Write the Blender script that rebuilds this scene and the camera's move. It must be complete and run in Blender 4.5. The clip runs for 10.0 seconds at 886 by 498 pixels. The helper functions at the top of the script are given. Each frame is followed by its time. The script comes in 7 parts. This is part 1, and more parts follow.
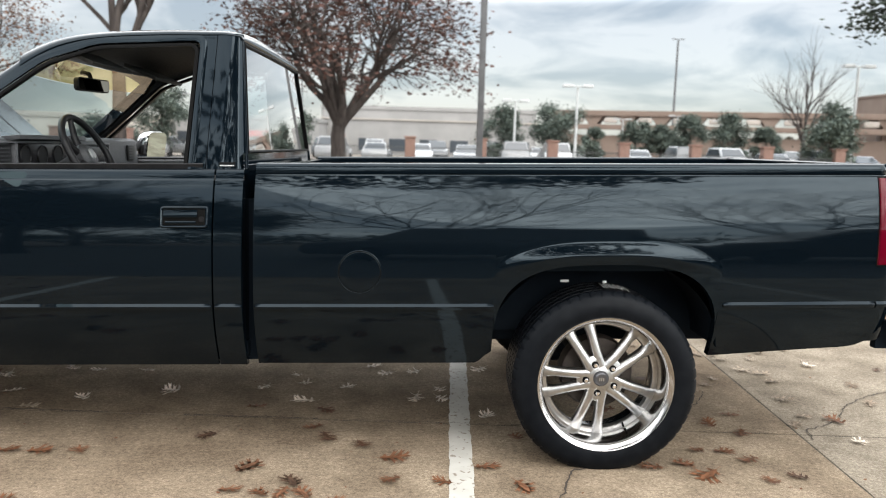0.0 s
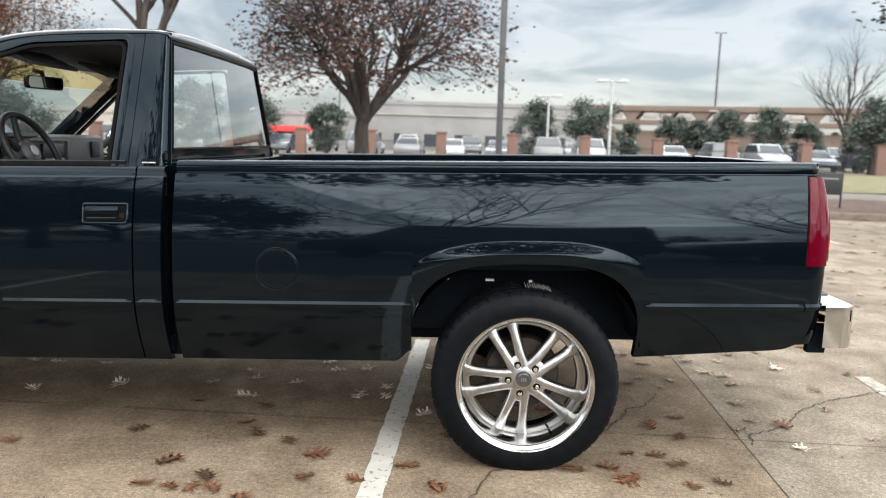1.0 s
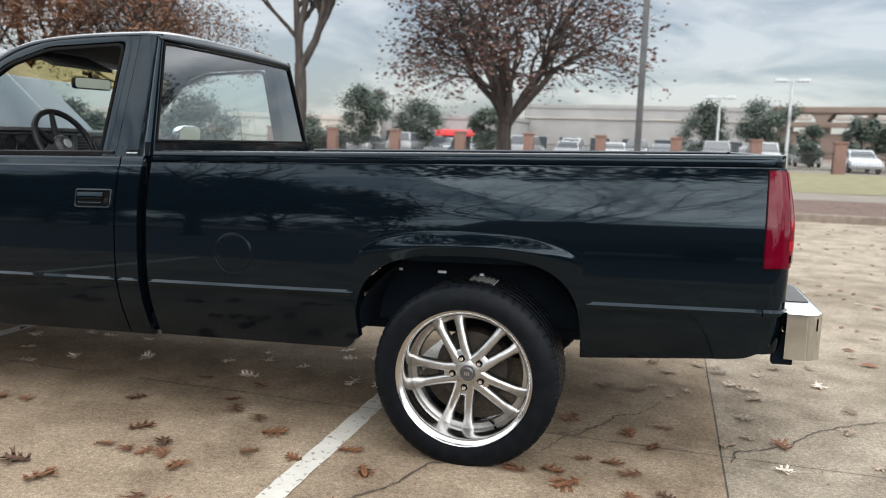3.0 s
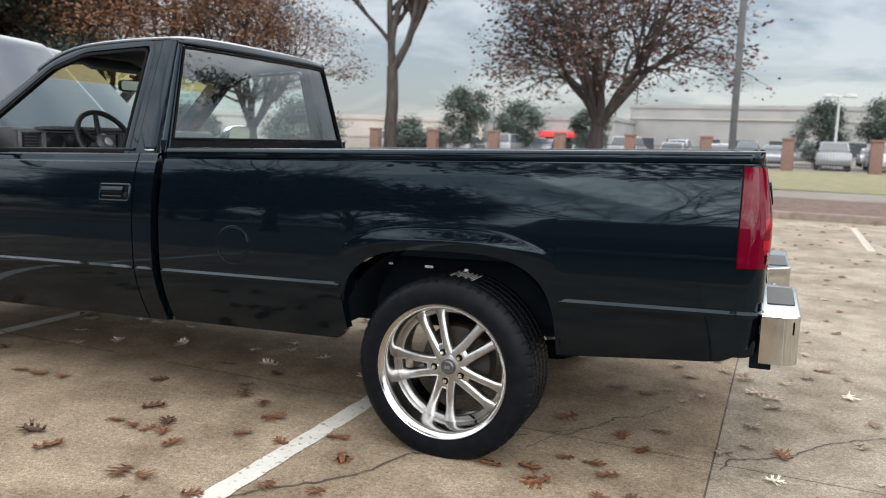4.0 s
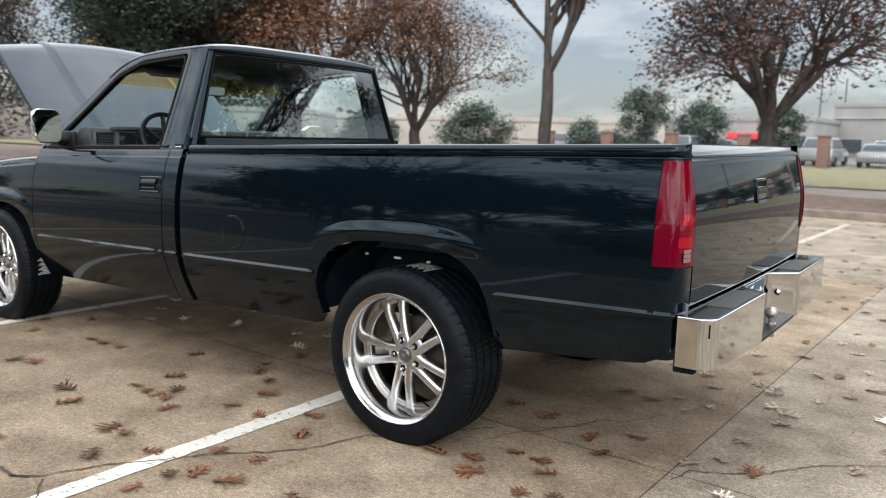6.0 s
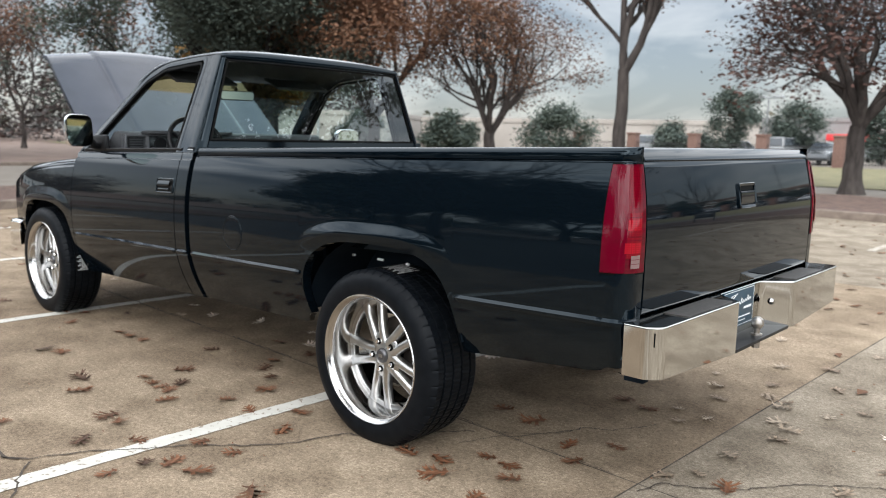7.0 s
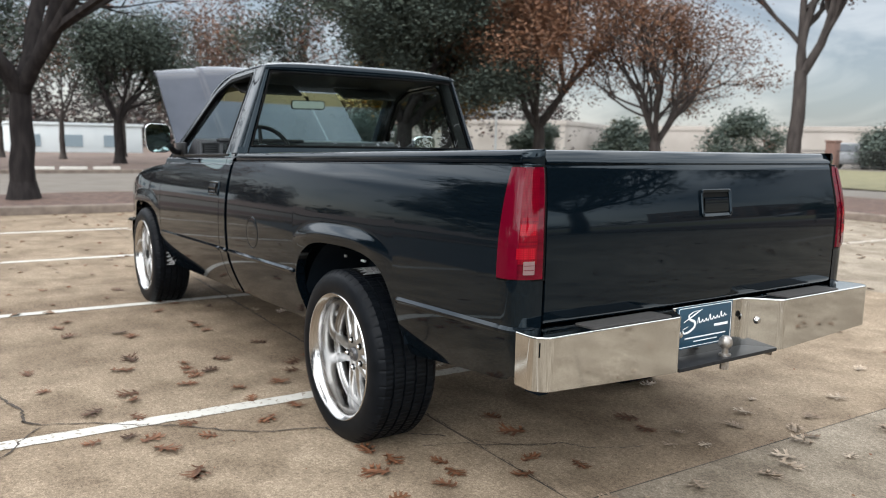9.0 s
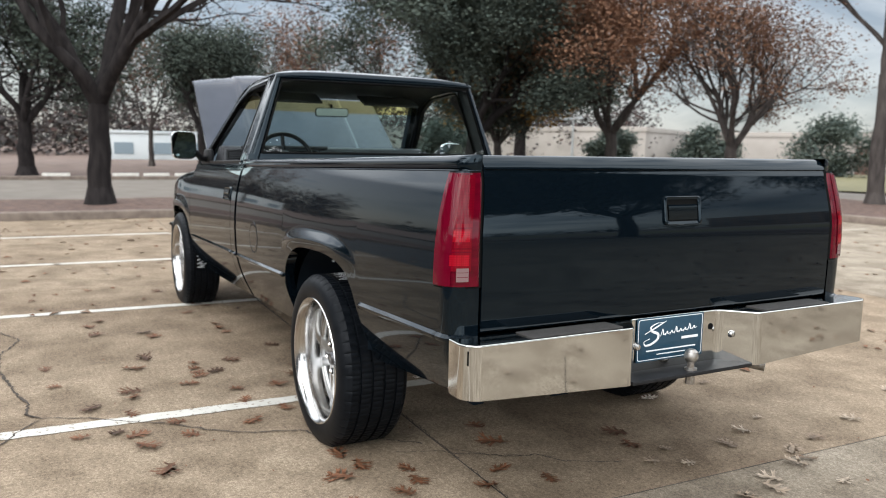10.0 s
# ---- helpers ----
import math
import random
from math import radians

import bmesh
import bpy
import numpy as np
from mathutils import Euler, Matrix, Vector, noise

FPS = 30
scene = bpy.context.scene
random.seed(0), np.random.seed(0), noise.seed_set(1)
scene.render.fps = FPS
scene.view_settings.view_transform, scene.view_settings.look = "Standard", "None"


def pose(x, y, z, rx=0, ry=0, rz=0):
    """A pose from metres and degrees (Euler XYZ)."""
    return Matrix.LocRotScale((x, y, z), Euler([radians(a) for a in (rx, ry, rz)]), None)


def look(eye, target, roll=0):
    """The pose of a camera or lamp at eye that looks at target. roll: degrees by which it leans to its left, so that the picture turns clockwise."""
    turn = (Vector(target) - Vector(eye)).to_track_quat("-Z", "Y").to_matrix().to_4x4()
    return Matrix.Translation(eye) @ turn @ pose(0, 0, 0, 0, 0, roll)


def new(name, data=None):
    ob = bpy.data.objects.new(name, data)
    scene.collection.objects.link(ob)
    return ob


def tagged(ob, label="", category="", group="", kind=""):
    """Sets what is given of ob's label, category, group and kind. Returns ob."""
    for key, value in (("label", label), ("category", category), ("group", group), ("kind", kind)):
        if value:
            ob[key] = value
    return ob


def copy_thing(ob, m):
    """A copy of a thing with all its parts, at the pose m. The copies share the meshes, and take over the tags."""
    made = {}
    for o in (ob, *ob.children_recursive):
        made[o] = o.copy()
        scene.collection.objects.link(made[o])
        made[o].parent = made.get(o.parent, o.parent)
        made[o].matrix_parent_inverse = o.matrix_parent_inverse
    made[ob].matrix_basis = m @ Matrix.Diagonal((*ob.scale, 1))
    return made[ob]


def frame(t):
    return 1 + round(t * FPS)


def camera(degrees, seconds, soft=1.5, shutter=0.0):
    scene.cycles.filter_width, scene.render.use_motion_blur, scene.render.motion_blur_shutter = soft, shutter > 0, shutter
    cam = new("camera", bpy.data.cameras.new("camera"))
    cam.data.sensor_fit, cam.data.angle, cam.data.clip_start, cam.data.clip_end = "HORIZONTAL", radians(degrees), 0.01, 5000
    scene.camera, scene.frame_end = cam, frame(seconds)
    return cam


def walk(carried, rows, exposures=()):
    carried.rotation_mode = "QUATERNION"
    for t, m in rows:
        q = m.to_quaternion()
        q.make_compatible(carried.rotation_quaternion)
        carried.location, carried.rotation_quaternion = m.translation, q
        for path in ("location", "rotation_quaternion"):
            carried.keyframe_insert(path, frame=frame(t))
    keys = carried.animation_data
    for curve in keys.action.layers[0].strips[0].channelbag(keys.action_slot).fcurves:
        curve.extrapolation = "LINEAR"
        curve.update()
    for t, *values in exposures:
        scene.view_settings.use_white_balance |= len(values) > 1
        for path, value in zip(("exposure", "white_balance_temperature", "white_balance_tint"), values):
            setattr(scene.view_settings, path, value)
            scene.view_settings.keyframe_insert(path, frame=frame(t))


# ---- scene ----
EXPOSURES = [(0.0, 0.26, 6540, 10), (2.5, 0.04, 6420, 10), (4.5, -0.02, 6340, 10), (7.5, -0.02, 6280, 10), (10.0, -0.02, 6280, 10)]
SKY_LOW, SKY_MID, SKY_HIGH, SKY_SOUTH, SUN = 0.59, 3.5, 3.8, 4.7, 2.7
CON_A, CON_B = (0.204, 0.157, 0.115), (0.280, 0.226, 0.171)
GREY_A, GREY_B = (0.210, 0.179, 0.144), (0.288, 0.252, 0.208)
HOOD_ANGLE = 42
cam = camera(59.5, 10.0, soft=1.0)
PATH = [
    (0, (-0.73, -3.975, 1.297), (-0.686, -1.993, 1.034), 1.7),
    (0.5, (-0.499, -3.932, 1.315), (-0.495, -1.951, 1.043), 1.8),
    (1, (-0.253, -3.959, 1.321), (-0.307, -1.979, 1.043), 1.8),
    (1.5, (-0.045, -3.984, 1.324), (-0.173, -2.008, 1.045), 1.8),
    (2, (0.174, -3.938, 1.304), (-0.055, -1.971, 1.024), 1.8),
    (2.5, (0.402, -3.896, 1.299), (0.049, -1.948, 1.019), 1.8),
    (4, (1.132, -3.749, 1.292), (0.391, -1.913, 1.008), 1.7),
    (4.5, (1.366, -3.704, 1.293), (0.508, -1.92, 1.007), 1.6),
    (5, (1.608, -3.661, 1.288), (0.642, -1.932, 1.005), 1.6),
    (5.5, (1.802, -3.52, 1.28), (0.74, -1.849, 0.994), 1.5),
    (7, (2.362, -3.105, 1.299), (1.035, -1.636, 1.011), 1.3),
    (7.5, (2.513, -2.914, 1.298), (1.102, -1.526, 1.013), 1.2),
    (8, (2.65, -2.745, 1.293), (1.156, -1.447, 1.011), 1.2),
    (8.5, (2.857, -2.579, 1.296), (1.285, -1.374, 1.017), 1.1),
    (9, (2.98, -2.422, 1.296), (1.339, -1.311, 1.022), 1.1),
    (9.5, (3.09, -2.208, 1.297), (1.392, -1.186, 1.03), 1.1),
    (10, (3.198, -2.03, 1.298), (1.449, -1.096, 1.039), 1.0),
]
walk(cam, [(t, look(eye, target, roll)) for t, eye, target, roll in PATH], EXPOSURES)
cam.data.dof.use_dof = True
cam.data.dof.focus_distance = 2.5
cam.data.dof.aperture_fstop = 3.8

# ---- world and sun: a bright overcast sky ----
world = bpy.data.worlds.new("overcast_sky")
scene.world = world
world.use_nodes = True
wn, wl = world.node_tree.nodes, world.node_tree.links
wn.clear()
out = wn.new("ShaderNodeOutputWorld")
back = wn.new("ShaderNodeBackground")
sky = wn.new("ShaderNodeTexSky")
sky.sky_type = "NISHITA"
sky.sun_disc = False
sky.sun_elevation = radians(54)
sky.sun_rotation = radians(235)
coord = wn.new("ShaderNodeTexCoord")
sep = wn.new("ShaderNodeSeparateXYZ")
wl.new(coord.outputs["Generated"], sep.inputs[0])
# cloud sheet: flattened towards the horizon
flat = wn.new("ShaderNodeMapping")
flat.inputs["Scale"].default_value = (1.0, 1.0, 3.2)
wl.new(coord.outputs["Generated"], flat.inputs["Vector"])
cloud = wn.new("ShaderNodeTexNoise")
cloud.inputs["Scale"].default_value = 5.0
cloud.inputs["Detail"].default_value = 6.0
cloud.inputs["Roughness"].default_value = 0.55
cloud.inputs["Distortion"].default_value = 0.5
wl.new(flat.outputs[0], cloud.inputs["Vector"])
ramp = wn.new("ShaderNodeValToRGB")
ramp.color_ramp.elements[0].position, ramp.color_ramp.elements[0].color = 0.40, (0.43, 0.465, 0.49, 1)
ramp.color_ramp.elements[1].position, ramp.color_ramp.elements[1].color = 0.57, (0.84, 0.84, 0.82, 1)
wl.new(cloud.outputs["Fac"], ramp.inputs[0])
# an overcast sky is several times brighter overhead than at the horizon
grade = wn.new("ShaderNodeValToRGB")
for z, v in ((0.0, SKY_LOW), (0.174, SKY_LOW * 1.06), (0.202, SKY_MID * 0.72), (0.30, SKY_MID * 0.92), (0.45, SKY_MID), (1.0, SKY_HIGH)):
    e = grade.color_ramp.elements[0] if z == 0.0 else grade.color_ramp.elements[-1] if z == 1.0 else grade.color_ramp.elements.new(z)
    e.position, e.color = z, (v / SKY_HIGH,) * 3 + (1,)
wl.new(sep.outputs["Z"], grade.inputs[0])
bright = wn.new("ShaderNodeMath")
bright.operation = "MULTIPLY"
bright.inputs[1].default_value = SKY_HIGH
wl.new(grade.outputs[0], bright.inputs[0])
# the cloud sheet glows on the sun's side, south to east
side = wn.new("ShaderNodeVectorMath")
side.operation = "DOT_PRODUCT"
side.inputs[1].default_value = (0.72, -0.69, 0.0)
wl.new(coord.outputs["Generated"], side.inputs[0])
glow = wn.new("ShaderNodeMapRange")
glow.interpolation_type = "SMOOTHSTEP"
for key, value in (("From Min", -0.30), ("From Max", 0.60), ("To Min", 0.0), ("To Max", SKY_SOUTH)):
    glow.inputs[key].default_value = value
wl.new(side.outputs["Value"], glow.inputs["Value"])
most = wn.new("ShaderNodeMath")
most.operation = "MAXIMUM"
wl.new(bright.outputs[0], most.inputs[0])
wl.new(glow.outputs[0], most.inputs[1])
lit = wn.new("ShaderNodeVectorMath")
lit.operation = "SCALE"
wl.new(ramp.outputs[0], lit.inputs[0])
wl.new(most.outputs[0], lit.inputs["Scale"])
blue = wn.new("ShaderNodeVectorMath")
blue.operation = "SCALE"
blue.inputs["Scale"].default_value = 0.05
wl.new(sky.outputs[0], blue.inputs[0])
mix = wn.new("ShaderNodeVectorMath")
mix.operation = "ADD"
wl.new(lit.outputs[0], mix.inputs[0])
wl.new(blue.outputs[0], mix.inputs[1])
wl.new(mix.outputs[0], back.inputs["Color"])
wl.new(back.outputs[0], out.inputs[0])

sun = new("sun", bpy.data.lights.new("sun", "SUN"))
sun.data.energy, sun.data.angle, sun.data.color = SUN, radians(55), (1.0, 0.95, 0.89)
sun.matrix_world = look((0, 0, 0), (-0.22, 0.80, -0.58))


# ---- materials ----
def material(name, colour, rough=0.5, metal=0.0, spec=0.5, coat=0.0):
    m = bpy.data.materials.new(name)
    m.use_nodes = True
    b = m.node_tree.nodes["Principled BSDF"]
    b.inputs["Base Color"].default_value = (*colour, 1)
    b.inputs["Roughness"].default_value = rough
    b.inputs["Metallic"].default_value = metal
    b.inputs["Specular IOR Level"].default_value = spec
    b.inputs["Coat Weight"].default_value = coat
    b.inputs["Coat Roughness"].default_value = 0.02
    return m


def add(m, kind, **values):
    n = m.node_tree.nodes.new(kind)
    for k, v in values.items():
        n.inputs[k.replace("_", " ")].default_value = v
    return n


def wire(m, a, b):
    m.node_tree.links.new(a, b)


def shader(m):
    return m.node_tree.nodes["Principled BSDF"]


def blotch(m, c1, c2, scale, detail=5.0, lo=0.35, hi=0.65, where="Object", stretch=(1, 1, 1)):
    """A colour that wanders between c1 and c2; returns its output."""
    co = m.node_tree.nodes.new("ShaderNodeTexCoord")
    mp = m.node_tree.nodes.new("ShaderNodeMapping")
    mp.inputs["Scale"].default_value = stretch
    n = add(m, "ShaderNodeTexNoise", Scale=scale, Detail=detail)
    r = m.node_tree.nodes.new("ShaderNodeValToRGB")
    e = r.color_ramp.elements
    e[0].position, e[0].color = lo, (*c1, 1)
    e[1].position, e[1].color = hi, (*c2, 1)
    wire(m, co.outputs[where], mp.inputs[0])
    wire(m, mp.outputs[0], n.inputs["Vector"])
    wire(m, n.outputs["Fac"], r.inputs[0])
    return r.outputs[0]


def blend(m, a, b, fac, mode="MIX"):
    n = m.node_tree.nodes.new("ShaderNodeMix")
    n.data_type, n.blend_type = "RGBA", mode
    n.clamp_factor = True
    for value, socket in ((a, n.inputs[6]), (b, n.inputs[7]), (fac, n.inputs[0])):
        if isinstance(value, (int, float)):
            socket.default_value = value
        elif isinstance(value, tuple):
            socket.default_value = (*value, 1)
        else:
            wire(m, value, socket)
    return n.outputs[2]


def bumpy(m, scale, strength, distance=0.01, detail=4.0, where="Object", stretch=(1, 1, 1)):
    co = m.node_tree.nodes.new("ShaderNodeTexCoord")
    mp = m.node_tree.nodes.new("ShaderNodeMapping")
    mp.inputs["Scale"].default_value = stretch
    n = add(m, "ShaderNodeTexNoise", Scale=scale, Detail=detail)
    b = add(m, "ShaderNodeBump", Strength=strength, Distance=distance)
    wire(m, co.outputs[where], mp.inputs[0])
    wire(m, mp.outputs[0], n.inputs["Vector"])
    wire(m, n.outputs["Fac"], b.inputs["Height"])
    wire(m, b.outputs[0], shader(m).inputs["Normal"])


def grained(name, c1, c2, scale, rough, bump=0.3, distance=0.01, metal=0.0, spec=0.5, stretch=(1, 1, 1), lo=0.35, hi=0.65):
    m = material(name, c1, rough, metal, spec)
    wire(m, blotch(m, c1, c2, scale, stretch=stretch, lo=lo, hi=hi), shader(m).inputs["Base Color"])
    if bump:
        bumpy(m, scale * 3, bump, distance, stretch=stretch)
    return m


PAINT = material("black_car_paint", (0.0019, 0.0038, 0.0059), 0.02, spec=0.28)
shader(PAINT).inputs["Specular Tint"].default_value = (0.72, 0.89, 1.0, 1)
r_out = blotch(PAINT, (0.022,) * 3, (0.070,) * 3, 2.2, lo=0.3, hi=0.8)
wire(PAINT, r_out, shader(PAINT).inputs["Roughness"])
# hood black greyed and blued: reflected sky is put into the base colour
HOODPAINT = grained("greyed_black_paint", (0.017, 0.021, 0.032), (0.027, 0.031, 0.045), 3, 0.13, 0, spec=0.5)
PAD = grained("step_pad_rubber", (0.030, 0.028, 0.027), (0.055, 0.052, 0.049), 90, 0.55, 0.25, 0.001)
TRIM = grained("black_trim", (0.008, 0.008, 0.009), (0.014, 0.014, 0.015), 30, 0.42, 0.05, 0.001, spec=0.2)
RUBBER = grained("tyre_rubber", (0.0026, 0.0036, 0.0052), (0.0055, 0.0068, 0.0088), 22, 0.45, 0.12, 0.001, spec=0.10)
SEAL = material("rubber_seal", (0.004, 0.004, 0.004), 0.5, spec=0.05)
UNDER = grained("underbody_black", (0.004, 0.0075, 0.012), (0.007, 0.011, 0.016), 8, 0.75, 0.3, 0.004, spec=0.08)
CHROME = material("chrome", (0.86, 0.86, 0.86), 0.035, 1.0)
wire(CHROME, blotch(CHROME, (0.02,) * 3, (0.07,) * 3, 6), shader(CHROME).inputs["Roughness"])
BUMPER = material("worn_chrome", (0.56, 0.55, 0.525), 0.05, 1.0)
wire(BUMPER, blotch(BUMPER, (0.03,) * 3, (0.11,) * 3, 5), shader(BUMPER).inputs["Roughness"])
ALLOY = grained("brushed_alloy", (0.43, 0.43, 0.43), (0.52, 0.52, 0.51), 40, 0.30, 0.04, 0.001, 1.0)
POLISHED = material("polished_alloy", (0.52, 0.51, 0.50), 0.16, 1.0)
GREY = material("cap_grey", (0.10, 0.10, 0.105), 0.3, 0.6)
STEEL = grained("worn_steel", (0.28, 0.25, 0.22), (0.45, 0.43, 0.41), 60, 0.35, 0.1, 0.001, 0.9)
RUST = grained("brake_rust", (0.03, 0.022, 0.018), (0.065, 0.053, 0.045), 25, 0.7, 0.2, 0.002, 0.3)
DASH = grained("dashboard_plastic", (0.030, 0.031, 0.034), (0.045, 0.046, 0.05), 60, 0.55, 0.1, 0.001)
PANEL = material("gauge_panel", (0.010, 0.010, 0.012), 0.25)
BEZEL = grained("dash_bezel_plastic", (0.075, 0.077, 0.082), (0.10, 0.102, 0.108), 60, 0.5, 0.05, 0.001)
CLOTH = grained("seat_cloth", (0.045, 0.046, 0.05), (0.075, 0.075, 0.08), 90, 0.9, 0.4, 0.002)
PALE_TRIM = grained("grey_pillar_trim", (0.045, 0.047, 0.048), (0.06, 0.062, 0.063), 60, 0.7, 0.1, 0.001)
LINER = grained("headliner", (0.055, 0.055, 0.054), (0.08, 0.08, 0.078), 80, 0.95, 0.2, 0.001)
MIRROR = material("mirror_glass", (0.52, 0.60, 0.58), 0.01, 1.0)
INNER_MIRROR = material("tinted_mirror_glass", (0.115, 0.11, 0.095), 0.01, 1.0)
WHITE = material("white_print", (0.78, 0.78, 0.78), 0.45)
NAVY = material("plate_blue", (0.012, 0.045, 0.075), 0.3)
LAMPWHITE = material("clear_lens", (0.17, 0.105, 0.105), 0.06, spec=0.5)
RED = material("red_lens", (0.08, 0.001, 0.004), 0.03, spec=0.22)
wire(RED, blotch(RED, (0.065, 0.001, 0.006), (0.095, 0.0012, 0.009), 14, stretch=(1, 1, 5)), shader(RED).inputs["Base Color"])
RED_DEEP = material("deep_red_lens", (0.092, 0.001, 0.009), 0.03, spec=0.2)


def prismed(name, c1, c2, scale):
    """Lens plastic with a fine grid of prisms."""
    m = material(name, c1, 0.03, spec=0.2)
    co = m.node_tree.nodes.new("ShaderNodeTexCoord")
    v = add(m, "ShaderNodeTexVoronoi", Scale=scale, Randomness=0.0)
    r = m.node_tree.nodes.new("ShaderNodeValToRGB")
    r.color_ramp.elements[0].color, r.color_ramp.elements[1].color = (*c2, 1), (*c1, 1)
    r.color_ramp.elements[0].position, r.color_ramp.elements[1].position = 0.1, 0.6
    wire(m, co.outputs["Object"], v.inputs["Vector"])
    wire(m, v.outputs["Distance"], r.inputs[0])
    wire(m, r.outputs[0], shader(m).inputs["Base Color"])
    return m


RED_BRIGHT = prismed("bright_red_reflector", (0.20, 0.003, 0.009), (0.31, 0.005, 0.015), 150)
RED_SOFT = prismed("soft_red_glow", (0.125, 0.0015, 0.007), (0.165, 0.002, 0.009), 130)
RED_MID = prismed("brake_red_lens", (0.095, 0.001, 0.006), (0.12, 0.0012, 0.008), 110)


def glass(name, tint, gloss=1.0):
    """Thin car glass: clear through, mirror-like by Fresnel."""
    m = bpy.data.materials.new(name)
    m.use_nodes = True
    n, l = m.node_tree.nodes, m.node_tree.links
    n.clear()
    o = n.new("ShaderNodeOutputMaterial")
    t = n.new("ShaderNodeBsdfTransparent")
    t.inputs[0].default_value = (*tint, 1)
    g = n.new("ShaderNodeBsdfGlossy")
    g.inputs["Roughness"].default_value = 0.01
    g.inputs["Color"].default_value = (gloss, gloss, gloss, 1)
    f = n.new("ShaderNodeFresnel")
    f.inputs[0].default_value = 1.52
    both = n.new("ShaderNodeMath")
    both.operation, both.use_clamp = "MULTIPLY", True
    both.inputs[1].default_value = 2.2
    l.new(f.outputs[0], both.inputs[0])
    x = n.new("ShaderNodeMixShader")
    l.new(both.outputs[0], x.inputs[0])
    l.new(t.outputs[0], x.inputs[1])
    l.new(g.outputs[0], x.inputs[2])
    l.new(x.outputs[0], o.inputs[0])
    return m


GLASS = glass("car_glass", (0.80, 0.925, 0.92))
AMBER = glass("amber_shade_band", (0.87, 0.73, 0.36))

# concrete slabs
def world_noise(m, scale, detail, lo, hi, c1, c2, stretch=(1, 1, 1)):
    g = m.node_tree.nodes.new("ShaderNodeNewGeometry")
    mp = m.node_tree.nodes.new("ShaderNodeMapping")
    mp.inputs["Scale"].default_value = stretch
    n = add(m, "ShaderNodeTexNoise", Scale=scale, Detail=detail)
    r = m.node_tree.nodes.new("ShaderNodeValToRGB")
    e = r.color_ramp.elements
    e[0].position, e[0].color = lo, (*c1, 1)
    e[1].position, e[1].color = hi, (*c2, 1)
    wire(m, g.outputs["Position"], mp.inputs[0])
    wire(m, mp.outputs[0], n.inputs["Vector"])
    wire(m, n.outputs["Fac"], r.inputs[0])
    return r.outputs[0], n.outputs["Fac"]


def grains(m, scale, lo, hi):
    """Stone grains: each cell of the aggregate has its own shade."""
    g = m.node_tree.nodes.new("ShaderNodeNewGeometry")
    v = add(m, "ShaderNodeTexVoronoi", Scale=scale)
    x = m.node_tree.nodes.new("ShaderNodeSeparateColor")
    r = m.node_tree.nodes.new("ShaderNodeValToRGB")
    r.color_ramp.elements[0].color, r.color_ramp.elements[1].color = (lo, lo * 0.985, lo * 0.97, 1), (hi, hi, hi, 1)
    wire(m, g.outputs["Position"], v.inputs["Vector"])
    wire(m, v.outputs["Color"], x.inputs[0])
    wire(m, x.outputs[0], r.inputs[0])
    return r.outputs[0], v.outputs["Distance"]


def concrete(name, tan_a, tan_b):
    """Tan aggregate with broom marks, stains, sand grains and pits."""
    m = material(name, tan_a, 0.88, spec=0.12)
    big, _ = world_noise(m, 0.40, 4, 0.34, 0.68, tan_a, tan_b)
    mid, _ = world_noise(m, 5.0, 10, 0.36, 0.64, (0.84, 0.825, 0.805), (1.10, 1.10, 1.09))
    coarse, cells = grains(m, 150, 0.77, 1.21)
    fine, _ = grains(m, 380, 0.78, 1.20)
    sand, _ = world_noise(m, 45, 6, 0.36, 0.64, (0.86, 0.85, 0.83), (1.13, 1.125, 1.10))
    broom, _ = world_noise(m, 60, 2, 0.3, 0.7, (0.94, 0.94, 0.94), (1.05, 1.05, 1.05), (0.05, 1.6, 1))
    stain, _ = world_noise(m, 1.9, 10, 0.42, 0.54, (0.80, 0.785, 0.765), (1.05, 1.05, 1.04))
    spots, _ = world_noise(m, 9, 3, 0.25, 0.33, (0.66, 0.64, 0.61), (1, 1, 1))
    pits, _ = world_noise(m, 60, 3, 0.28, 0.33, (0.50, 0.48, 0.45), (1, 1, 1))
    c = blend(m, big, mid, 1.0, "MULTIPLY")
    for layer, weight in ((coarse, 1.0), (fine, 1.0), (sand, 1.0), (broom, 1.0), (stain, 1.0), (spots, 0.6), (pits, 0.8)):
        c = blend(m, c, layer, weight, "MULTIPLY")
    wire(m, c, shader(m).inputs["Base Color"])
    b = add(m, "ShaderNodeBump", Strength=0.2, Distance=0.0015)
    wire(m, cells, b.inputs["Height"])
    wire(m, b.outputs[0], shader(m).inputs["Normal"])
    return m


CONCRETE = concrete("tan_concrete", CON_A, CON_B)
# greyer and brighter: cool sky light is put into this slab colour
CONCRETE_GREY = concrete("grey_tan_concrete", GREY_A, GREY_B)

# worn line paint: concrete shows through
LINE = material("worn_white_paint", (0.72, 0.71, 0.68), 0.7)
wear, _ = world_noise(LINE, 38, 5, 0.34, 0.41, (0.28, 0.235, 0.185), (0.56, 0.54, 0.49))
dirt, _ = world_noise(LINE, 7, 5, 0.3, 0.7, (0.82, 0.81, 0.79), (1.0, 1.0, 1.0))
wire(LINE, blend(LINE, wear, dirt, 1.0, "MULTIPLY"), shader(LINE).inputs["Base Color"])
LINE_WORN = material("faded_white_paint", (0.5, 0.48, 0.44), 0.8)
fade, _ = world_noise(LINE_WORN, 20, 6, 0.42, 0.60, (0.27, 0.22, 0.17), (0.42, 0.39, 0.34))
wire(LINE_WORN, fade, shader(LINE_WORN).inputs["Base Color"])
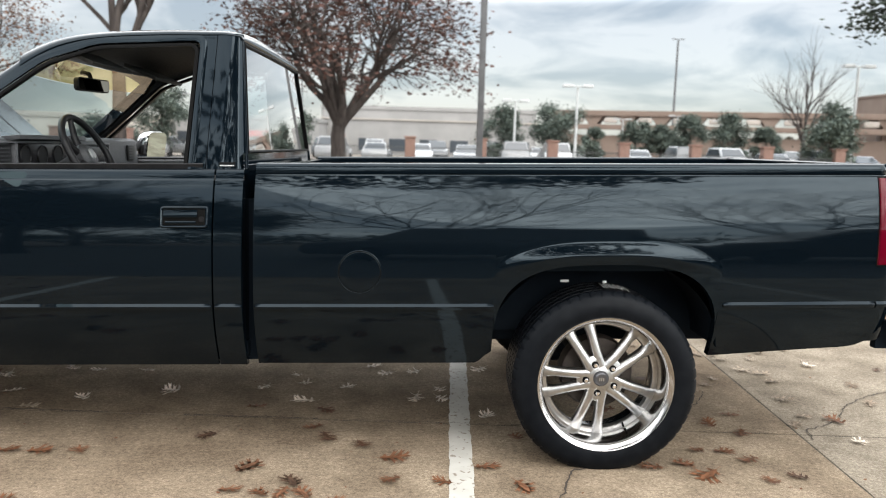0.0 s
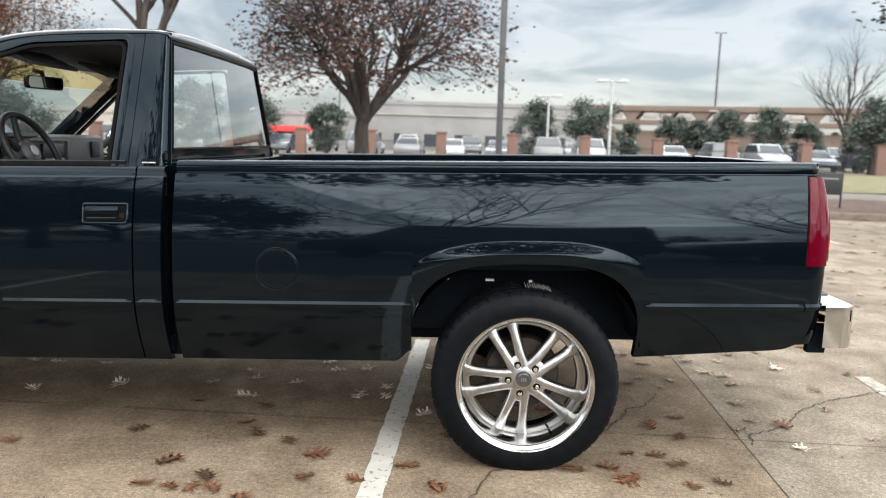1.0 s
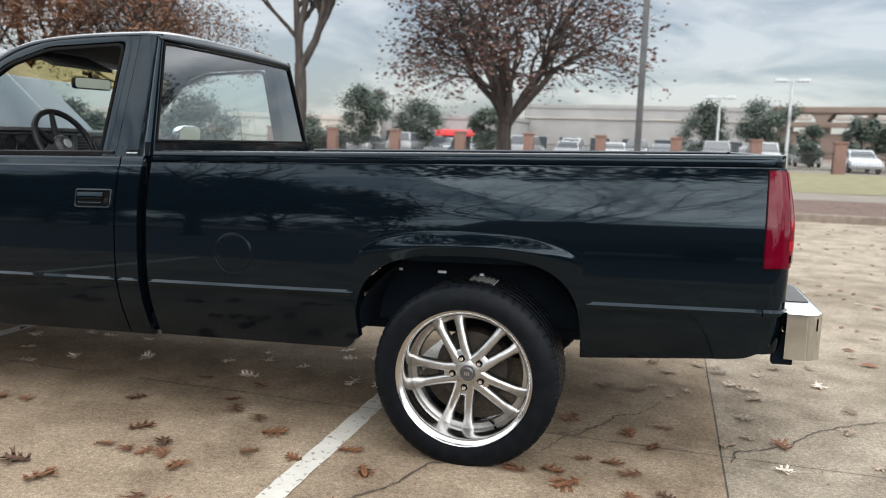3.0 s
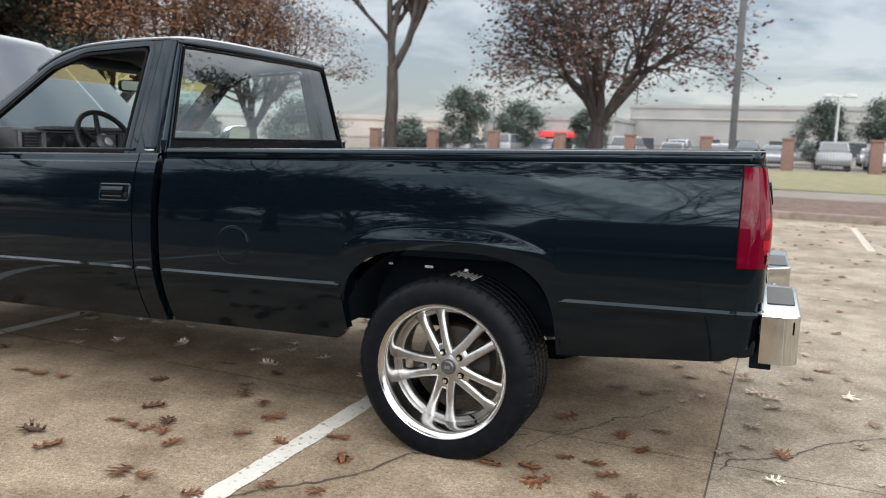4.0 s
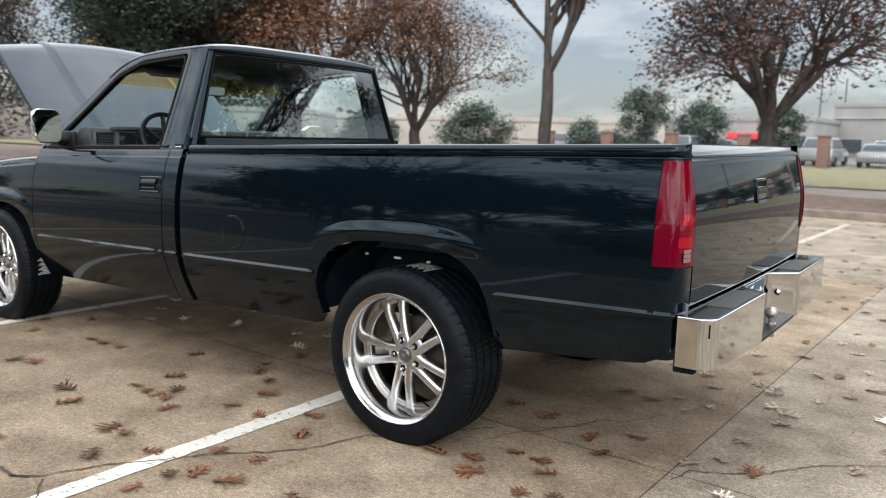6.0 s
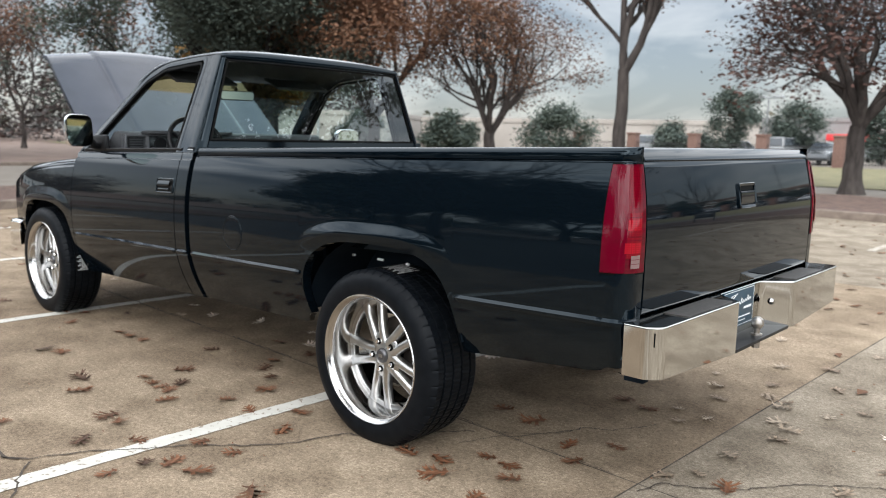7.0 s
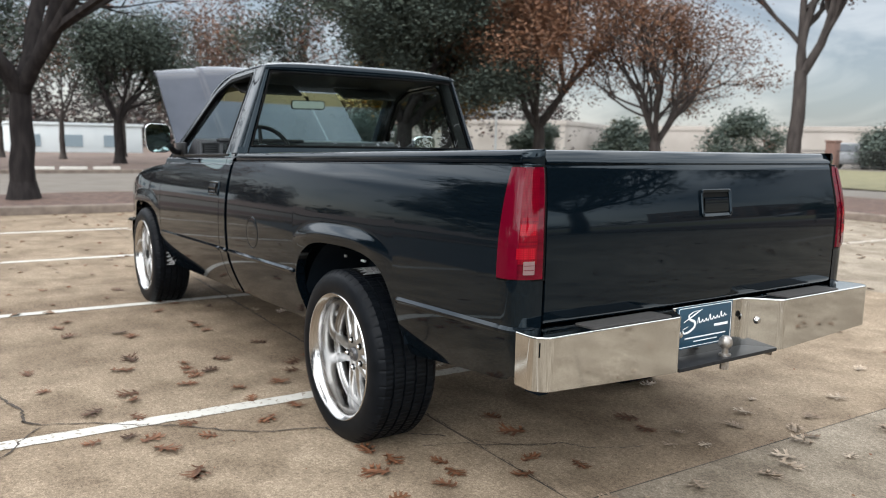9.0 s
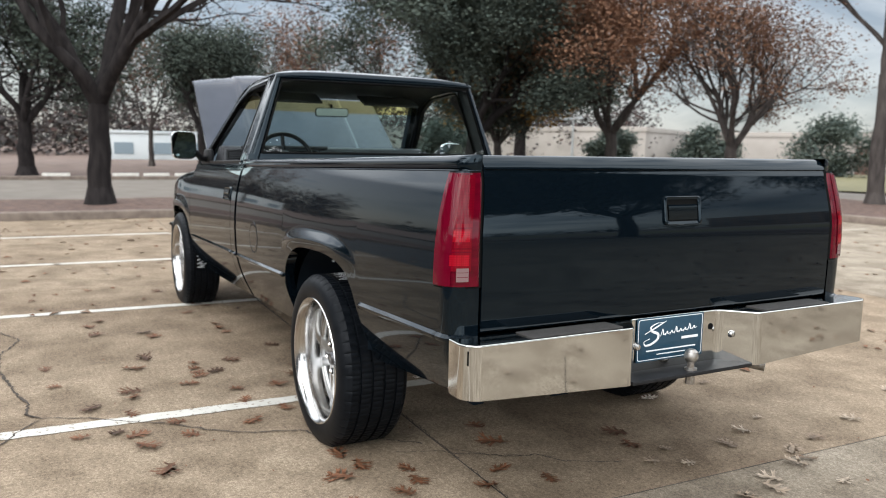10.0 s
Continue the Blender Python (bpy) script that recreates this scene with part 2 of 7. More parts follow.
CRACK = material("crack_dirt", (0.055, 0.042, 0.032), 0.95)
JOINT = grained("joint_filler", (0.022, 0.018, 0.015), (0.085, 0.068, 0.052), 5, 0.95, 0.3)
ASPHALT = grained("dark_asphalt", (0.035, 0.035, 0.036), (0.065, 0.063, 0.06), 3, 0.9, 0.4, 0.006)
KERB = grained("kerb_concrete", (0.115, 0.088, 0.070), (0.178, 0.140, 0.113), 5, 0.9, 0.4, 0.01)
MULCH = grained("leaf_mulch", (0.058, 0.033, 0.025), (0.125, 0.075, 0.054), 7, 0.95, 0.8, 0.04)
ROADM = grained("pale_road", (0.112, 0.094, 0.076), (0.150, 0.129, 0.105), 1.4, 0.9, 0.2, 0.01)
GRASSM = grained("winter_grass", (0.098, 0.092, 0.040), (0.150, 0.130, 0.060), 1.8, 0.95, 0.6, 0.04)
SOIL = grained("leaf_strewn_ground", (0.085, 0.053, 0.040), (0.14, 0.096, 0.073), 0.8, 0.95, 0.5, 0.03)


def leafy(name, colours, rough=0.75):
    """Leaf colours that differ leaf by leaf."""
    m = material(name, colours[0], rough, spec=0.12)
    g = m.node_tree.nodes.new("ShaderNodeNewGeometry")
    r = m.node_tree.nodes.new("ShaderNodeValToRGB")
    e = r.color_ramp.elements
    e[0].position, e[0].color = 0.0, (*colours[0], 1)
    e[1].position, e[1].color = 1.0, (*colours[-1], 1)
    for k, col in enumerate(colours[1:-1]):
        x = e.new((k + 1) / (len(colours) - 1))
        x.color = (*col, 1)
    wire(m, g.outputs["Random Per Island"], r.inputs[0])
    wire(m, r.outputs[0], shader(m).inputs["Base Color"])
    return m


MAROON = leafy("maroon_leaves", [(0.070, 0.041, 0.036), (0.098, 0.052, 0.043), (0.088, 0.055, 0.045), (0.125, 0.072, 0.058)])
RUSTLEAF = leafy("rust_leaves", [(0.135, 0.072, 0.046), (0.185, 0.092, 0.053), (0.160, 0.090, 0.058), (0.215, 0.118, 0.070)])
BROWNLEAF = leafy("brown_leaves", [(0.10, 0.055, 0.037), (0.16, 0.085, 0.052), (0.12, 0.06, 0.04)])
GOLDLEAF = leafy("golden_leaves", [(0.20, 0.11, 0.03), (0.27, 0.16, 0.05), (0.15, 0.09, 0.03)])
GREENLEAF = leafy("evergreen_leaves", [(0.046, 0.060, 0.052), (0.062, 0.077, 0.064), (0.078, 0.092, 0.073), (0.052, 0.064, 0.053)], 0.9)
# shrub greens lightened and greyed, lens haze put into their colour
HEDGE = leafy("shrub_leaves", [(0.064, 0.083, 0.075), (0.084, 0.104, 0.089), (0.104, 0.121, 0.097)], 0.9)
BARK = grained("bark", (0.036, 0.031, 0.029), (0.070, 0.060, 0.055), 9, 0.95, 0.9, 0.02, spec=0.08, stretch=(1, 1, 0.25))
BARK_DARK = grained("dark_bark", (0.015, 0.013, 0.013), (0.030, 0.026, 0.025), 9, 0.95, 0.9, 0.02, spec=0.06, stretch=(1, 1, 0.25))


def litter(name, c1, c2, c3):
    m = material(name, c1, 0.7, spec=0.3)
    o = m.node_tree.nodes.new("ShaderNodeObjectInfo")
    r = m.node_tree.nodes.new("ShaderNodeValToRGB")
    e = r.color_ramp.elements
    e[0].color, e[1].color = (*c1, 1), (*c3, 1)
    x = e.new(0.5)
    x.color = (*c2, 1)
    wire(m, o.outputs["Random"], r.inputs[0])
    vein = blotch(m, (0.55, 0.53, 0.50), (1.25, 1.22, 1.2), 40)
    wire(m, blend(m, r.outputs[0], vein, 1.0, "MULTIPLY"), shader(m).inputs["Base Color"])
    return m


LITTER = litter("fallen_oak_leaf", (0.142, 0.060, 0.028), (0.188, 0.084, 0.042), (0.072, 0.041, 0.026))
LITTER_PALE = litter("pale_fallen_leaf", (0.32, 0.255, 0.19), (0.20, 0.145, 0.10), (0.44, 0.37, 0.29))
# pale leaf undersides, whitened further with side light put into the colour
LITTER_WHITE = litter("brightened_pale_leaf", (0.76, 0.70, 0.61), (0.66, 0.58, 0.49), (0.82, 0.77, 0.69))
LITTER_FAR = leafy("far_litter", [(0.15, 0.062, 0.035), (0.19, 0.10, 0.06), (0.12, 0.065, 0.04), (0.24, 0.17, 0.12)])

STUCCO = grained("grey_stucco", (0.175, 0.172, 0.168), (0.21, 0.206, 0.20), 0.5, 0.9, 0.1, 0.02)
BEIGE = grained("beige_stucco", (0.25, 0.225, 0.20), (0.30, 0.272, 0.243), 0.4, 0.9, 0.1, 0.02)
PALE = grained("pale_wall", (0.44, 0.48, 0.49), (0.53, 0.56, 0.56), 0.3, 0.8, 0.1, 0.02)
# far panes paled, with distance haze put into their colour
HAZE_PANE = material("hazed_pane", (0.20, 0.25, 0.28), 0.25)
WINDOW = material("dark_window", (0.035, 0.042, 0.05), 0.12, spec=0.6)
CANOPY = grained("red_canopy", (0.42, 0.022, 0.025), (0.52, 0.035, 0.035), 3, 0.55, 0)
BRICK = grained("red_brick", (0.120, 0.068, 0.054), (0.170, 0.098, 0.079), 14, 0.9, 0.5, 0.01)
BRICKFAR = grained("brown_brick_far", (0.115, 0.083, 0.066), (0.150, 0.112, 0.090), 0.25, 0.9, 0.1)
POLEM = grained("pale_grey_pole", (0.20, 0.207, 0.207), (0.27, 0.277, 0.277), 3, 0.5, 0.1)
POLE_PALE = grained("white_painted_pole", (0.29, 0.30, 0.30), (0.35, 0.36, 0.36), 3, 0.5, 0.1)
POLE_DARK = grained("dark_bronze_pole", (0.045, 0.047, 0.05), (0.07, 0.072, 0.075), 5, 0.5, 0.1, 0.002)
BASEM = grained("painted_concrete_base", (0.052, 0.057, 0.062), (0.082, 0.087, 0.092), 6, 0.85, 0.4, 0.01)
FENCE = material("black_iron", (0.02, 0.02, 0.021), 0.5)
CARS = [material("car_" + n, c, 0.25, spec=0.5, coat=0.6) for n, c in (("white", (0.28, 0.29, 0.30)), ("silver", (0.17, 0.175, 0.18)), ("black", (0.015, 0.015, 0.017)), ("grey", (0.14, 0.145, 0.15)), ("blue", (0.014, 0.022, 0.045)), ("red", (0.26, 0.015, 0.02)), ("charcoal", (0.045, 0.05, 0.056)))]


# ---- mesh helpers ----
class Mesh:
    def __init__(self):
        self.v, self.f = [], []

    def grid(self, rows, wrap=False, flip=False):
        n, w, base = len(rows), len(rows[0]), len(self.v)
        for r in rows:
            self.v.extend(tuple(p) for p in r)
        for i in range(n - 1):
            for j in range(w if wrap else w - 1):
                a, b = base + i * w + j, base + i * w + (j + 1) % w
                q = (a, b, b + w, a + w)
                self.f.append(q[::-1] if flip else q)
        return self

    def poly(self, pts):
        base = len(self.v)
        self.v.extend(tuple(p) for p in pts)
        self.f.append(tuple(range(base, base + len(pts))))
        return self

    def tube(self, path, radii, k=8, caps=True):
        path = [Vector(p) for p in path]
        rows, side = [], None
        for i, p in enumerate(path):
            d = (path[min(i + 1, len(path) - 1)] - path[max(i - 1, 0)]).normalized()
            if side is None:
                side = d.orthogonal().normalized()
            side = (side - d * side.dot(d)).normalized()
            up = d.cross(side)
            r = radii[i] if isinstance(radii, (list, tuple)) else radii
            rows.append([p + r * (math.cos(2 * math.pi * j / k) * side + math.sin(2 * math.pi * j / k) * up) for j in range(k)])
        self.grid(rows, True)
        if caps:
            self.poly(rows[0][::-1])
            self.poly(rows[-1])
        return self

    def lathe(self, prof, centre=(0, 0, 0), n=64, axis="y", bite=None):
        """prof: (radius, along) pairs turned round the axis. bite(i, j): extra radius."""
        rows = []
        for j, (r, a) in enumerate(prof):
            ring = []
            for i in range(n):
                t = 2 * math.pi * i / n
                q = r + (bite(i, j) if bite else 0)
                u, w = q * math.cos(t), q * math.sin(t)
                ring.append((centre[0] + u, centre[1] + a, centre[2] + w) if axis == "y" else (centre[0] + u, centre[1] + w, centre[2] + a))
            rows.append(ring)
        return self.grid(rows, True, flip=axis == "z")

    def box(self, x0, x1, y0, y1, z0, z1, bevel=0.0):
        bm = bmesh.new()
        bmesh.ops.create_cube(bm, size=1)
        for v in bm.verts:
            v.co = ((x0 + x1) / 2 + v.co.x * (x1 - x0), (y0 + y1) / 2 + v.co.y * (y1 - y0), (z0 + z1) / 2 + v.co.z * (z1 - z0))
        if bevel:
            bmesh.ops.bevel(bm, geom=bm.edges[:], offset=bevel, segments=2, affect="EDGES", profile=0.6)
        return self.take(bm)

    def prism(self, outline, h0, h1, axis="z", bevel=0.0, segments=2):
        """Extrudes an outline: in x, y along z, or in x, z along y, or in y, z along x."""
        def put(p, h):
            return (p[0], p[1], h) if axis == "z" else (p[0], h, p[1]) if axis == "y" else (h, p[0], p[1])
        bm = bmesh.new()
        lo = [bm.verts.new(put(p, h0)) for p in outline]
        hi = [bm.verts.new(put(p, h1)) for p in outline]
        bm.faces.new(lo[::-1])
        bm.faces.new(hi)
        for i in range(len(lo)):
            j = (i + 1) % len(lo)
            bm.faces.new((lo[i], lo[j], hi[j], hi[i]))
        bmesh.ops.recalc_face_normals(bm, faces=bm.faces[:])
        if bevel:
            bmesh.ops.bevel(bm, geom=bm.edges[:], offset=bevel, segments=segments, affect="EDGES", profile=0.6)
        return self.take(bm)

    def take(self, bm):
        base = len(self.v)
        bm.verts.index_update()
        self.v.extend(tuple(v.co) for v in bm.verts)
        self.f.extend(tuple(base + v.index for v in f.verts) for f in bm.faces)
        bm.free()
        return self

    def moved(self, fn):
        self.v = [tuple(fn(Vector(p))) for p in self.v]
        return self

    def flipped(self):
        """The mirror image across y."""
        m = Mesh()
        m.v = [(x, -y, z) for x, y, z in self.v]
        m.f = [f[::-1] for f in self.f]
        return m


def mesh_data(name, m, mat, smooth=True, angle=38):
    me = bpy.data.meshes.new(name)
    me.from_pydata(m.v, [], m.f)
    me.materials.append(mat)
    if smooth:
        me.shade_smooth()
        me.set_sharp_from_angle(angle=radians(angle))
    me.update()
    return me


def part(name, m, mat, parent=None, label="", smooth=True, angle=38):
    ob = new(name, mesh_data(name, m, mat, smooth, angle))
    ob.parent = parent
    if label:
        ob["label"] = label
    return ob


def thing(name, label, category, group="", kind="", at=None):
    ob = new(name)
    ob.empty_display_size = 0.1
    if at is not None:
        ob.matrix_world = at
    return tagged(ob, label, category, group, kind)


def spline(xs, ys):
    """A natural cubic through the knots."""
    xs, ys = np.array(xs, float), np.array(ys, float)
    n, h = len(xs), np.diff(xs)
    a, r = np.eye(n), np.zeros(n)
    for i in range(1, n - 1):
        a[i, i - 1 : i + 2] = h[i - 1], 2 * (h[i - 1] + h[i]), h[i]
        r[i] = 6 * ((ys[i + 1] - ys[i]) / h[i] - (ys[i] - ys[i - 1]) / h[i - 1])
    m = np.linalg.solve(a, r)

    def at(x):
        x = min(max(x, xs[0]), xs[-1])
        i = min(max(int(np.searchsorted(xs, x)) - 1, 0), n - 2)
        p, q = xs[i + 1] - x, x - xs[i]
        return float((m[i] * p**3 + m[i + 1] * q**3) / (6 * h[i]) + (ys[i] / h[i] - m[i] * h[i] / 6) * p + (ys[i + 1] / h[i] - m[i + 1] * h[i] / 6) * q)

    return at


def smoothstep(x):
    x = min(max(x, 0.0), 1.0)
    return x * x * (3 - 2 * x)


# ---- the pickup truck: front towards -x, rear axle over the origin ----
RAKE = 0.027
truck = thing("pickup_truck", "lowered glossy black regular-cab long-bed pickup with open hood and polished wheels", "pickup truck")


def rk(p):
    """The body sits nose-down."""
    return (p[0], p[1], p[2] + RAKE * p[0])


def body(name, m, mat, parent=truck, label="", angle=38):
    return part(name, m.moved(rk), mat, parent, label, True, angle)


SIDE = spline([0.42, 0.50, 0.58, 0.66, 0.74, 0.85, 1.0, 1.1, 1.16, 1.20], [0.852, 0.893, 0.926, 0.948, 0.957, 0.960, 0.952, 0.935, 0.920, 0.907])
PLAN = spline([-4.1, -3.8, -3.4, -2.9, -1.5, -0.44, 0.3, 1.08], [-0.07, -0.022, 0.004, 0.004, 0.003, 0.006, -0.012, -0.032])
ARCH = {0: (0.0, 0.453, 0.50, 0.352), 1: (-3.38, 0.453, 0.50, 0.385)}


def arch_z(x, which):
    c0, half, base, tall = ARCH[which]
    return base + tall * max(0.0, 1 - abs((x - c0) / half) ** 3) ** (1 / 3)


def half_width(x, z):
    w = SIDE(z) + PLAN(x)
    for c0, half, base, tall in ARCH.values():
        e = (abs((x - c0) / half) ** 3 + (max(z - base, 0) / tall) ** 3) ** (1 / 3)
        w += (0.021 if c0 == 0.0 else 0.014) * (1 - min(max((e - 1.115) / 0.13, 0.0), 1.0)) * smoothstep((z - 0.80) / 0.10)
    return w


def side_panel(cols, low, top, rows=16, split=0.99, inset=None, out=0.0):
    """A body side between low(x) and top, columns at cols; inset(x): how far a corner is drawn in."""
    g = []
    for x in cols:
        lo = low(x)
        zs = [lo + (split - lo) * (i / rows) for i in range(rows)] if lo < split else []
        zs += [max(split, lo) + (top(x) - max(split, lo)) * i / 12 for i in range(13)]
        while len(zs) < rows + 13:
            zs.insert(0, lo)
        g.append([(x, -(half_width(x, z) + out), z) for z in zs])
    return g


def steps(a, b, n):
    return [a + (b - a) * i / n for i in range(n + 1)]


def arch_cols(which, n=44):
    c0, half = ARCH[which][:2]
    r = []
    for i in range(n + 1):
        u = -1 + 2 * i / n
        r.append(c0 + half * math.copysign(1 - (1 - abs(u)) ** 2.0, u))
    return r


def flange(m, pts, dy=0.05, dz=0.0, dx=0.0):
    """A folded edge that runs inwards from a panel's rim."""
    m.grid([pts, [(x + dx, y + dy, z + dz) for x, y, z in pts]])


TOPZ = 1.197


REAR = 1.096
SQUARE = 0.62  # how square the rear corner turns
# the tailgate's profile: flat below, a soft crease, then leaning forward to the top
TG = spline([0.715, 0.722, 0.735, 0.76, 0.85, 0.93, 0.99, 1.02, 1.05, 1.08, 1.12, 1.16, 1.192], [1.1760, 1.1845, 1.1888, 1.1902, 1.1913, 1.1915, 1.1900, 1.1878, 1.1842, 1.1793, 1.1718, 1.1638, 1.1572])


def corner_depth(z):
    """How far the rear corner reaches behind the last side column, flush with the tailgate's edge."""
    return TG(min(max(z, 0.76), 1.192)) - 0.011 - REAR


def gate_half(z):
    """Half width of the tailgate at a height."""
    return 0.815 - 0.11 * max(0.0, min(z, 1.16) - 1.0)


# bed side
def low_front(x):
    return 0.428 + 0.055 * smoothstep((x + 0.520) / 0.07)


def low_rear(x):
    return float(np.interp(x, [0.453, 0.478, 0.90, 1.0, 1.05, 1.08, 1.096, 1.2], [0.455, 0.455, 0.484, 0.489, 0.496, 0.506, 0.518, 0.58]))


def bed_side():
    m = Mesh()
    top = lambda x: TOPZ
    m.grid(side_panel(steps(-1.405, -0.70, 12) + steps(-0.68, -0.453, 14), low_front, top))
    g = []
    for x in arch_cols(0, 60):
        zs = []
        for e in (1.0, 1.03, 1.06, 1.09, 1.113, 1.118, 1.14, 1.165, 1.19, 1.215, 1.243, 1.248, 1.28, 1.33):
            zs.append(0.50 + 0.352 * max(0.0, e**3 - abs(x / 0.453) ** 3) ** (1 / 3))
        zs += steps(0.99, TOPZ, 12)
        g.append([(x, -half_width(x, z), z) for z in zs])
    m.grid(g)
    g = side_panel(steps(0.453, 0.70, 14) + steps(0.73, REAR, 8), low_rear, top)
    # the rear corner turns towards the tailgate
    last = g[-1]
    for k in range(1, 17):
        t = math.pi / 2 * k / 16
        lift = 0.055 * (k / 16) ** 2
        g.append([(x + corner_depth(z) * math.sin(t) ** SQUARE, y + (-y - gate_half(z) - 0.010) * (1 - max(0.0, math.cos(t)) ** SQUARE), z + max(0.0, lift * (0.75 - z) / 0.2)) for x, y, z in last])
    m.grid(g)
    # folded edges
    xs = steps(-1.405, -0.453, 40)
    flange(m, [(x, -half_width(x, low_front(x)), low_front(x)) for x in xs], 0.03, -0.004)
    flange(m, [(x, -half_width(x, arch_z(x, 0)), arch_z(x, 0)) for x in arch_cols(0)], 0.045)
    xs = steps(0.453, REAR, 20)
    flange(m, [(x, -half_width(x, low_rear(x)), low_rear(x)) for x in xs], 0.03, -0.004)
    for x, z0 in ((-0.453, 0.483), (0.453, 0.455)):
        zs = steps(z0, 0.53, 3)
        flange(m, [(x, -half_width(x, z), z) for z in zs], 0.045)
    zs = steps(0.428, TOPZ, 20)
    flange(m, [(-1.405, -half_width(-1.405, z), z) for z in zs], 0.06)
    return m


def bed_rail():
    """The flat-topped rail above the groove that runs along the bed."""
    m, g = Mesh(), []
    for x in steps(-1.405, REAR, 24):
        a = PLAN(x)
        g.append([(x, -(y + a), z) for y, z in ((0.899, 1.196), (0.890, 1.199), (0.889, 1.203), (0.896, 1.207), (0.897, 1.224), (0.8948, 1.235), (0.889, 1.2425), (0.880, 1.2465), (0.868, 1.248), (0.80, 1.248), (0.79, 1.240), (0.788, 0.83))])
    end = g[-1]
    for k in range(1, 9):
        t = math.pi / 2 * k / 8
        g.append([(x + (0.050 * math.sin(t) if y < -0.802 else 0.0), y + ((-y - 0.802) * (1 - math.cos(t)) if y < -0.802 else 0), z) for x, y, z in end])
    m.grid(g, flip=True)
    m.poly(g[0])
    return m


for mirrored in (False, True):
    m = bed_side()
    body("bed_side", m.flipped() if mirrored else m, PAINT, label="glossy black bed side with flared wheel arch", angle=50)
    m = bed_rail()
    body("bed_rail", m.flipped() if mirrored else m, PAINT, angle=50)

# bed floor, front wall, wheel housings and underbody
m = Mesh()
bed_floor = body("bed_floor", m.box(-1.40, 1.12, -0.80, 0.80, 0.80, 0.835), PAINT)
for k in range(9):
    body("floor_rib", Mesh().box(-1.38, 1.10, -0.72 + 0.18 * k - 0.03, -0.72 + 0.18 * k + 0.03, 0.834, 0.846, 0.004), PAINT, bed_floor)
body("bed_front_wall", Mesh().box(-1.40, -1.36, -0.84, 0.84, 0.45, 1.235, 0.008), PAINT)
for s in (-1, 1):
    for c0, top in ((0.0, 0.86), (-3.38, 0.89)):
        m, rows = Mesh(), []
        for y in (0.895, 0.58):
            rows.append([(c0 + 0.47 * math.cos(t), s * y, max(0.47, top - 0.36 + 0.375 * math.sin(t))) for t in steps(0, math.pi, 20)])
        m.grid(rows, flip=s < 0)
        m.poly(rows[1])
        body("wheel_housing", m, UNDER)
    for x0, x1, z0, z1 in ((-2.93, -1.42, 0.43, 1.10), (-1.40, -0.47, 0.50, 1.18), (0.47, 1.10, 0.52, 1.18)):
        body("inner_panel", Mesh().box(x0, x1, s * 0.80 - 0.01, s * 0.80 + 0.01, z0, z1), UNDER)
m = Mesh()
for s in (-1, 1):
    m.box(-3.9, 1.12, s * 0.45 - 0.04, s * 0.45 + 0.04, 0.43, 0.56, 0.01)
m.box(-2.9, -1.45, -0.86, 0.86, 0.45, 0.52, 0.01)
for x in (-1.1, 0.62, 1.02):
    m.box(x - 0.03, x + 0.03, -0.78, 0.78, 0.50, 0.56, 0.008)
m.box(0.2, 0.95, -0.35, 0.35, 0.46, 0.70, 0.05)
body("chassis_frame", m, UNDER)
# white patches painted where daylight comes through gaps in the housing
for x, w in ((-0.14, 0.018), (-0.32, 0.008), (0.03, 0.008)):
    part("liner_clip", Mesh().box(x - w, x + w, -0.755, -0.745, 0.742, 0.752, 0.002), WHITE, truck, "small white patch painted for daylight through a gap in the wheel housing")
m = Mesh()
m.tube([(0, -0.68, 0.362), (0, 0.68, 0.362)], 0.042, 12)
m.lathe([(0.0, -0.13), (0.10, -0.11), (0.135, 0.0), (0.10, 0.11), (0.0, 0.13)], (0.02, 0, 0.362), 20)
part("rear_axle", m, UNDER, truck)
m = Mesh()
m.tube([(-1.6, 0.30, 0.40), (-0.6, 0.32, 0.40), (-0.35, 0.34, 0.52), (0.3, 0.42, 0.54), (0.7, 0.5, 0.44), (1.0, 0.72, 0.40)], 0.030, 10)
part("exhaust_pipe", m, STEEL, truck)
for s in (-1, 1):
    m = Mesh()
    m.box(1.150, 1.222, s * 0.84 - 0.02, s * 0.84 + 0.02, 0.482, 0.60, 0.006)
    body("bumper_bracket", m, UNDER)
    body("bumper_arm", Mesh().box(1.02, 1.20, s * 0.70 - 0.03, s * 0.70 + 0.03, 0.53, 0.60, 0.006), UNDER)

# side mouldings, cut at the arch and the cab gap
def moulding(x0, x1):
    m, rows = Mesh(), []
    n = max(6, int((x1 - x0) * 14))
    for i, x in enumerate([x0, x0 + 0.012] + steps(x0 + 0.03, x1 - 0.03, n - 4) + [x1 - 0.012, x1]):
        taper = 1.0 if 0 < i < n else 0.55
        h = 0.013 * taper
        ring = []
        for dz, dy in ((-1, -0.002), (-0.9, 0.009), (-0.1, 0.0135), (0.2, 0.013), (0.98, 0.001), (1, -0.002)):
            z = 0.683 + dz * h
            ring.append((x, -(half_width(x, 0.683) + dy * taper + (SIDE(z) - SIDE(0.683))), z))
        rows.append(ring)
    m.grid(rows)
    m.poly(rows[0])
    m.poly(rows[-1][::-1])
    return m


for x0, x1 in ((-2.87, -1.572), (-1.558, -1.452), (-1.402, -0.455), (0.47, REAR + 0.002)):
    for mirrored in (False, True):
        m = moulding(x0, x1)
        body("side_moulding", m.flipped() if mirrored else m, PAINT, label="thin glossy black side moulding")

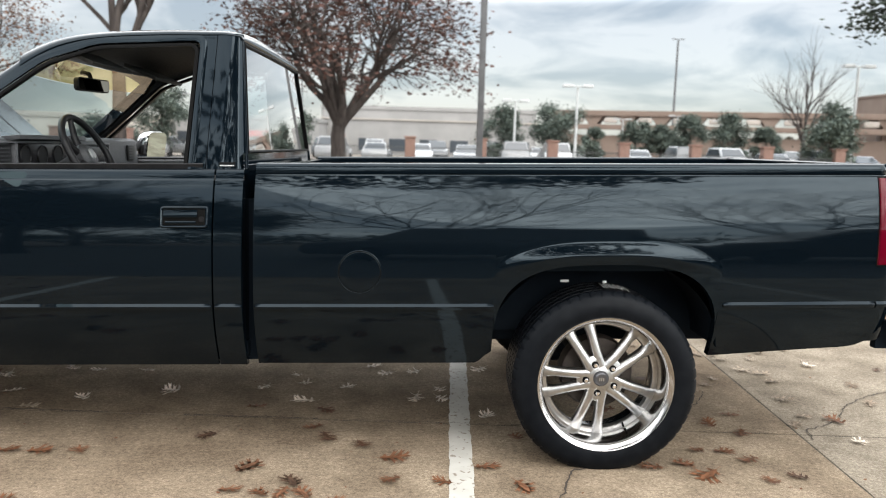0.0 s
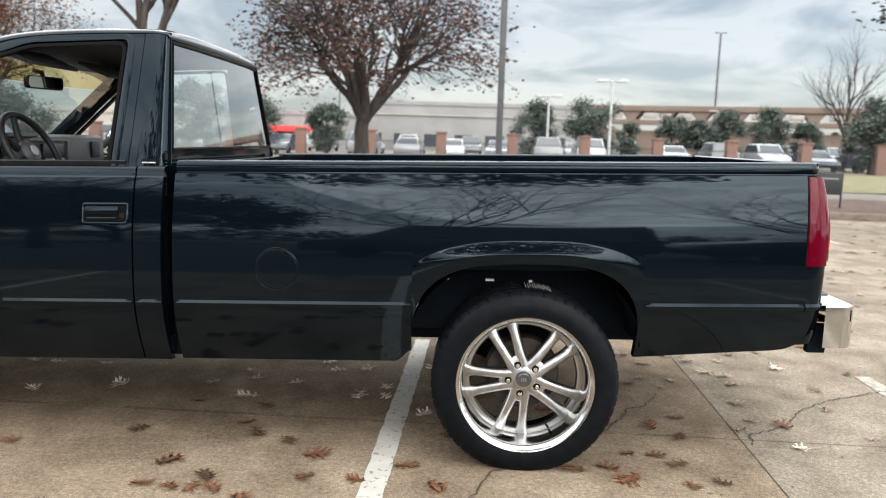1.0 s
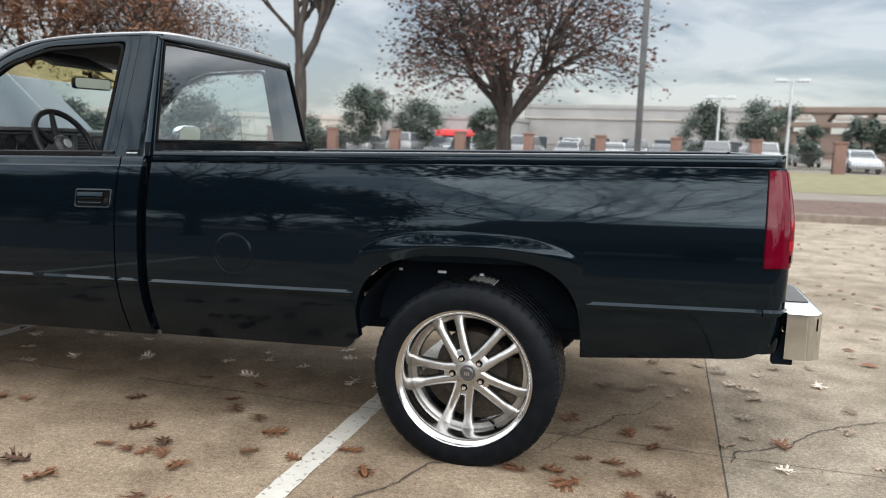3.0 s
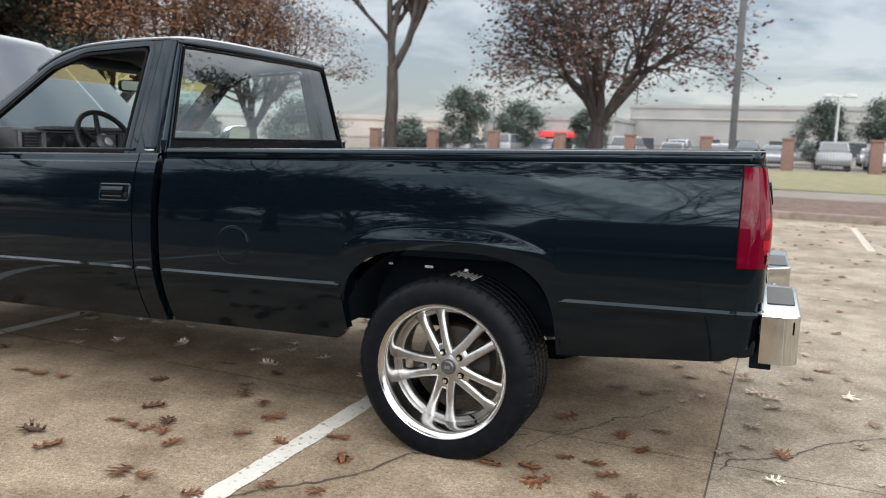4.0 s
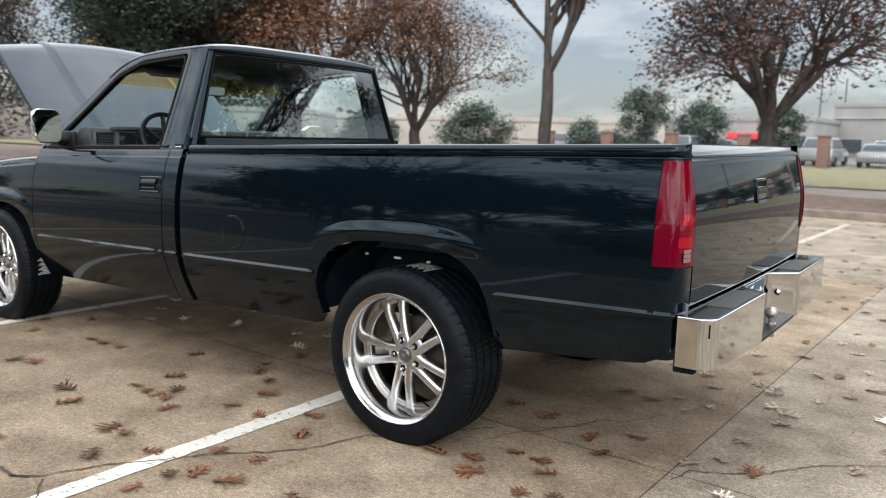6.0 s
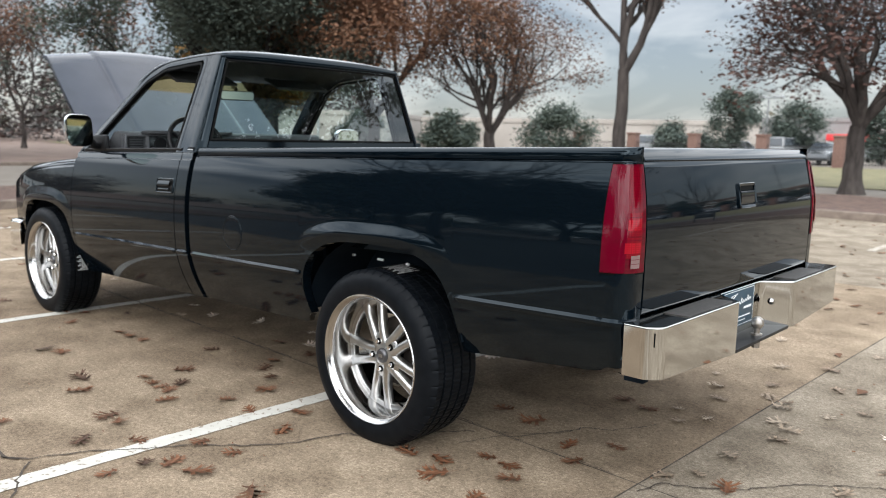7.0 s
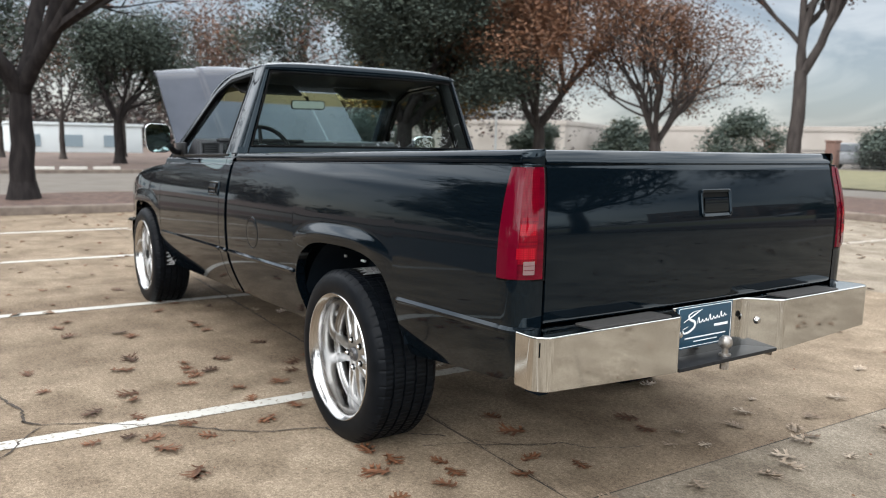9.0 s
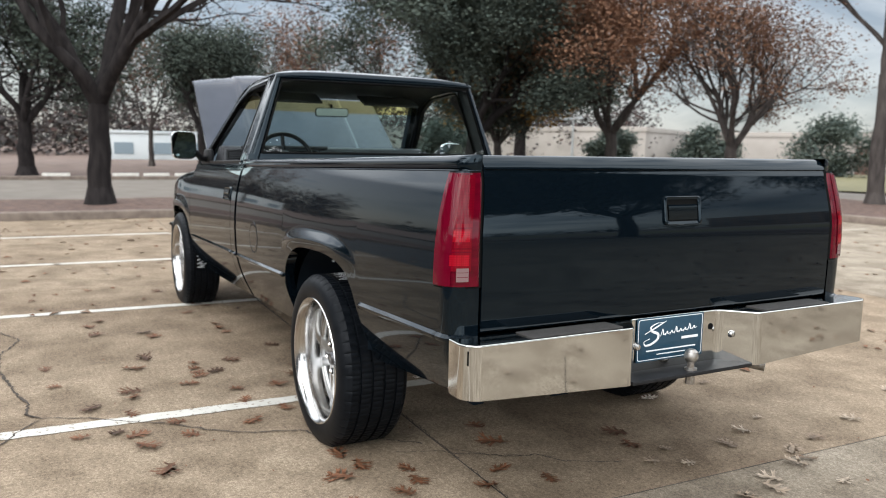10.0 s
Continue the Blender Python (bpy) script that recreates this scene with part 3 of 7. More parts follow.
# filler door: a round lid in a fine groove, driver's side
def side_disc(cx, cz, r, out, n=40, rings=6):
    m = Mesh()
    rows = [[(cx, -(half_width(cx, cz) + out), cz)] * n]
    for k in range(1, rings + 1):
        q = r * k / rings
        rows.append([(cx + q * math.cos(a), -(half_width(cx + q * math.cos(a), cz + q * math.sin(a)) + out * (1 if k < rings else 0.55)), cz + q * math.sin(a)) for a in [2 * math.pi * i / n for i in range(n)]])
    return m.grid(rows, True)


def side_ring(cx, cz, prof, n=56):
    """A ring on the body side: prof of (radius, how far proud)."""
    return Mesh().grid([[(cx + q * math.cos(a), -(half_width(cx + q * math.cos(a), cz + q * math.sin(a)) + o), cz + q * math.sin(a)) for a in [2 * math.pi * i / n for i in range(n)]] for q, o in prof], True)


fuel_door = body("fuel_door", side_disc(-0.988, 0.824, 0.079, 0.0012), PAINT, label="round black filler door", angle=60)
body("fuel_door_edge", side_ring(-0.988, 0.824, ((0.0789, 0.0007), (0.0797, 0.0003), (0.0808, -0.001), (0.081, -0.001))), PAINT, fuel_door, angle=60)
body("fuel_door_seal", side_ring(-0.988, 0.824, ((0.0802, 0.0003), (0.0835, 0.0003))), SEAL, fuel_door)
body("fuel_door_rim", side_ring(-0.988, 0.824, ((0.0830, 0.0), (0.0836, 0.0010), (0.0846, 0.0012), (0.0862, 0.0006), (0.0880, -0.0005))), PAINT, fuel_door, angle=60)

# ---- cab lower body: doors, corners, rockers, fenders ----
BELT = 1.180
CAB_LOW = lambda x: 0.421


def cab_top(x):
    return BELT


def plain_panel(x0, x1, n):
    m = Mesh()
    cols = steps(x0, x1, n)
    m.grid(side_panel(cols, CAB_LOW, cab_top))
    for x in (x0, x1):
        zs = steps(0.421, BELT, 20)
        flange(m, [(x, -half_width(x, z), z) for z in zs], 0.035)
    flange(m, [(x, -half_width(x, 0.421), 0.421) for x in cols], 0.04, -0.004)
    # shoulder from the belt to the foot of the window
    m.grid([[(x, -(half_width(x, BELT)), BELT), (x, -(half_width(x, BELT) - 0.006), BELT + 0.004), (x, -(half_width(x, BELT) - 0.008), BELT + 0.008), (x, -(half_width(x, BELT) - 0.013), BELT + 0.032), (x, -(half_width(x, BELT) - 0.020), BELT + 0.041), (x, -0.876, BELT + 0.044), (x, -0.84, BELT + 0.046)] for x in cols])
    return m


def fender():
    m = Mesh()

    def top(x):
        return float(np.interp(x, [-4.08, -4.0, -3.7, -3.3, -2.9], [0.985, 1.02, 1.075, 1.105, 1.125]))

    m.grid(side_panel(steps(-4.08, -3.86, 10) + [-3.84, -3.833], lambda x: 0.60, top))
    m.grid(side_panel(arch_cols(1), lambda x: arch_z(x, 1), top))
    m.grid(side_panel(steps(-2.927, -2.906, 3), CAB_LOW, top))
    flange(m, [(x, -half_width(x, arch_z(x, 1)), arch_z(x, 1)) for x in arch_cols(1)], 0.045)
    flange(m, [(-2.906, -half_width(-2.906, z), z) for z in steps(0.421, 1.12, 20)], 0.035)
    # rounded shoulder and flat top
    rows = []
    for x in steps(-4.08, -2.906, 24):
        w, z = half_width(x, top(x)), top(x)
        rows.append([(x, -w, z), (x, -(w - 0.012), z + 0.022), (x, -(w - 0.036), z + 0.044), (x, -(w - 0.075), z + 0.058), (x, -(w - 0.16), z + 0.066), (x, -(w - 0.175), z + 0.06), (x, -(w - 0.18), z - 0.10)])
    m.grid(rows)
    # nose of the fender
    x = -4.08
    zs = steps(0.60, top(x), 14)
    a = [(x, -half_width(x, z), z) for z in zs]
    b = [(x - 0.035, -half_width(x, z) + 0.03, z) for z in zs]
    c0 = [(x - 0.05, -half_width(x, z) + 0.12, z) for z in zs]
    m.grid([a, b, c0], flip=True)
    return m


def mir(m, mirrored):
    return m.flipped() if mirrored else m


doors = []
for mirrored in (False, True):
    body("front_fender", mir(fender(), mirrored), PAINT, angle=50)
    doors.append(body("door", mir(plain_panel(-2.900, -1.568, 40), mirrored), PAINT, label="glossy black door with the window wound down", angle=50))
    body("cab_corner", mir(plain_panel(-1.561, -1.452, 8), mirrored), PAINT, angle=50)

# ---- greenhouse ----
def ys(z):
    """Half width of the glass house at a height."""
    return 0.878 - (z - 1.224) * 0.375


def xb(z):
    """The back of the cab."""
    return -1.452 - (z - 1.2) * 0.102


def rear_half(z):
    return 0.795 - (z - 1.284) * 0.32


def b_pillar():
    m, g = Mesh(), []
    for z in steps(1.20, 1.772, 10):
        y, x1, w = ys(z), xb(z), rear_half(z)
        ring = [(-1.609, -(y - 0.05), z), (-1.609, -y, z), (-1.60, -y, z), (-1.56, -(y + 0.001), z)]
        for k in range(7):
            t = math.pi / 2 * k / 6
            q = min(0.055, max(0.012, y - w - 0.014))
            ring.append((x1 - q + q * math.sin(t), -(y - q + q * math.cos(t)), z))
        ring += [(x1 + 0.002, -(w + 0.012), z), (x1 - 0.004, -w, z), (x1 - 0.016, -(w - 0.004), z)]
        g.append(ring)
    m.grid(g, flip=True)
    return m


def strip(path, half_in, half_out, thick):
    """A flat frame that runs along a path on the leaning side of the glass house; path in x, z."""
    m, g = Mesh(), []
    n = len(path)
    for i, (x, z) in enumerate(path):
        ax, az = path[max(i - 1, 0)]
        bx, bz = path[min(i + 1, n - 1)]
        l = math.hypot(bx - ax, bz - az)
        nx, nz = (bz - az) / l, -(bx - ax) / l
        ring = []
        for off, dep in ((half_out, -thick), (half_out, 0.0), (half_out - 0.01, 0.001), (-half_in + 0.01, 0.001), (-half_in, 0.0), (-half_in, -thick)):
            px, pz = x + nx * off, z + nz * off
            ring.append((px, -(ys(pz) + dep), pz))
        g.append(ring + [ring[0]])
    m.grid(g, flip=True)
    return m


def rounded(points, r=0.05, n=5):
    """Rounds the inner corners of an open path."""
    res = [points[0]]
    for a, b, c0 in zip(points, points[1:], points[2:]):
        a, b, c0 = Vector(a), Vector(b), Vector(c0)
        u, w = (a - b), (c0 - b)
        d = min(r, u.length * 0.45, w.length * 0.45)
        p, q = b + u.normalized() * d, b + w.normalized() * d
        for k in range(n + 1):
            t = k / n
            res.append(tuple((1 - t) ** 2 * p + 2 * t * (1 - t) * b + t * t * q))
    return res + [points[-1]]


ROOF = spline([-2.40, -2.32, -2.17, -1.97, -1.77, -1.62, -1.56, -1.53, -1.513, -1.507], [1.748, 1.780, 1.806, 1.817, 1.819, 1.815, 1.807, 1.797, 1.784, 1.770])
EDGE = spline([-2.40, -2.32, -2.17, -1.97, -1.77, -1.62, -1.56, -1.53, -1.513, -1.507], [1.636, 1.690, 1.744, 1.764, 1.769, 1.769, 1.767, 1.763, 1.758, 1.752])
WIN = rounded([(-2.87, 1.235), (-2.31, 1.672), (-2.10, 1.742), (-1.666, 1.756), (-1.668, 1.222)], 0.045)


def frame_top(x):
    """The upper edge of the door frame: along the windscreen pillar, then along the roof."""
    return 1.249 + 0.7733 * (x + 2.9) if x < -2.40 else EDGE(x) + 0.002


def frame_low(x):
    """Height of the window frame's middle line at x."""
    return float(np.interp(x, [p[0] for p in WIN[:-2]], [p[1] for p in WIN[:-2]]))


def frame_sheet():
    """The flat of the door frame between the window and the roof."""
    m, g = Mesh(), []
    for x in steps(-2.87, -1.612, 60):
        lo, hi = frame_low(min(x, -1.69)), frame_top(x)
        g.append([(x, -(ys(z) - 0.0012), z) for z in steps(min(lo, hi - 0.004), hi, 4)])
    m.grid(g, flip=True)
    m.grid([[(x, -(ys(z) - 0.0012), z) for z in steps(1.222, 1.758, 8)] for x in (-1.668, -1.64, -1.612)], flip=True)
    return m

for mirrored, door in zip((False, True), doors):
    body("cab_pillar", mir(b_pillar(), mirrored), PAINT, angle=50)
    m = Mesh().grid([[(-1.609, -(ys(z) - 0.05), z), (-1.55, -(ys(z) - 0.058), z), (xb(z) - 0.02, -(rear_half(z) - 0.006), z)] for z in steps(1.20, 1.76, 10)])
    body("pillar_trim", mir(m, mirrored), PALE_TRIM, truck, "dark grey pillar trim inside the cab")
    m = strip(WIN, 0.018, 0.012, 0.012)
    body("window_frame", mir(m, mirrored), PAINT, door, angle=50)
    body("upper_frame", mir(frame_sheet(), mirrored), PAINT, door, angle=50)
    m, g = Mesh(), []
    for x in steps(-2.87, -1.60, 40):
        lo, hi = frame_low(min(x, -1.69)) - 0.014, frame_top(x) + 0.004
        g.append([(x, -(ys(z) - 0.020), z) for z in (lo, hi)])
    m.grid(g, flip=True)
    m.grid([[(x, -(ys(z) - 0.020), z) for z in steps(1.222, 1.758, 6)] for x in (-1.682, -1.57)], flip=True)
    body("frame_lining", mir(m, mirrored), TRIM, door)
    m = strip([(x, z) for x, z in rounded([(-2.80, 1.250), (-2.296, 1.646), (-2.092, 1.713), (-1.690, 1.727), (-1.692, 1.236)], 0.040)], 0.008, 0.006, 0.03)
    m.moved(lambda p: (p.x, p.y - 0.0025, p.z))
    body("window_seal", mir(m, mirrored), SEAL, door)
    m = Mesh()
    m.grid([[(x, -0.874, 1.224), (x, -0.878, 1.242), (x, -0.872, 1.246), (x, -0.852, 1.240), (x, -0.85, 1.20)] for x in steps(-2.86, -1.62, 8)])
    body("window_sill", mir(m, mirrored), TRIM, door)
    # inner door card
    m = Mesh()
    m.box(-2.85, -1.60, -0.84, -0.79, 0.55, 1.228, 0.015)
    body("door_card", mir(m, mirrored), DASH, door)


# roof skin: crowned, with a rounded drip edge, rolling down to both window heads
def roof_skin(drop=0.0, shrink=0.0):
    m, g = Mesh(), []
    for x in steps(-2.40, -1.62, 22) + [-1.60, -1.58, -1.56, -1.545, -1.53, -1.52, -1.513, -1.509, -1.507]:
        zc, ze = ROOF(x) - drop, EDGE(x) - drop
        w = ys(EDGE(x)) + 0.004 - shrink
        ring = []
        for k in range(-16, 17):
            u = math.sin(math.pi / 2 * k / 16)
            h = (1 - abs(u) ** 3.2) ** 0.50
            bow = 0.045 * (1 - u * u) * smoothstep((-2.05 - x) / 0.35)
            ring.append((x - bow, u * w, ze + (zc - ze) * h))
        g.append(ring)
    m.grid(g)
    return m


body("cab_roof", roof_skin(), PAINT, label="glossy black cab roof", angle=60)
body("headliner", roof_skin(0.035, 0.03), LINER, angle=60)

# windscreen pillars: from the door frame over a rounded edge to the glass
def a_pillar():
    m, g = Mesh(), []
    for i in range(15):
        t = i / 14
        x, z = -2.90 + 0.60 * t, 1.191 + 0.464 * t
        nx, nz = -0.612, 0.791
        ring = []
        for off, dep in ((0.030, -0.03), (0.036, 0.0), (0.046, 0.001), (0.060, -0.006), (0.072, -0.020), (0.078, -0.040), (0.078, -0.075), (0.060, -0.085), (0.030, -0.075)):
            px, pz = x + nx * off, z + nz * off
            ring.append((px, -(ys(pz) + dep), pz))
        g.append(ring)
    return m.grid(g, flip=True)


for mirrored in (False, True):
    body("windscreen_pillar", mir(a_pillar(), mirrored), PAINT, angle=60)

# back wall of the cab below the rear window, and the frame round the glass
m, g = Mesh(), []
for z in steps(0.47, 1.284, 6):
    g.append([(xb(max(z, 1.2)) - 0.004, y, z) for y in steps(-0.87, 0.87, 12)])
m.grid(g)
m.grid([[(xb(1.284) - 0.004, y, 1.284), (xb(1.284) - 0.03, y, 1.280)] for y in steps(-0.80, 0.80, 4)])
body("cab_back", m, PAINT)
m, g = Mesh(), []
GT = 1.742
for k in range(-16, 17):
    u = math.sin(math.pi / 2 * k / 16)
    h = (1 - abs(u) ** 3.2) ** 0.50
    w, wg = ys(1.752) + 0.004, rear_half(GT)
    z = 1.752 + 0.018 * h
    g.append([(-1.507, u * w, z), (xb(GT) + 0.003, u * (wg + 0.5 * (w - wg)), GT + 0.55 * (z - GT)), (xb(GT) + 0.002, u * (wg + 0.006), GT + 0.006), (xb(GT) - 0.003, u * wg, GT), (xb(GT) - 0.018, u * (wg - 0.004), GT - 0.004)])
m.grid(g, flip=True)
body("cab_back_header", m, PAINT)


def pane(corners, bow, n=16, rows=8):
    """Curved glass between four corners: bottom left, bottom right, top right, top left."""
    a, b, c0, d = [Vector(p) for p in corners]
    g = []
    for i in range(rows + 1):
        v = i / rows
        l, r = a.lerp(d, v), b.lerp(c0, v)
        g.append([l.lerp(r, j / n) + Vector((bow * (1 - (2 * j / n - 1) ** 2), 0, 0)) for j in range(n + 1)])
    return Mesh().grid(g)


rw = pane([(xb(1.284) - 0.008, -0.793, 1.282), (xb(1.284) - 0.008, 0.793, 1.282), (xb(GT) - 0.008, rear_half(GT), GT), (xb(GT) - 0.008, -rear_half(GT), GT)], 0.008)
rear_window = body("rear_window", rw, GLASS, label="clear rear window", angle=60)
rear_window.visible_shadow = False
m = Mesh()
gw, gt = 0.788, rear_half(GT) - 0.005
loop = [(xb(1.29) - 0.002, -gw, 1.290), (xb(1.29) + 0.005, 0.0, 1.290), (xb(1.29) - 0.002, gw, 1.290), (xb(1.735) - 0.002, gt, 1.733), (xb(1.735) + 0.005, 0.0, 1.735), (xb(1.735) - 0.002, -gt, 1.733), (xb(1.29) - 0.002, -gw, 1.290)]
m.tube(loop, 0.007, 6)
body("window_gasket", m, SEAL, rear_window)
ws = pane([(-2.905, -0.835, 1.205), (-2.905, 0.835, 1.205), (-2.39, 0.710, 1.61), (-2.39, -0.710, 1.61)], -0.10)
windscreen = body("windscreen", ws, GLASS, label="clear windscreen with amber shade band", angle=60)
windscreen.visible_shadow = False
ws = pane([(-2.388, -0.710, 1.612), (-2.388, 0.710, 1.612), (-2.30, 0.69, 1.70), (-2.30, -0.69, 1.70)], -0.10)
body("shade_band", ws, AMBER, windscreen, "amber shade band").visible_shadow = False

# hood: propped open on its rear hinges
def hood():
    m, g = Mesh(), []
    for i in range(19):
        s = i / 18
        ring = []
        for u in sorted([-1 + j / 12 for j in range(25)] + [q * e for q in (0.542, 0.56, 0.578) for e in (-1, 1)]):
            w = 0.80 - 0.03 * s * s
            crown = 0.035 * (1 - u * u) - 0.05 * max(0.0, (s - 0.88) / 0.12) ** 2
            crease = 0.017 * smoothstep((0.578 - abs(u)) / 0.036)
            bow = 0.06 * (1 - u * u) * s
            ring.append((-(s * 1.15 + bow), u * w, crown + crease))
        g.append(ring)
    m.grid(g, flip=True)
    m.grid([[(x, y, z - 0.028) for x, y, z in r] for r in g])
    edge = g[-1]
    m.grid([edge, [(x, y, z - 0.028) for x, y, z in edge]], flip=True)
    for side in (0, -1):
        e = [r[side] for r in g]
        m.grid([e, [(x, y, z - 0.028) for x, y, z in e]], flip=side == 0)
    turn = Matrix.Rotation(radians(HOOD_ANGLE), 4, "Y")
    m.moved(lambda p: turn @ p + Vector((-2.86, 0, 1.195)))
    return m


body("hood", hood(), HOODPAINT, label="black hood propped open, reflected sky grey put into its colour", angle=50)

# engine bay, cowl, nose and front bumper
m = Mesh()
m.box(-4.02, -2.90, -0.78, 0.78, 0.55, 0.98, 0.02)
m.box(-3.6, -3.0, -0.35, 0.35, 0.98, 1.06, 0.04)
m.box(-2.93, -2.84, -0.84, 0.84, 0.55, 1.19, 0.01)
body("engine_bay", m, UNDER)
m = Mesh()
m.box(-4.13, -4.02, -0.86, 0.86, 0.72, 1.01, 0.03)
body("grille", m, TRIM)
for s in (-1, 1):
    m = Mesh()
    m.box(-4.145, -4.05, s * 0.72 - 0.15, s * 0.72 + 0.15, 0.80, 0.97, 0.02)
    body("headlight", m, LAMPWHITE)
m, g = Mesh(), []
plan = rounded([(-3.86, -0.955), (-4.12, -0.95), (-4.20, -0.75), (-4.24, 0.0), (-4.20, 0.75), (-4.12, 0.95), (-3.86, 0.955)], 0.07)
for z, k in ((0.495, 0.02), (0.505, 0.004), (0.60, 0.0), (0.69, 0.004), (0.705, 0.02), (0.71, 0.07)):
    g.append([(x + (k if abs(y) < 0.9 else 0), y - math.copysign(k, y) * (abs(y) > 0.5), z) for x, y in plan])
m.grid(g, flip=True)
body("front_bumper", m, CHROME, label="chrome front bumper")

# door furniture
def on_side(x, z, out):
    return (x, -(half_width(x, z) + out), z)


for mirrored, door in zip((False, True), doors):
    m = Mesh()
    def frame_line(x0, x1, z0, z1, r):
        return rounded([((x0 + x1) / 2, z0), (x0, z0), (x0, z1), (x1, z1), (x1, z0), ((x0 + x1) / 2, z0)], r, 4)

    rings = []
    for x0, x1, z0, z1, r, o in ((-1.769, -1.581, 0.996, 1.081, 0.014, 0.0), (-1.767, -1.583, 0.998, 1.079, 0.013, 0.005), (-1.764, -1.586, 1.001, 1.076, 0.012, 0.0065), (-1.760, -1.590, 1.005, 1.072, 0.010, 0.005), (-1.758, -1.592, 1.007, 1.070, 0.009, -0.012)):
        rings.append([on_side(x, z, o) for x, z in frame_line(x0, x1, z0, z1, r)])
    m.grid(rings)
    handle = body("door_handle", mir(m, mirrored), PAINT, door, "black flap handle in a raised frame")
    m = Mesh()
    m.grid([[on_side(x, z, 0.0012) for x in steps(-1.757, -1.593, 6)] for z in (1.008, 1.04, 1.069)])
    body("handle_recess", mir(m, mirrored), SEAL, handle)
    m = Mesh()
    m.grid([[on_side(x, z, o) for x in steps(-1.754, -1.622, 8)] for z, o in ((1.036, 0.0014), (1.037, 0.008), (1.041, 0.0105), (1.050, 0.0095), (1.066, 0.0060), (1.067, 0.0014))])
    body("handle_flap", mir(m, mirrored), PAINT, handle, angle=50)
    m = Mesh()
    m.grid([[on_side(x, z, o) for x in steps(-1.746, -1.628, 8)] for z, o in ((1.013, 0.0014), (1.014, 0.0055), (1.019, 0.0075), (1.024, 0.0055), (1.025, 0.0014))])
    body("handle_lip", mir(m, mirrored), PAINT, handle, angle=50)
    m = Mesh()
    m.lathe([(0.0, -0.004), (0.010, -0.004), (0.012, 0.002)], (0, 0, 0), 16)
    m.moved(lambda p: (p.x - 1.607, p.y - half_width(-1.607, 1.03), p.z + 1.03))
    body("door_lock", mir(m, mirrored), TRIM, handle)
    # mirror: bright housing with dark edge, glass to the rear
    mirror = body("door_mirror", mir(Mesh().tube([(-2.64, -0.87, 1.255), (-2.60, -0.93, 1.265), (-2.55, -1.0, 1.33)], 0.022, 8).box(-2.74, -2.55, -0.885, -0.845, 1.225, 1.33, 0.02), mirrored), TRIM, door, "chrome-backed door mirror on a black foot")
    swing, mz = (-0.030, 1.305) if mirrored else (-0.012, 1.352)
    m, g = Mesh(), []
    for depth, k in ((0.0, 1.0), (-0.01, 1.04), (-0.05, 0.98), (-0.085, 0.78), (-0.105, 0.40), (-0.108, 0.0)):
        g.append([(-2.475 + depth + swing * u * k + (0.012 * v if mirrored else -0.009 * v), -1.065 + 0.083 * k * u, mz + 0.094 * k * v) for u, v in [(math.copysign(abs(math.cos(t)) ** 0.45, math.cos(t)), math.copysign(abs(math.sin(t)) ** 0.45, math.sin(t))) for t in [2 * math.pi * i / 36 for i in range(36)]]])
    m.grid(g, True)
    body("mirror_housing", mir(m, mirrored), CHROME, door, "chrome mirror housing", angle=60)
    m = Mesh()
    face = [(-2.470 + swing * u + (0.012 * v if mirrored else -0.009 * v), -1.065 + 0.080 * u, mz + 0.091 * v) for u, v in [(math.copysign(abs(math.cos(t)) ** 0.45, math.cos(t)), math.copysign(abs(math.sin(t)) ** 0.45, math.sin(t))) for t in [2 * math.pi * i / 36 for i in range(36)]]]
    m.poly(face)
    body("mirror_glass", mir(m, mirrored), MIRROR, door)
    m = Mesh()
    m.box(-1.556, -1.494, -0.001, 0.001, 1.232, 1.250, 0.0003)
    m.moved(lambda p: (p.x, p.y - ys(p.z) - 0.003, p.z))
    badge = body("pillar_badge", mir(m, mirrored), SEAL, truck, "small black badge with bright bars")
    for k in range(9):
        m = Mesh().box(-1.553 + 0.0063 * k, -1.5485 + 0.0063 * k, -0.0006, 0.0006, 1.2345, 1.2395)
        m.moved(lambda p: (p.x, p.y - ys(p.z) - 0.0042, p.z))
        body("badge_bar", mir(m, mirrored), ALLOY, badge)

# ---- tail: tailgate, lamps, bumper ----
m, g = Mesh(), []
for f in steps(-1, 1, 26):
    crown = 0.010 * f * f
    col = [(TG(z + 0.021 * min(1.0, max(0.0, (0.80 - z) / 0.06))) - crown, f * gate_half(z), z) for z in [0.694, 0.698, 0.703, 0.710, 0.72] + steps(0.735, 1.192, 34)]
    col += [(x - crown, f * gate_half(z), z) for x, z in ((1.155, 1.196), (1.154, 1.201), (1.159, 1.205), (1.157, 1.213), (1.148, 1.226), (1.138, 1.238), (1.131, 1.244), (1.121, 1.247), (1.114, 1.242), (1.112, 0.84))]
    g.append(col)
m.grid(g)
for col, back in ((g[0], False), (g[-1], True)):
    inner = [(1.112, y, z) for x, y, z in col]
    m.grid([col, inner], flip=not back)
bottom = [col[0] for col in g]
m.grid([bottom, [(1.10, y, z - 0.004) for x, y, z in bottom]], flip=True)
tailgate = body("tailgate", m, PAINT, label="smooth glossy black tailgate, closed", angle=50)
m = Mesh()


def gate(y, z, out):
    return (TG(z) - 0.010 * (y / 0.8) ** 2 + out, y, z)


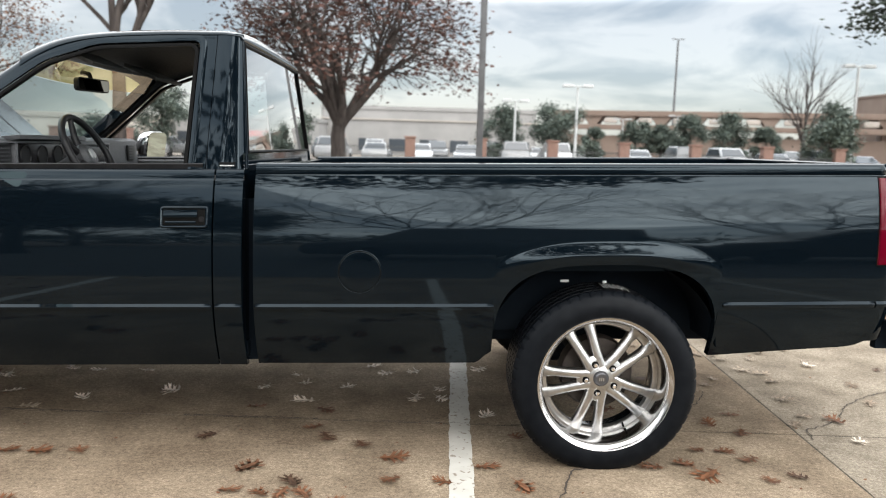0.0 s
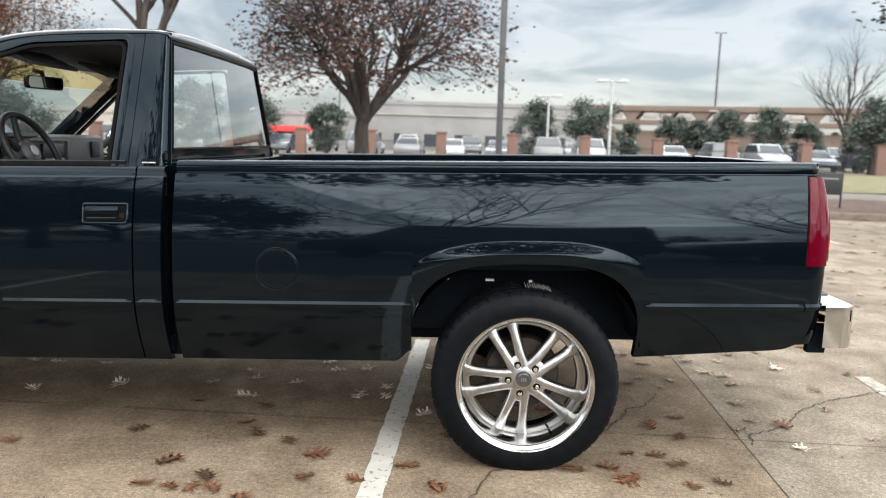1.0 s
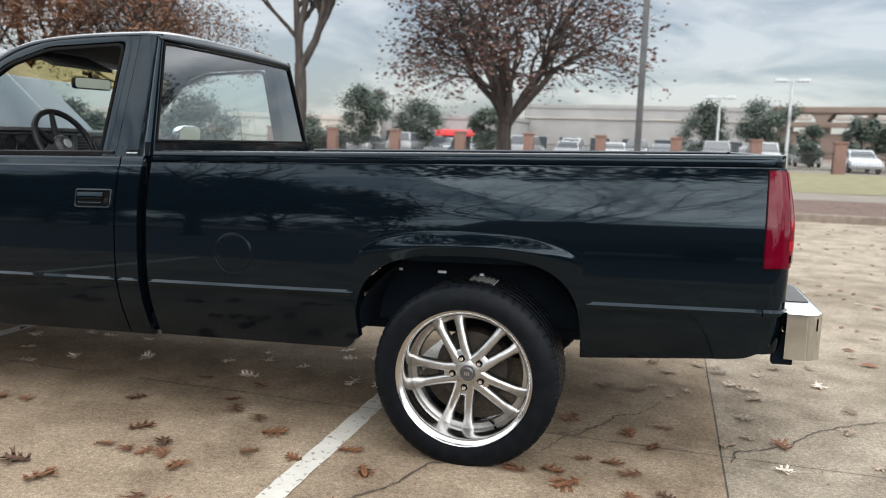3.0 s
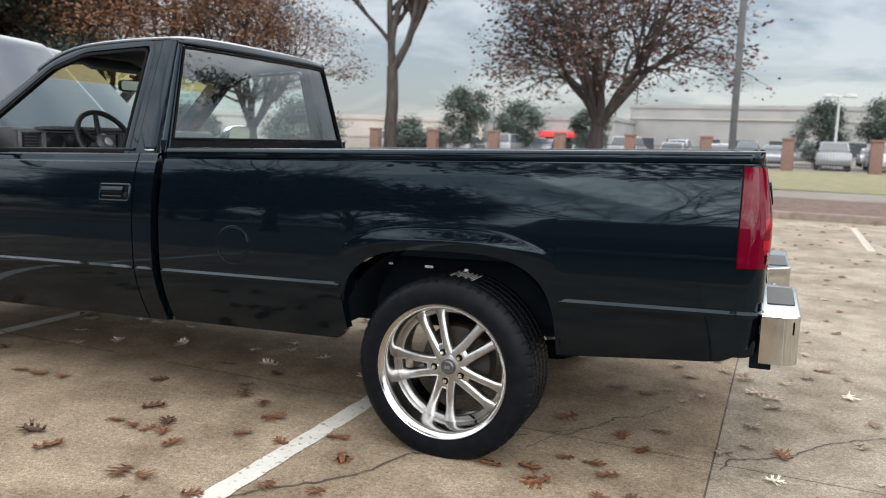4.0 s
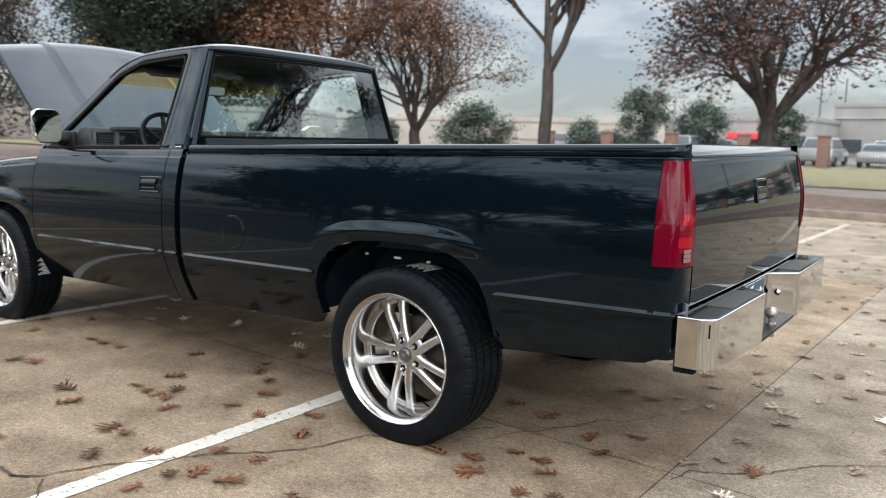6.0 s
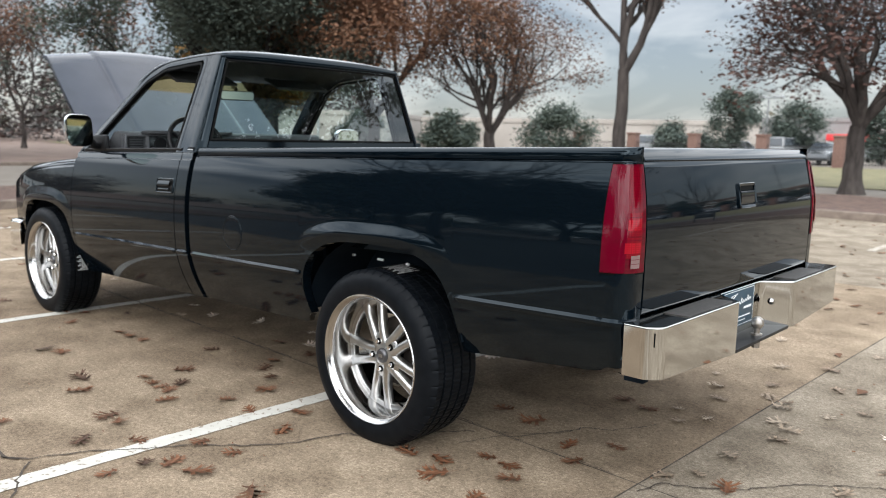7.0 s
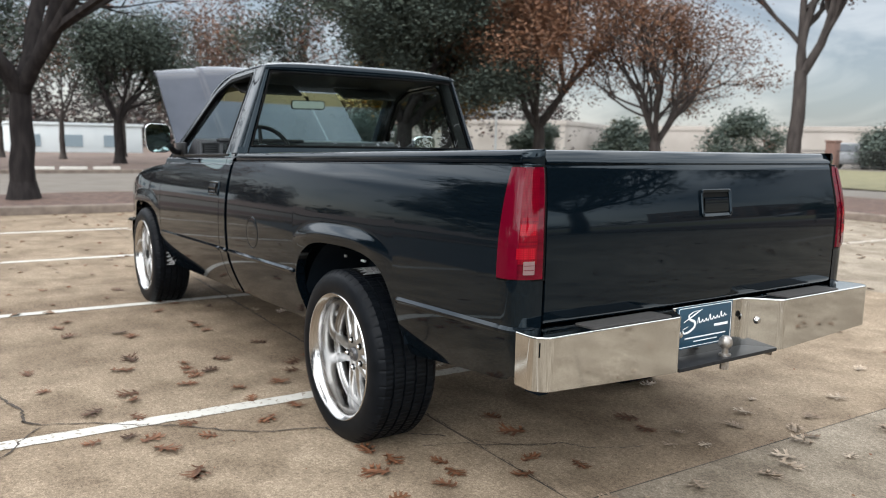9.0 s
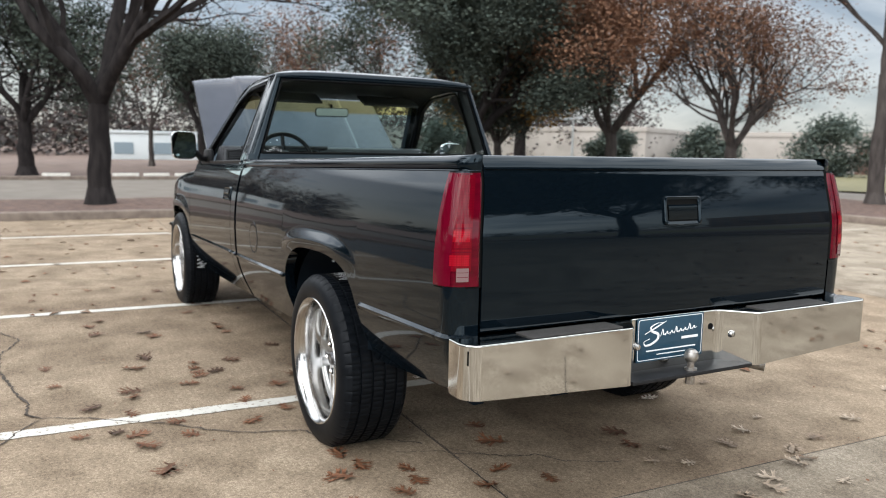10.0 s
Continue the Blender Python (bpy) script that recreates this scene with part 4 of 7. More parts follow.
outer = rounded([(0, 1.012), (-0.088, 1.012), (-0.088, 1.112), (0.088, 1.112), (0.088, 1.012), (0, 1.012)], 0.016, 4)
inner = rounded([(0, 1.024), (-0.074, 1.024), (-0.074, 1.100), (0.074, 1.100), (0.074, 1.024), (0, 1.024)], 0.010, 4)
m.grid([[gate(y, z, 0.0) for y, z in outer], [gate(y, z, 0.007) for y, z in outer], [gate(y, z, 0.009) for y, z in [(a * 0.95, 1.062 + (b - 1.062) * 0.95) for a, b in outer]], [gate(y, z, 0.006) for y, z in inner], [gate(y, z, 0.001) for y, z in inner]], flip=True)
body("tailgate_handle", m, PAINT, tailgate, "black flap handle in a raised square bezel")
m = Mesh()
m.grid([[gate(y, z, 0.0015) for z in (1.024, 1.06, 1.100)] for y in (-0.074, 0.0, 0.074)])
body("handle_recess", m, SEAL, tailgate)
m = Mesh()
m.grid([[gate(y, z, o) for z, o in ((1.028, 0.002), (1.034, 0.0055), (1.077, 0.008), (1.082, 0.002))] for y in (-0.068, 0.0, 0.068)])
body("handle_flap", m, PAINT, tailgate)


# tail lamps wrap round the corner
def corner(s, z, out):
    """A point on the rear corner: s 0 to 1 from the side to the tailgate."""
    t = math.pi / 2 * s
    w = half_width(REAR, z)
    x, y = REAR + corner_depth(z) * math.sin(max(t, 0.0)) ** SQUARE, -(w - (w - gate_half(z) - 0.010) * (1 - max(0.0, math.cos(t)) ** SQUARE))
    return (x + out * math.sin(t), y - out * math.cos(t), z)


def lamp_patch(s0, s1, z0, z1, out, n=10, lead=0.0, edge=True):
    m, g = Mesh(), []
    cols = steps(s0, s1, n)
    zs = steps(z0, z1, 10)
    for s in cols:
        g.append([(p[0] - lead * (1 - (s - s0) / (s1 - s0)), p[1], p[2]) for p in (corner(s, z, out) for z in zs)])
    m.grid(g)
    if edge:
        for c0 in (g[0], g[-1]):
            m.grid([c0, [(x - 0.006, y + 0.010, z) for x, y, z in c0]])
        for k in (0, -1):
            e = [c0[k] for c0 in g]
            m.grid([e, [(x - 0.004, y + 0.010, z) for x, y, z in e]])
    return m


for mirrored in (False, True):
    lamp = body("tail_light", mir(lamp_patch(0.0, 0.985, 0.847, 1.193, 0.007, 14, 0.012), mirrored), RED, truck, "tall red wrap-around tail light", angle=60)
    body("lamp_bezel", mir(lamp_patch(-0.02, 1.0, 0.841, 1.199, 0.003, 14, 0.016), mirrored), SEAL, lamp)
    body("side_lens", mir(lamp_patch(0.0, 0.44, 0.850, 1.190, 0.0082, 10, 0.010, False), mirrored), RED_DEEP, lamp)
    for z0, z1, s0 in ((0.985, 1.020, 0.46), (0.912, 0.946, 0.40)):
        body("reflector", mir(lamp_patch(s0, 0.86, z0, z1, 0.0092, 8, 0, False), mirrored), RED_BRIGHT, lamp, "bright prismatic red reflector")
    # wider mid-red patch that paints each reflector's soft glow
    for z0, z1, s0 in ((0.968, 1.040, 0.50), (0.898, 0.962, 0.46)):
        body("glow_lens", mir(lamp_patch(s0, 0.89, z0, z1, 0.0088, 8, 0, False), mirrored), RED_SOFT, lamp)
    for z in (0.952, 1.026):
        body("lens_step", mir(lamp_patch(0.10, 0.90, z, z + 0.003, 0.0096, 10, 0, False), mirrored), RED_DEEP, lamp)
    body("brake_lens", mir(lamp_patch(0.44, 0.90, 0.895, 1.186, 0.0085, 8, 0, False), mirrored), RED_MID, lamp)
    body("reversing_lens", mir(lamp_patch(0.60, 0.86, 0.863, 0.905, 0.0090, 6, 0, False), mirrored), LAMPWHITE, lamp, "clear reversing lens")
    for z in (0.877, 0.891):
        body("lens_rib", mir(lamp_patch(0.61, 0.85, z, z + 0.0015, 0.0096, 6, 0, False), mirrored), RED_DEEP, lamp)

# the moulding goes on round the corner under the lamp
for mirrored in (False, True):
    m, rows = Mesh(), []
    for i, q in enumerate(steps(0.0, 0.94, 18)):
        h = 0.013 * (0.6 if i == 18 else 1.0)
        rows.append([corner(q, 0.683 + dz * h, out) for dz, out in ((-1, -0.002), (-0.9, 0.009), (-0.1, 0.0135), (0.2, 0.013), (0.98, 0.001), (1, -0.002))])
    m.grid(rows)
    m.poly(rows[-1][::-1])
    body("corner_moulding", mir(m, mirrored), PAINT, label="thin glossy black side moulding")

# rear step bumper
def offset(path, d):
    res = []
    for i, p in enumerate(path):
        a, b = path[max(i - 1, 0)], path[min(i + 1, len(path) - 1)]
        l = math.hypot(b[0] - a[0], b[1] - a[1]) or 1.0
        res.append((p[0] - (b[1] - a[1]) / l * d, p[1] + (b[0] - a[0]) / l * d))
    return res


plan = rounded([(1.178, -0.925), (1.262, -0.932), (1.302, -0.900), (1.308, -0.305), (1.195, -0.225), (1.195, 0.200), (1.308, 0.285), (1.302, 0.900), (1.262, 0.932), (1.178, 0.925)], 0.022, 6)


def bumper_foot(y):
    """How far the lower edge drops towards the middle."""
    return 0.028 * min(1.0, max(0.0, (0.90 - abs(y)) / 0.60))


m, g = Mesh(), []
for z, d in ((0.520, 0.004), (0.522, 0.0), (0.524, 0.0), (0.60, 0.0), (0.684, 0.0), (0.6865, 0.0), (0.689, 0.001), (0.690, 0.0025), (0.690, 0.008), (0.690, 0.016)):
    g.append([(x, y, z - bumper_foot(y) * (z < 0.53)) for x, y in offset(plan, d)])
m.grid(g, flip=False)
# underside lip and top sheet
top = g[-1]
m.grid([top, [(1.09, y, 0.690) for x, y, z in top]])
m.grid([g[0], [(x - 0.03, y * 0.98, z) for x, y, z in g[0]]], flip=True)
bumper = body("rear_bumper", m, BUMPER, truck, "polished chrome rear step bumper", angle=40)
for s in (-1, 1):
    pad = rounded([(1.196, s * 0.55), (1.196, s * 0.70), (1.290, s * 0.70), (1.292, s * 0.335), (1.196, s * 0.335), (1.196, s * 0.55)], 0.012, 3)[:-1]
    body("step_pad", Mesh().prism(pad, 0.6905, 0.693), PAD, bumper, "black rubber step pad")
    body("bumper_bolt", Mesh().lathe([(0.0, 0.016), (0.010, 0.014), (0.014, 0.006), (0.014, 0.0)], (0, 0, 0), 14).moved(lambda p: (1.232 + p.y, s * 0.228 + p.x, 0.603 + p.z)), POLISHED, bumper)
# dark strip that paints a reflection on the chrome corner
body("end_seam", Mesh().prism([(1.2806, -0.9195), (1.2840, -0.9168), (1.2832, -0.9158), (1.2798, -0.9185)], 0.628, 0.672, "z"), SEAL, bumper, "short dark strip painted as a reflection at the bumper corner")
body("bumper_step", Mesh().box(1.10, 1.300, -0.292, 0.275, 0.488, 0.502, 0.004), TRIM, bumper, "black bumper step plate")
body("bumper_hole", Mesh().lathe([(0.0, 0.0), (0.012, 0.0), (0.012, -0.004)], (0, 0, 0), 16).moved(lambda p: (1.1965 + p.y, 0.163 + p.x, 0.63 + p.z)), SEAL, bumper)
m = Mesh()
m.lathe([(0.0, 0.0), (0.022, 0.0), (0.022, 0.008), (0.012, 0.010), (0.012, 0.026), (0.017, 0.030), (0.0245, 0.042), (0.025, 0.052), (0.0215, 0.066), (0.012, 0.075), (0.0, 0.077)], (1.265, 0.002, 0.501), 20, "z")
m.lathe([(0.0, -0.035), (0.016, -0.035), (0.016, -0.002), (0.0, -0.002)], (1.265, 0.002, 0.486), 8, "z")
body("hitch_ball", m, STEEL, bumper, "worn steel hitch ball", angle=30)

# plate with plain shapes for its print
plate = body("number_plate", Mesh().box(1.1975, 1.2005, -0.195, 0.120, 0.532, 0.690, 0.001), NAVY, bumper, "dark blue dealer plate with white print")
PX = 1.2008
m = Mesh()
o = rounded([(-0.04, 0.537), (-0.190, 0.537), (-0.190, 0.685), (0.115, 0.685), (0.115, 0.537), (-0.04, 0.537)], 0.010, 3)
i_ = rounded([(-0.04, 0.5395), (-0.1875, 0.5395), (-0.1875, 0.6825), (0.1125, 0.6825), (0.1125, 0.5395), (-0.04, 0.5395)], 0.008, 3)
m.grid([[(PX, y, z) for y, z in o], [(PX, y, z) for y, z in i_]], flip=True)
body("plate_border", m, WHITE, plate)
m = Mesh()
def stroke(pts, w):
    """A pen stroke on the plate, thick in its middle."""
    line = rounded(pts, 0.02, 4)
    m.tube([(PX, y, z) for y, z in line], [max(0.0011, w * math.sin(math.pi * (i + 0.6) / (len(line) + 0.4))) for i in range(len(line))], 6)


stroke([(-0.075, 0.668), (-0.105, 0.668), (-0.135, 0.655), (-0.128, 0.640), (-0.095, 0.628), (-0.098, 0.608), (-0.130, 0.592), (-0.158, 0.590), (-0.165, 0.605), (-0.135, 0.614)], 0.0052)
stroke([(-0.160, 0.632), (-0.110, 0.652), (-0.060, 0.672)], 0.0030)
for k in range(8):
    y0 = -0.086 + 0.0215 * k
    tall = 0.030 if k in (0, 3, 6) else 0.016
    stroke([(y0, 0.618 + 0.0016 * k), (y0 + 0.010, 0.618 + tall + 0.0016 * k), (y0 + 0.013, 0.622 + 0.0016 * k), (y0 + 0.023, 0.626 + 0.0016 * k)], 0.0028)
m.moved(lambda p: (min(p.x, PX + 0.0008), p.y, p.z))
body("plate_emblem", m, WHITE, plate, "white script-like shapes")
m = Mesh()
for y0, y1, z0, z1 in ((0.015, 0.095, 0.600, 0.609), (-0.15, 0.085, 0.568, 0.5725), (-0.10, 0.035, 0.553, 0.5565)):
    m.box(PX - 0.0005, PX + 0.0006, y0, y1, z0, z1)
body("plate_text_bar", m, WHITE, plate)


# ---- wheels ----
def build_wheel(name, width, dish):
    """Outside towards -y; y = 0 at the outer face of the tyre."""
    root = part(name, Mesh().lathe([(0.0, dish + 0.02), (0.05, dish + 0.02), (0.05, width - 0.02), (0.0, width - 0.02)], (0, 0, 0), 16), UNDER, truck, "polished wheel with a low-profile tyre")
    R = 0.380
    prof = [(0.272, 0.014), (0.280, 0.005), (0.294, 0.0), (0.322, 0.0), (0.346, 0.006), (0.362, 0.016), (0.372, 0.028)]
    y0, y1 = 0.036, width - 0.036
    for k in range(4):
        a = y0 + (y1 - y0) * (k + 0.72) / 4.4
        prof += [(R - 0.0015, a - 0.006), (R - 0.010, a - 0.0045), (R - 0.010, a + 0.0045), (R - 0.0015, a + 0.006)]
    prof = prof[:7] + [(0.3785, 0.038)] + prof[7:] + [(0.3785, width - 0.038), (0.372, width - 0.028), (0.362, width - 0.016), (0.346, width - 0.006), (0.322, width), (0.294, width), (0.272, width - 0.012)]
    n = len(prof)

    def sipe(i, j):
        """Cuts across the shoulder and the ribs of the tread."""
        cut = prof[j][0] > 0.365
        return -0.0042 if cut and (i + 3 * (j // 4)) % 7 == 0 else 0.0

    part("tyre", Mesh().lathe(prof, (0, 0, 0), 360, bite=sipe).moved(lambda p: (p.x * (1 + 0.015 * (p.z < -0.33)), p.y, max(p.z, -0.361))), RUBBER, root, "black low-profile tyre", angle=26)
    barrel = [(0.262, 0.014), (0.272, 0.003), (0.277, 0.001), (0.2795, 0.005), (0.277, 0.014)]
    lip = Mesh().lathe(barrel[::-1] + [(0.258, 0.018), (0.253, 0.030), (0.247, 0.06), (0.244, dish), (0.246, dish + 0.05), (0.250, width - 0.02)], (0, 0, 0), 96)
    part("rim", lip, POLISHED, root, "polished deep-dish rim", angle=40)
    # five pairs of spokes, leaning back towards the barrel
    m = Mesh()
    hub_y, end_y = dish - 0.036, dish - 0.006
    for k in range(5):
        ax = radians(115 - 72 * k)
        for s in (-1, 1):
            g = []
            for q in range(9):
                t = q / 8
                r = 0.045 + 0.202 * t
                side = s * (0.020 + 0.031 * t ** 1.15)
                yy = hub_y + (end_y - hub_y) * t ** 1.6
                hw = 0.0190 + 0.006 * (2 * t - 1) ** 4 + 0.017 * max(0.0, (t - 0.72) / 0.28) ** 2.5
                ring = []
                for du, dv in ((-1.1, 0.030), (-1, 0.010), (-0.75, 0.003), (-0.30, 0.0), (0.30, 0.0), (0.75, 0.003), (1, 0.010), (1.1, 0.030)):
                    rr, tt = r, side + du * hw
                    ring.append((rr * math.cos(ax) - tt * math.sin(ax), yy + dv, rr * math.sin(ax) + tt * math.cos(ax)))
                g.append(ring)
            m.grid(g)
        # web that joins a pair at the hub
        g = []
        for r, w in ((0.03, 0.034), (0.085, 0.034), (0.100, 0.022)):
            g.append([(r * math.cos(ax) - u * w * math.sin(ax), hub_y + 0.004 + (0.008 if r > 0.09 else 0), r * math.sin(ax) + u * w * math.cos(ax)) for u in (-1, -0.5, 0, 0.5, 1)])
        m.grid(g)
    m.lathe([(0.221, end_y + 0.030), (0.219, end_y + 0.008), (0.224, end_y + 0.001), (0.240, end_y), (0.248, end_y + 0.004)], (0, 0, 0), 96)
    m.lathe([(0.0, hub_y + 0.001), (0.052, hub_y + 0.001), (0.060, hub_y + 0.006), (0.062, hub_y + 0.03)], (0, 0, 0), 40)
    part("spokes", m, ALLOY, root, "five pairs of brushed alloy spokes", angle=50)
    part("centre_cap", Mesh().lathe([(0.0, hub_y - 0.012), (0.020, hub_y - 0.012), (0.021, hub_y - 0.0135), (0.0225, hub_y - 0.0135), (0.024, hub_y - 0.012), (0.029, hub_y - 0.009), (0.033, hub_y), (0.033, hub_y + 0.004)], (0, 0, 0), 36), GREY, root, "grey centre cap")
    cap = Mesh()
    for dx in (-0.008, 0.0, 0.008):
        cap.box(dx - 0.0022, dx + 0.0022, hub_y - 0.0132, hub_y - 0.0118, -0.007, 0.007)
    part("cap_emblem", cap, ALLOY, root)
    for k in range(5):
        a = radians(115 - 72 * k)
        cx, cz = 0.063 * math.cos(a), 0.063 * math.sin(a)
        part("lug_nut", Mesh().lathe([(0.0, hub_y - 0.012), (0.007, hub_y - 0.012), (0.0095, hub_y - 0.008), (0.0105, hub_y + 0.01)], (cx, 0, cz), 6), CHROME, root, smooth=False)
        # flat black disc that paints the shaded well round the nut
        part("lug_shadow", Mesh().lathe([(0.0, hub_y - 0.0012), (0.0135, hub_y - 0.0012), (0.015, hub_y + 0.003)], (cx, 0, cz), 20), SEAL, root)
    a = radians(-62)
    part("valve_stem", Mesh().tube([(0.238 * math.cos(a), dish - 0.01, 0.238 * math.sin(a)), (0.213 * math.cos(a), dish - 0.035, 0.213 * math.sin(a))], [0.005, 0.004], 8), SEAL, root)
    part("brake_drum", Mesh().lathe([(0.0, dish + 0.045), (0.09, dish + 0.045), (0.15, dish + 0.055), (0.155, dish + 0.07), (0.155, dish + 0.13)], (0, 0, 0), 48), RUST, root, "dull brown brake drum")
    # paper sticker left on the tread
    m, sm = Mesh(), Mesh()
    t0 = radians(STICKER)
    m.grid([[(0.3812 * math.cos(t0 + d), y, 0.3812 * math.sin(t0 + d)) for y in (0.075, 0.15, 0.225)] for d in steps(-0.16, 0.16, 7)])
    for k in range(11):
        d0 = -0.145 + 0.026 * k
        sm.grid([[(0.3818 * math.cos(t0 + d), y, 0.3818 * math.sin(t0 + d)) for y in (0.085 + 0.014 * (k % 3), 0.215 - 0.03 * (k % 2))] for d in (d0, d0 + 0.011)])
    part("tread_sticker", m, SEAL, root, "printed paper sticker on the tread")
    part("sticker_print", sm, WHITE, root)
    return root


STICKER = 84
rear_wheel = build_wheel("wheel", 0.300, 0.128)
rear_wheel.matrix_world = pose(0.010, -0.966, 0.361)
STICKER = 4
front_wheel = build_wheel("wheel", 0.275, 0.110)
front_wheel.matrix_world = pose(-3.38, -0.985, 0.361)
for w, x, y in ((rear_wheel, 0.010, 0.966), (front_wheel, -3.38, 0.985)):
    copy_thing(w, pose(x, y, 0.361, 0, 0, 180)).parent = truck

# ---- cab interior ----
def dash_part(name, m, mat, parent=truck, label=""):
    """Everything on the dashboard, set at its height under the windscreen."""
    return body(name, m.moved(lambda p: (p.x, p.y, p.z - 0.045)), mat, parent, label)


m = Mesh()
m.prism([(-2.86, 1.21), (-2.60, 1.395), (-2.53, 1.40), (-2.50, 1.385), (-2.49, 1.25), (-2.55, 1.10), (-2.62, 0.95), (-2.86, 0.95)], -0.80, 0.80, "y", 0.012)
dash = dash_part("dashboard", m, DASH, truck, "dark grey dashboard")
m = Mesh()
m.prism([(-2.60, 1.39), (-2.45, 1.405), (-2.44, 1.385), (-2.52, 1.375)], -0.66, -0.02, "y", 0.006)
dash_part("gauge_hood", m, DASH, dash)
dash_part("gauge_panel", Mesh().box(-2.51, -2.486, -0.62, -0.10, 1.26, 1.368, 0.004), PANEL, dash)
for y0 in (-0.76, -0.06, 0.62):
    m = Mesh()
    m.box(-2.495, -2.482, y0, y0 + 0.10, 1.27, 1.36, 0.004)
    dash_part("air_vent", m, TRIM, dash)
    for k in range(5):
        dash_part("vent_slat", Mesh().box(-2.483, -2.479, y0 + 0.008, y0 + 0.092, 1.28 + 0.016 * k, 1.286 + 0.016 * k), DASH, dash)
for y0, y1, z0, z1 in ((-0.785, -0.635, 1.235, 1.378), (-0.635, -0.085, 1.245, 1.378), (-0.075, 0.33, 1.205, 1.372)):
    m = Mesh()
    for a, b, c, d in ((y0, y1, z1 - 0.010, z1), (y0, y1, z0, z0 + 0.010), (y0, y0 + 0.010, z0 + 0.010, z1 - 0.010), (y1 - 0.010, y1, z0 + 0.010, z1 - 0.010)):
        m.box(-2.492, -2.472, a, b, c, d, 0.002)
    dash_part("dash_bezel", m, BEZEL, dash, "mid-grey bezel on the dashboard")
for k in range(3):
    dash_part("gauge", Mesh().lathe([(0.0, 0.0), (0.040, 0.0), (0.044, 0.004), (0.046, 0.0)], (0, 0, 0), 24).moved(lambda p: (-2.4845 + p.y, -0.54 + 0.15 * k + p.x, 1.314 + p.z)), TRIM, dash)
dash_part("radio", Mesh().box(-2.50, -2.48, 0.08, 0.30, 1.22, 1.35, 0.004), PANEL, dash)
for k in range(6):
    dash_part("radio_button", Mesh().box(-2.481, -2.474, 0.095 + 0.033 * k, 0.12 + 0.033 * k, 1.26, 1.272, 0.002), POLEM, dash)
# steering wheel on its column
wheel_at = Matrix.Translation((-2.265, -0.40, 1.272)) @ Matrix.Rotation(radians(62), 4, "Y")
m, g = Mesh(), []
for i in range(48):
    a = 2 * math.pi * i / 48
    c0 = Vector((0.19 * math.cos(a), 0.19 * math.sin(a), 0))
    r = Vector((math.cos(a), math.sin(a), 0))
    g.append([c0 + 0.0155 * (math.cos(b) * r + math.sin(b) * Vector((0, 0, 1))) for b in [2 * math.pi * j / 10 for j in range(10)]])
m.grid(g + [g[0]], True)
for a in (90, 270, 150, 210):
    t = radians(a + 90)
    m.tube([(0.03 * math.cos(t), 0.03 * math.sin(t), -0.03), (0.10 * math.cos(t), 0.10 * math.sin(t), -0.025), (0.185 * math.cos(t), 0.185 * math.sin(t), 0)], [0.02, 0.016, 0.012], 8)
m.moved(lambda p: wheel_at @ p)
steer = body("steering_wheel", m, TRIM, truck, "black steering wheel")
m = Mesh().lathe([(0.0, 0.012), (0.045, 0.008), (0.062, -0.01), (0.060, -0.05), (0.04, -0.10), (0.035, -0.28)], (0, 0, 0), 28, "z").moved(lambda p: wheel_at @ p)
body("steering_boss", m, DASH, steer)
m = Mesh().lathe([(0.0, 0.016), (0.022, 0.015), (0.028, 0.008)], (0, 0, 0), 20, "z").moved(lambda p: wheel_at @ p)
body("horn_cap", m, POLEM, steer)
# bench seat
m = Mesh()
m.prism([(-1.62, 0.70), (-2.10, 0.72), (-2.12, 0.86), (-1.80, 0.84), (-1.68, 1.16), (-1.57, 1.17), (-1.55, 0.80)], -0.76, 0.76, "y", 0.03)
body("bench_seat", m, CLOTH, truck, "dark cloth bench seat", angle=60)
# interior mirror and visors
turned = Matrix.Translation((-2.412, 0.0, 1.612)) @ Matrix.Rotation(radians(-12), 4, "Z")
m = Mesh()
m.prism(rounded([(0.0, -0.033), (-0.125, -0.033), (-0.125, 0.033), (0.125, 0.033), (0.125, -0.033), (0.0, -0.033)], 0.022, 4)[:-1], -0.02, 0.006, "x", 0.004).moved(lambda p: turned @ p)
rv = body("interior_mirror", m, TRIM, truck, "interior mirror on a black stalk")
m = Mesh().poly([turned @ Vector((0.0075, y, z)) for y, z in rounded([(0.0, -0.027), (-0.118, -0.027), (-0.118, 0.027), (0.118, 0.027), (0.118, -0.027), (0.0, -0.027)], 0.018, 4)[:-1]])
body("mirror_glass", m, INNER_MIRROR, rv)
body("mirror_stalk", Mesh().tube([(-2.42, 0.0, 1.635), (-2.43, 0.0, 1.665), (-2.47, 0, 1.675)], 0.012, 8), TRIM, rv)
for s in (-1, 1):
    m = Mesh().box(-0.09, 0.09, -0.22, 0.22, -0.009, 0.009, 0.007)
    tilt = Matrix.Translation((-2.24, s * 0.38, 1.695)) @ Matrix.Rotation(radians(24), 4, "Y")
    m.moved(lambda p: tilt @ p)
    body("sun_visor", m, LINER, truck)


# ---- the lot: everything is laid out a little askew of the truck ----
SKEW = radians(-1.7)


def lot(u, v, z=0.0):
    """Lot coordinates, along the kerb and along the stall lines, to the world."""
    return (u * math.cos(SKEW) - v * math.sin(SKEW), u * math.sin(SKEW) + v * math.cos(SKEW), z)


def laid(m):
    return m.moved(lambda p: lot(p.x, p.y, p.z))


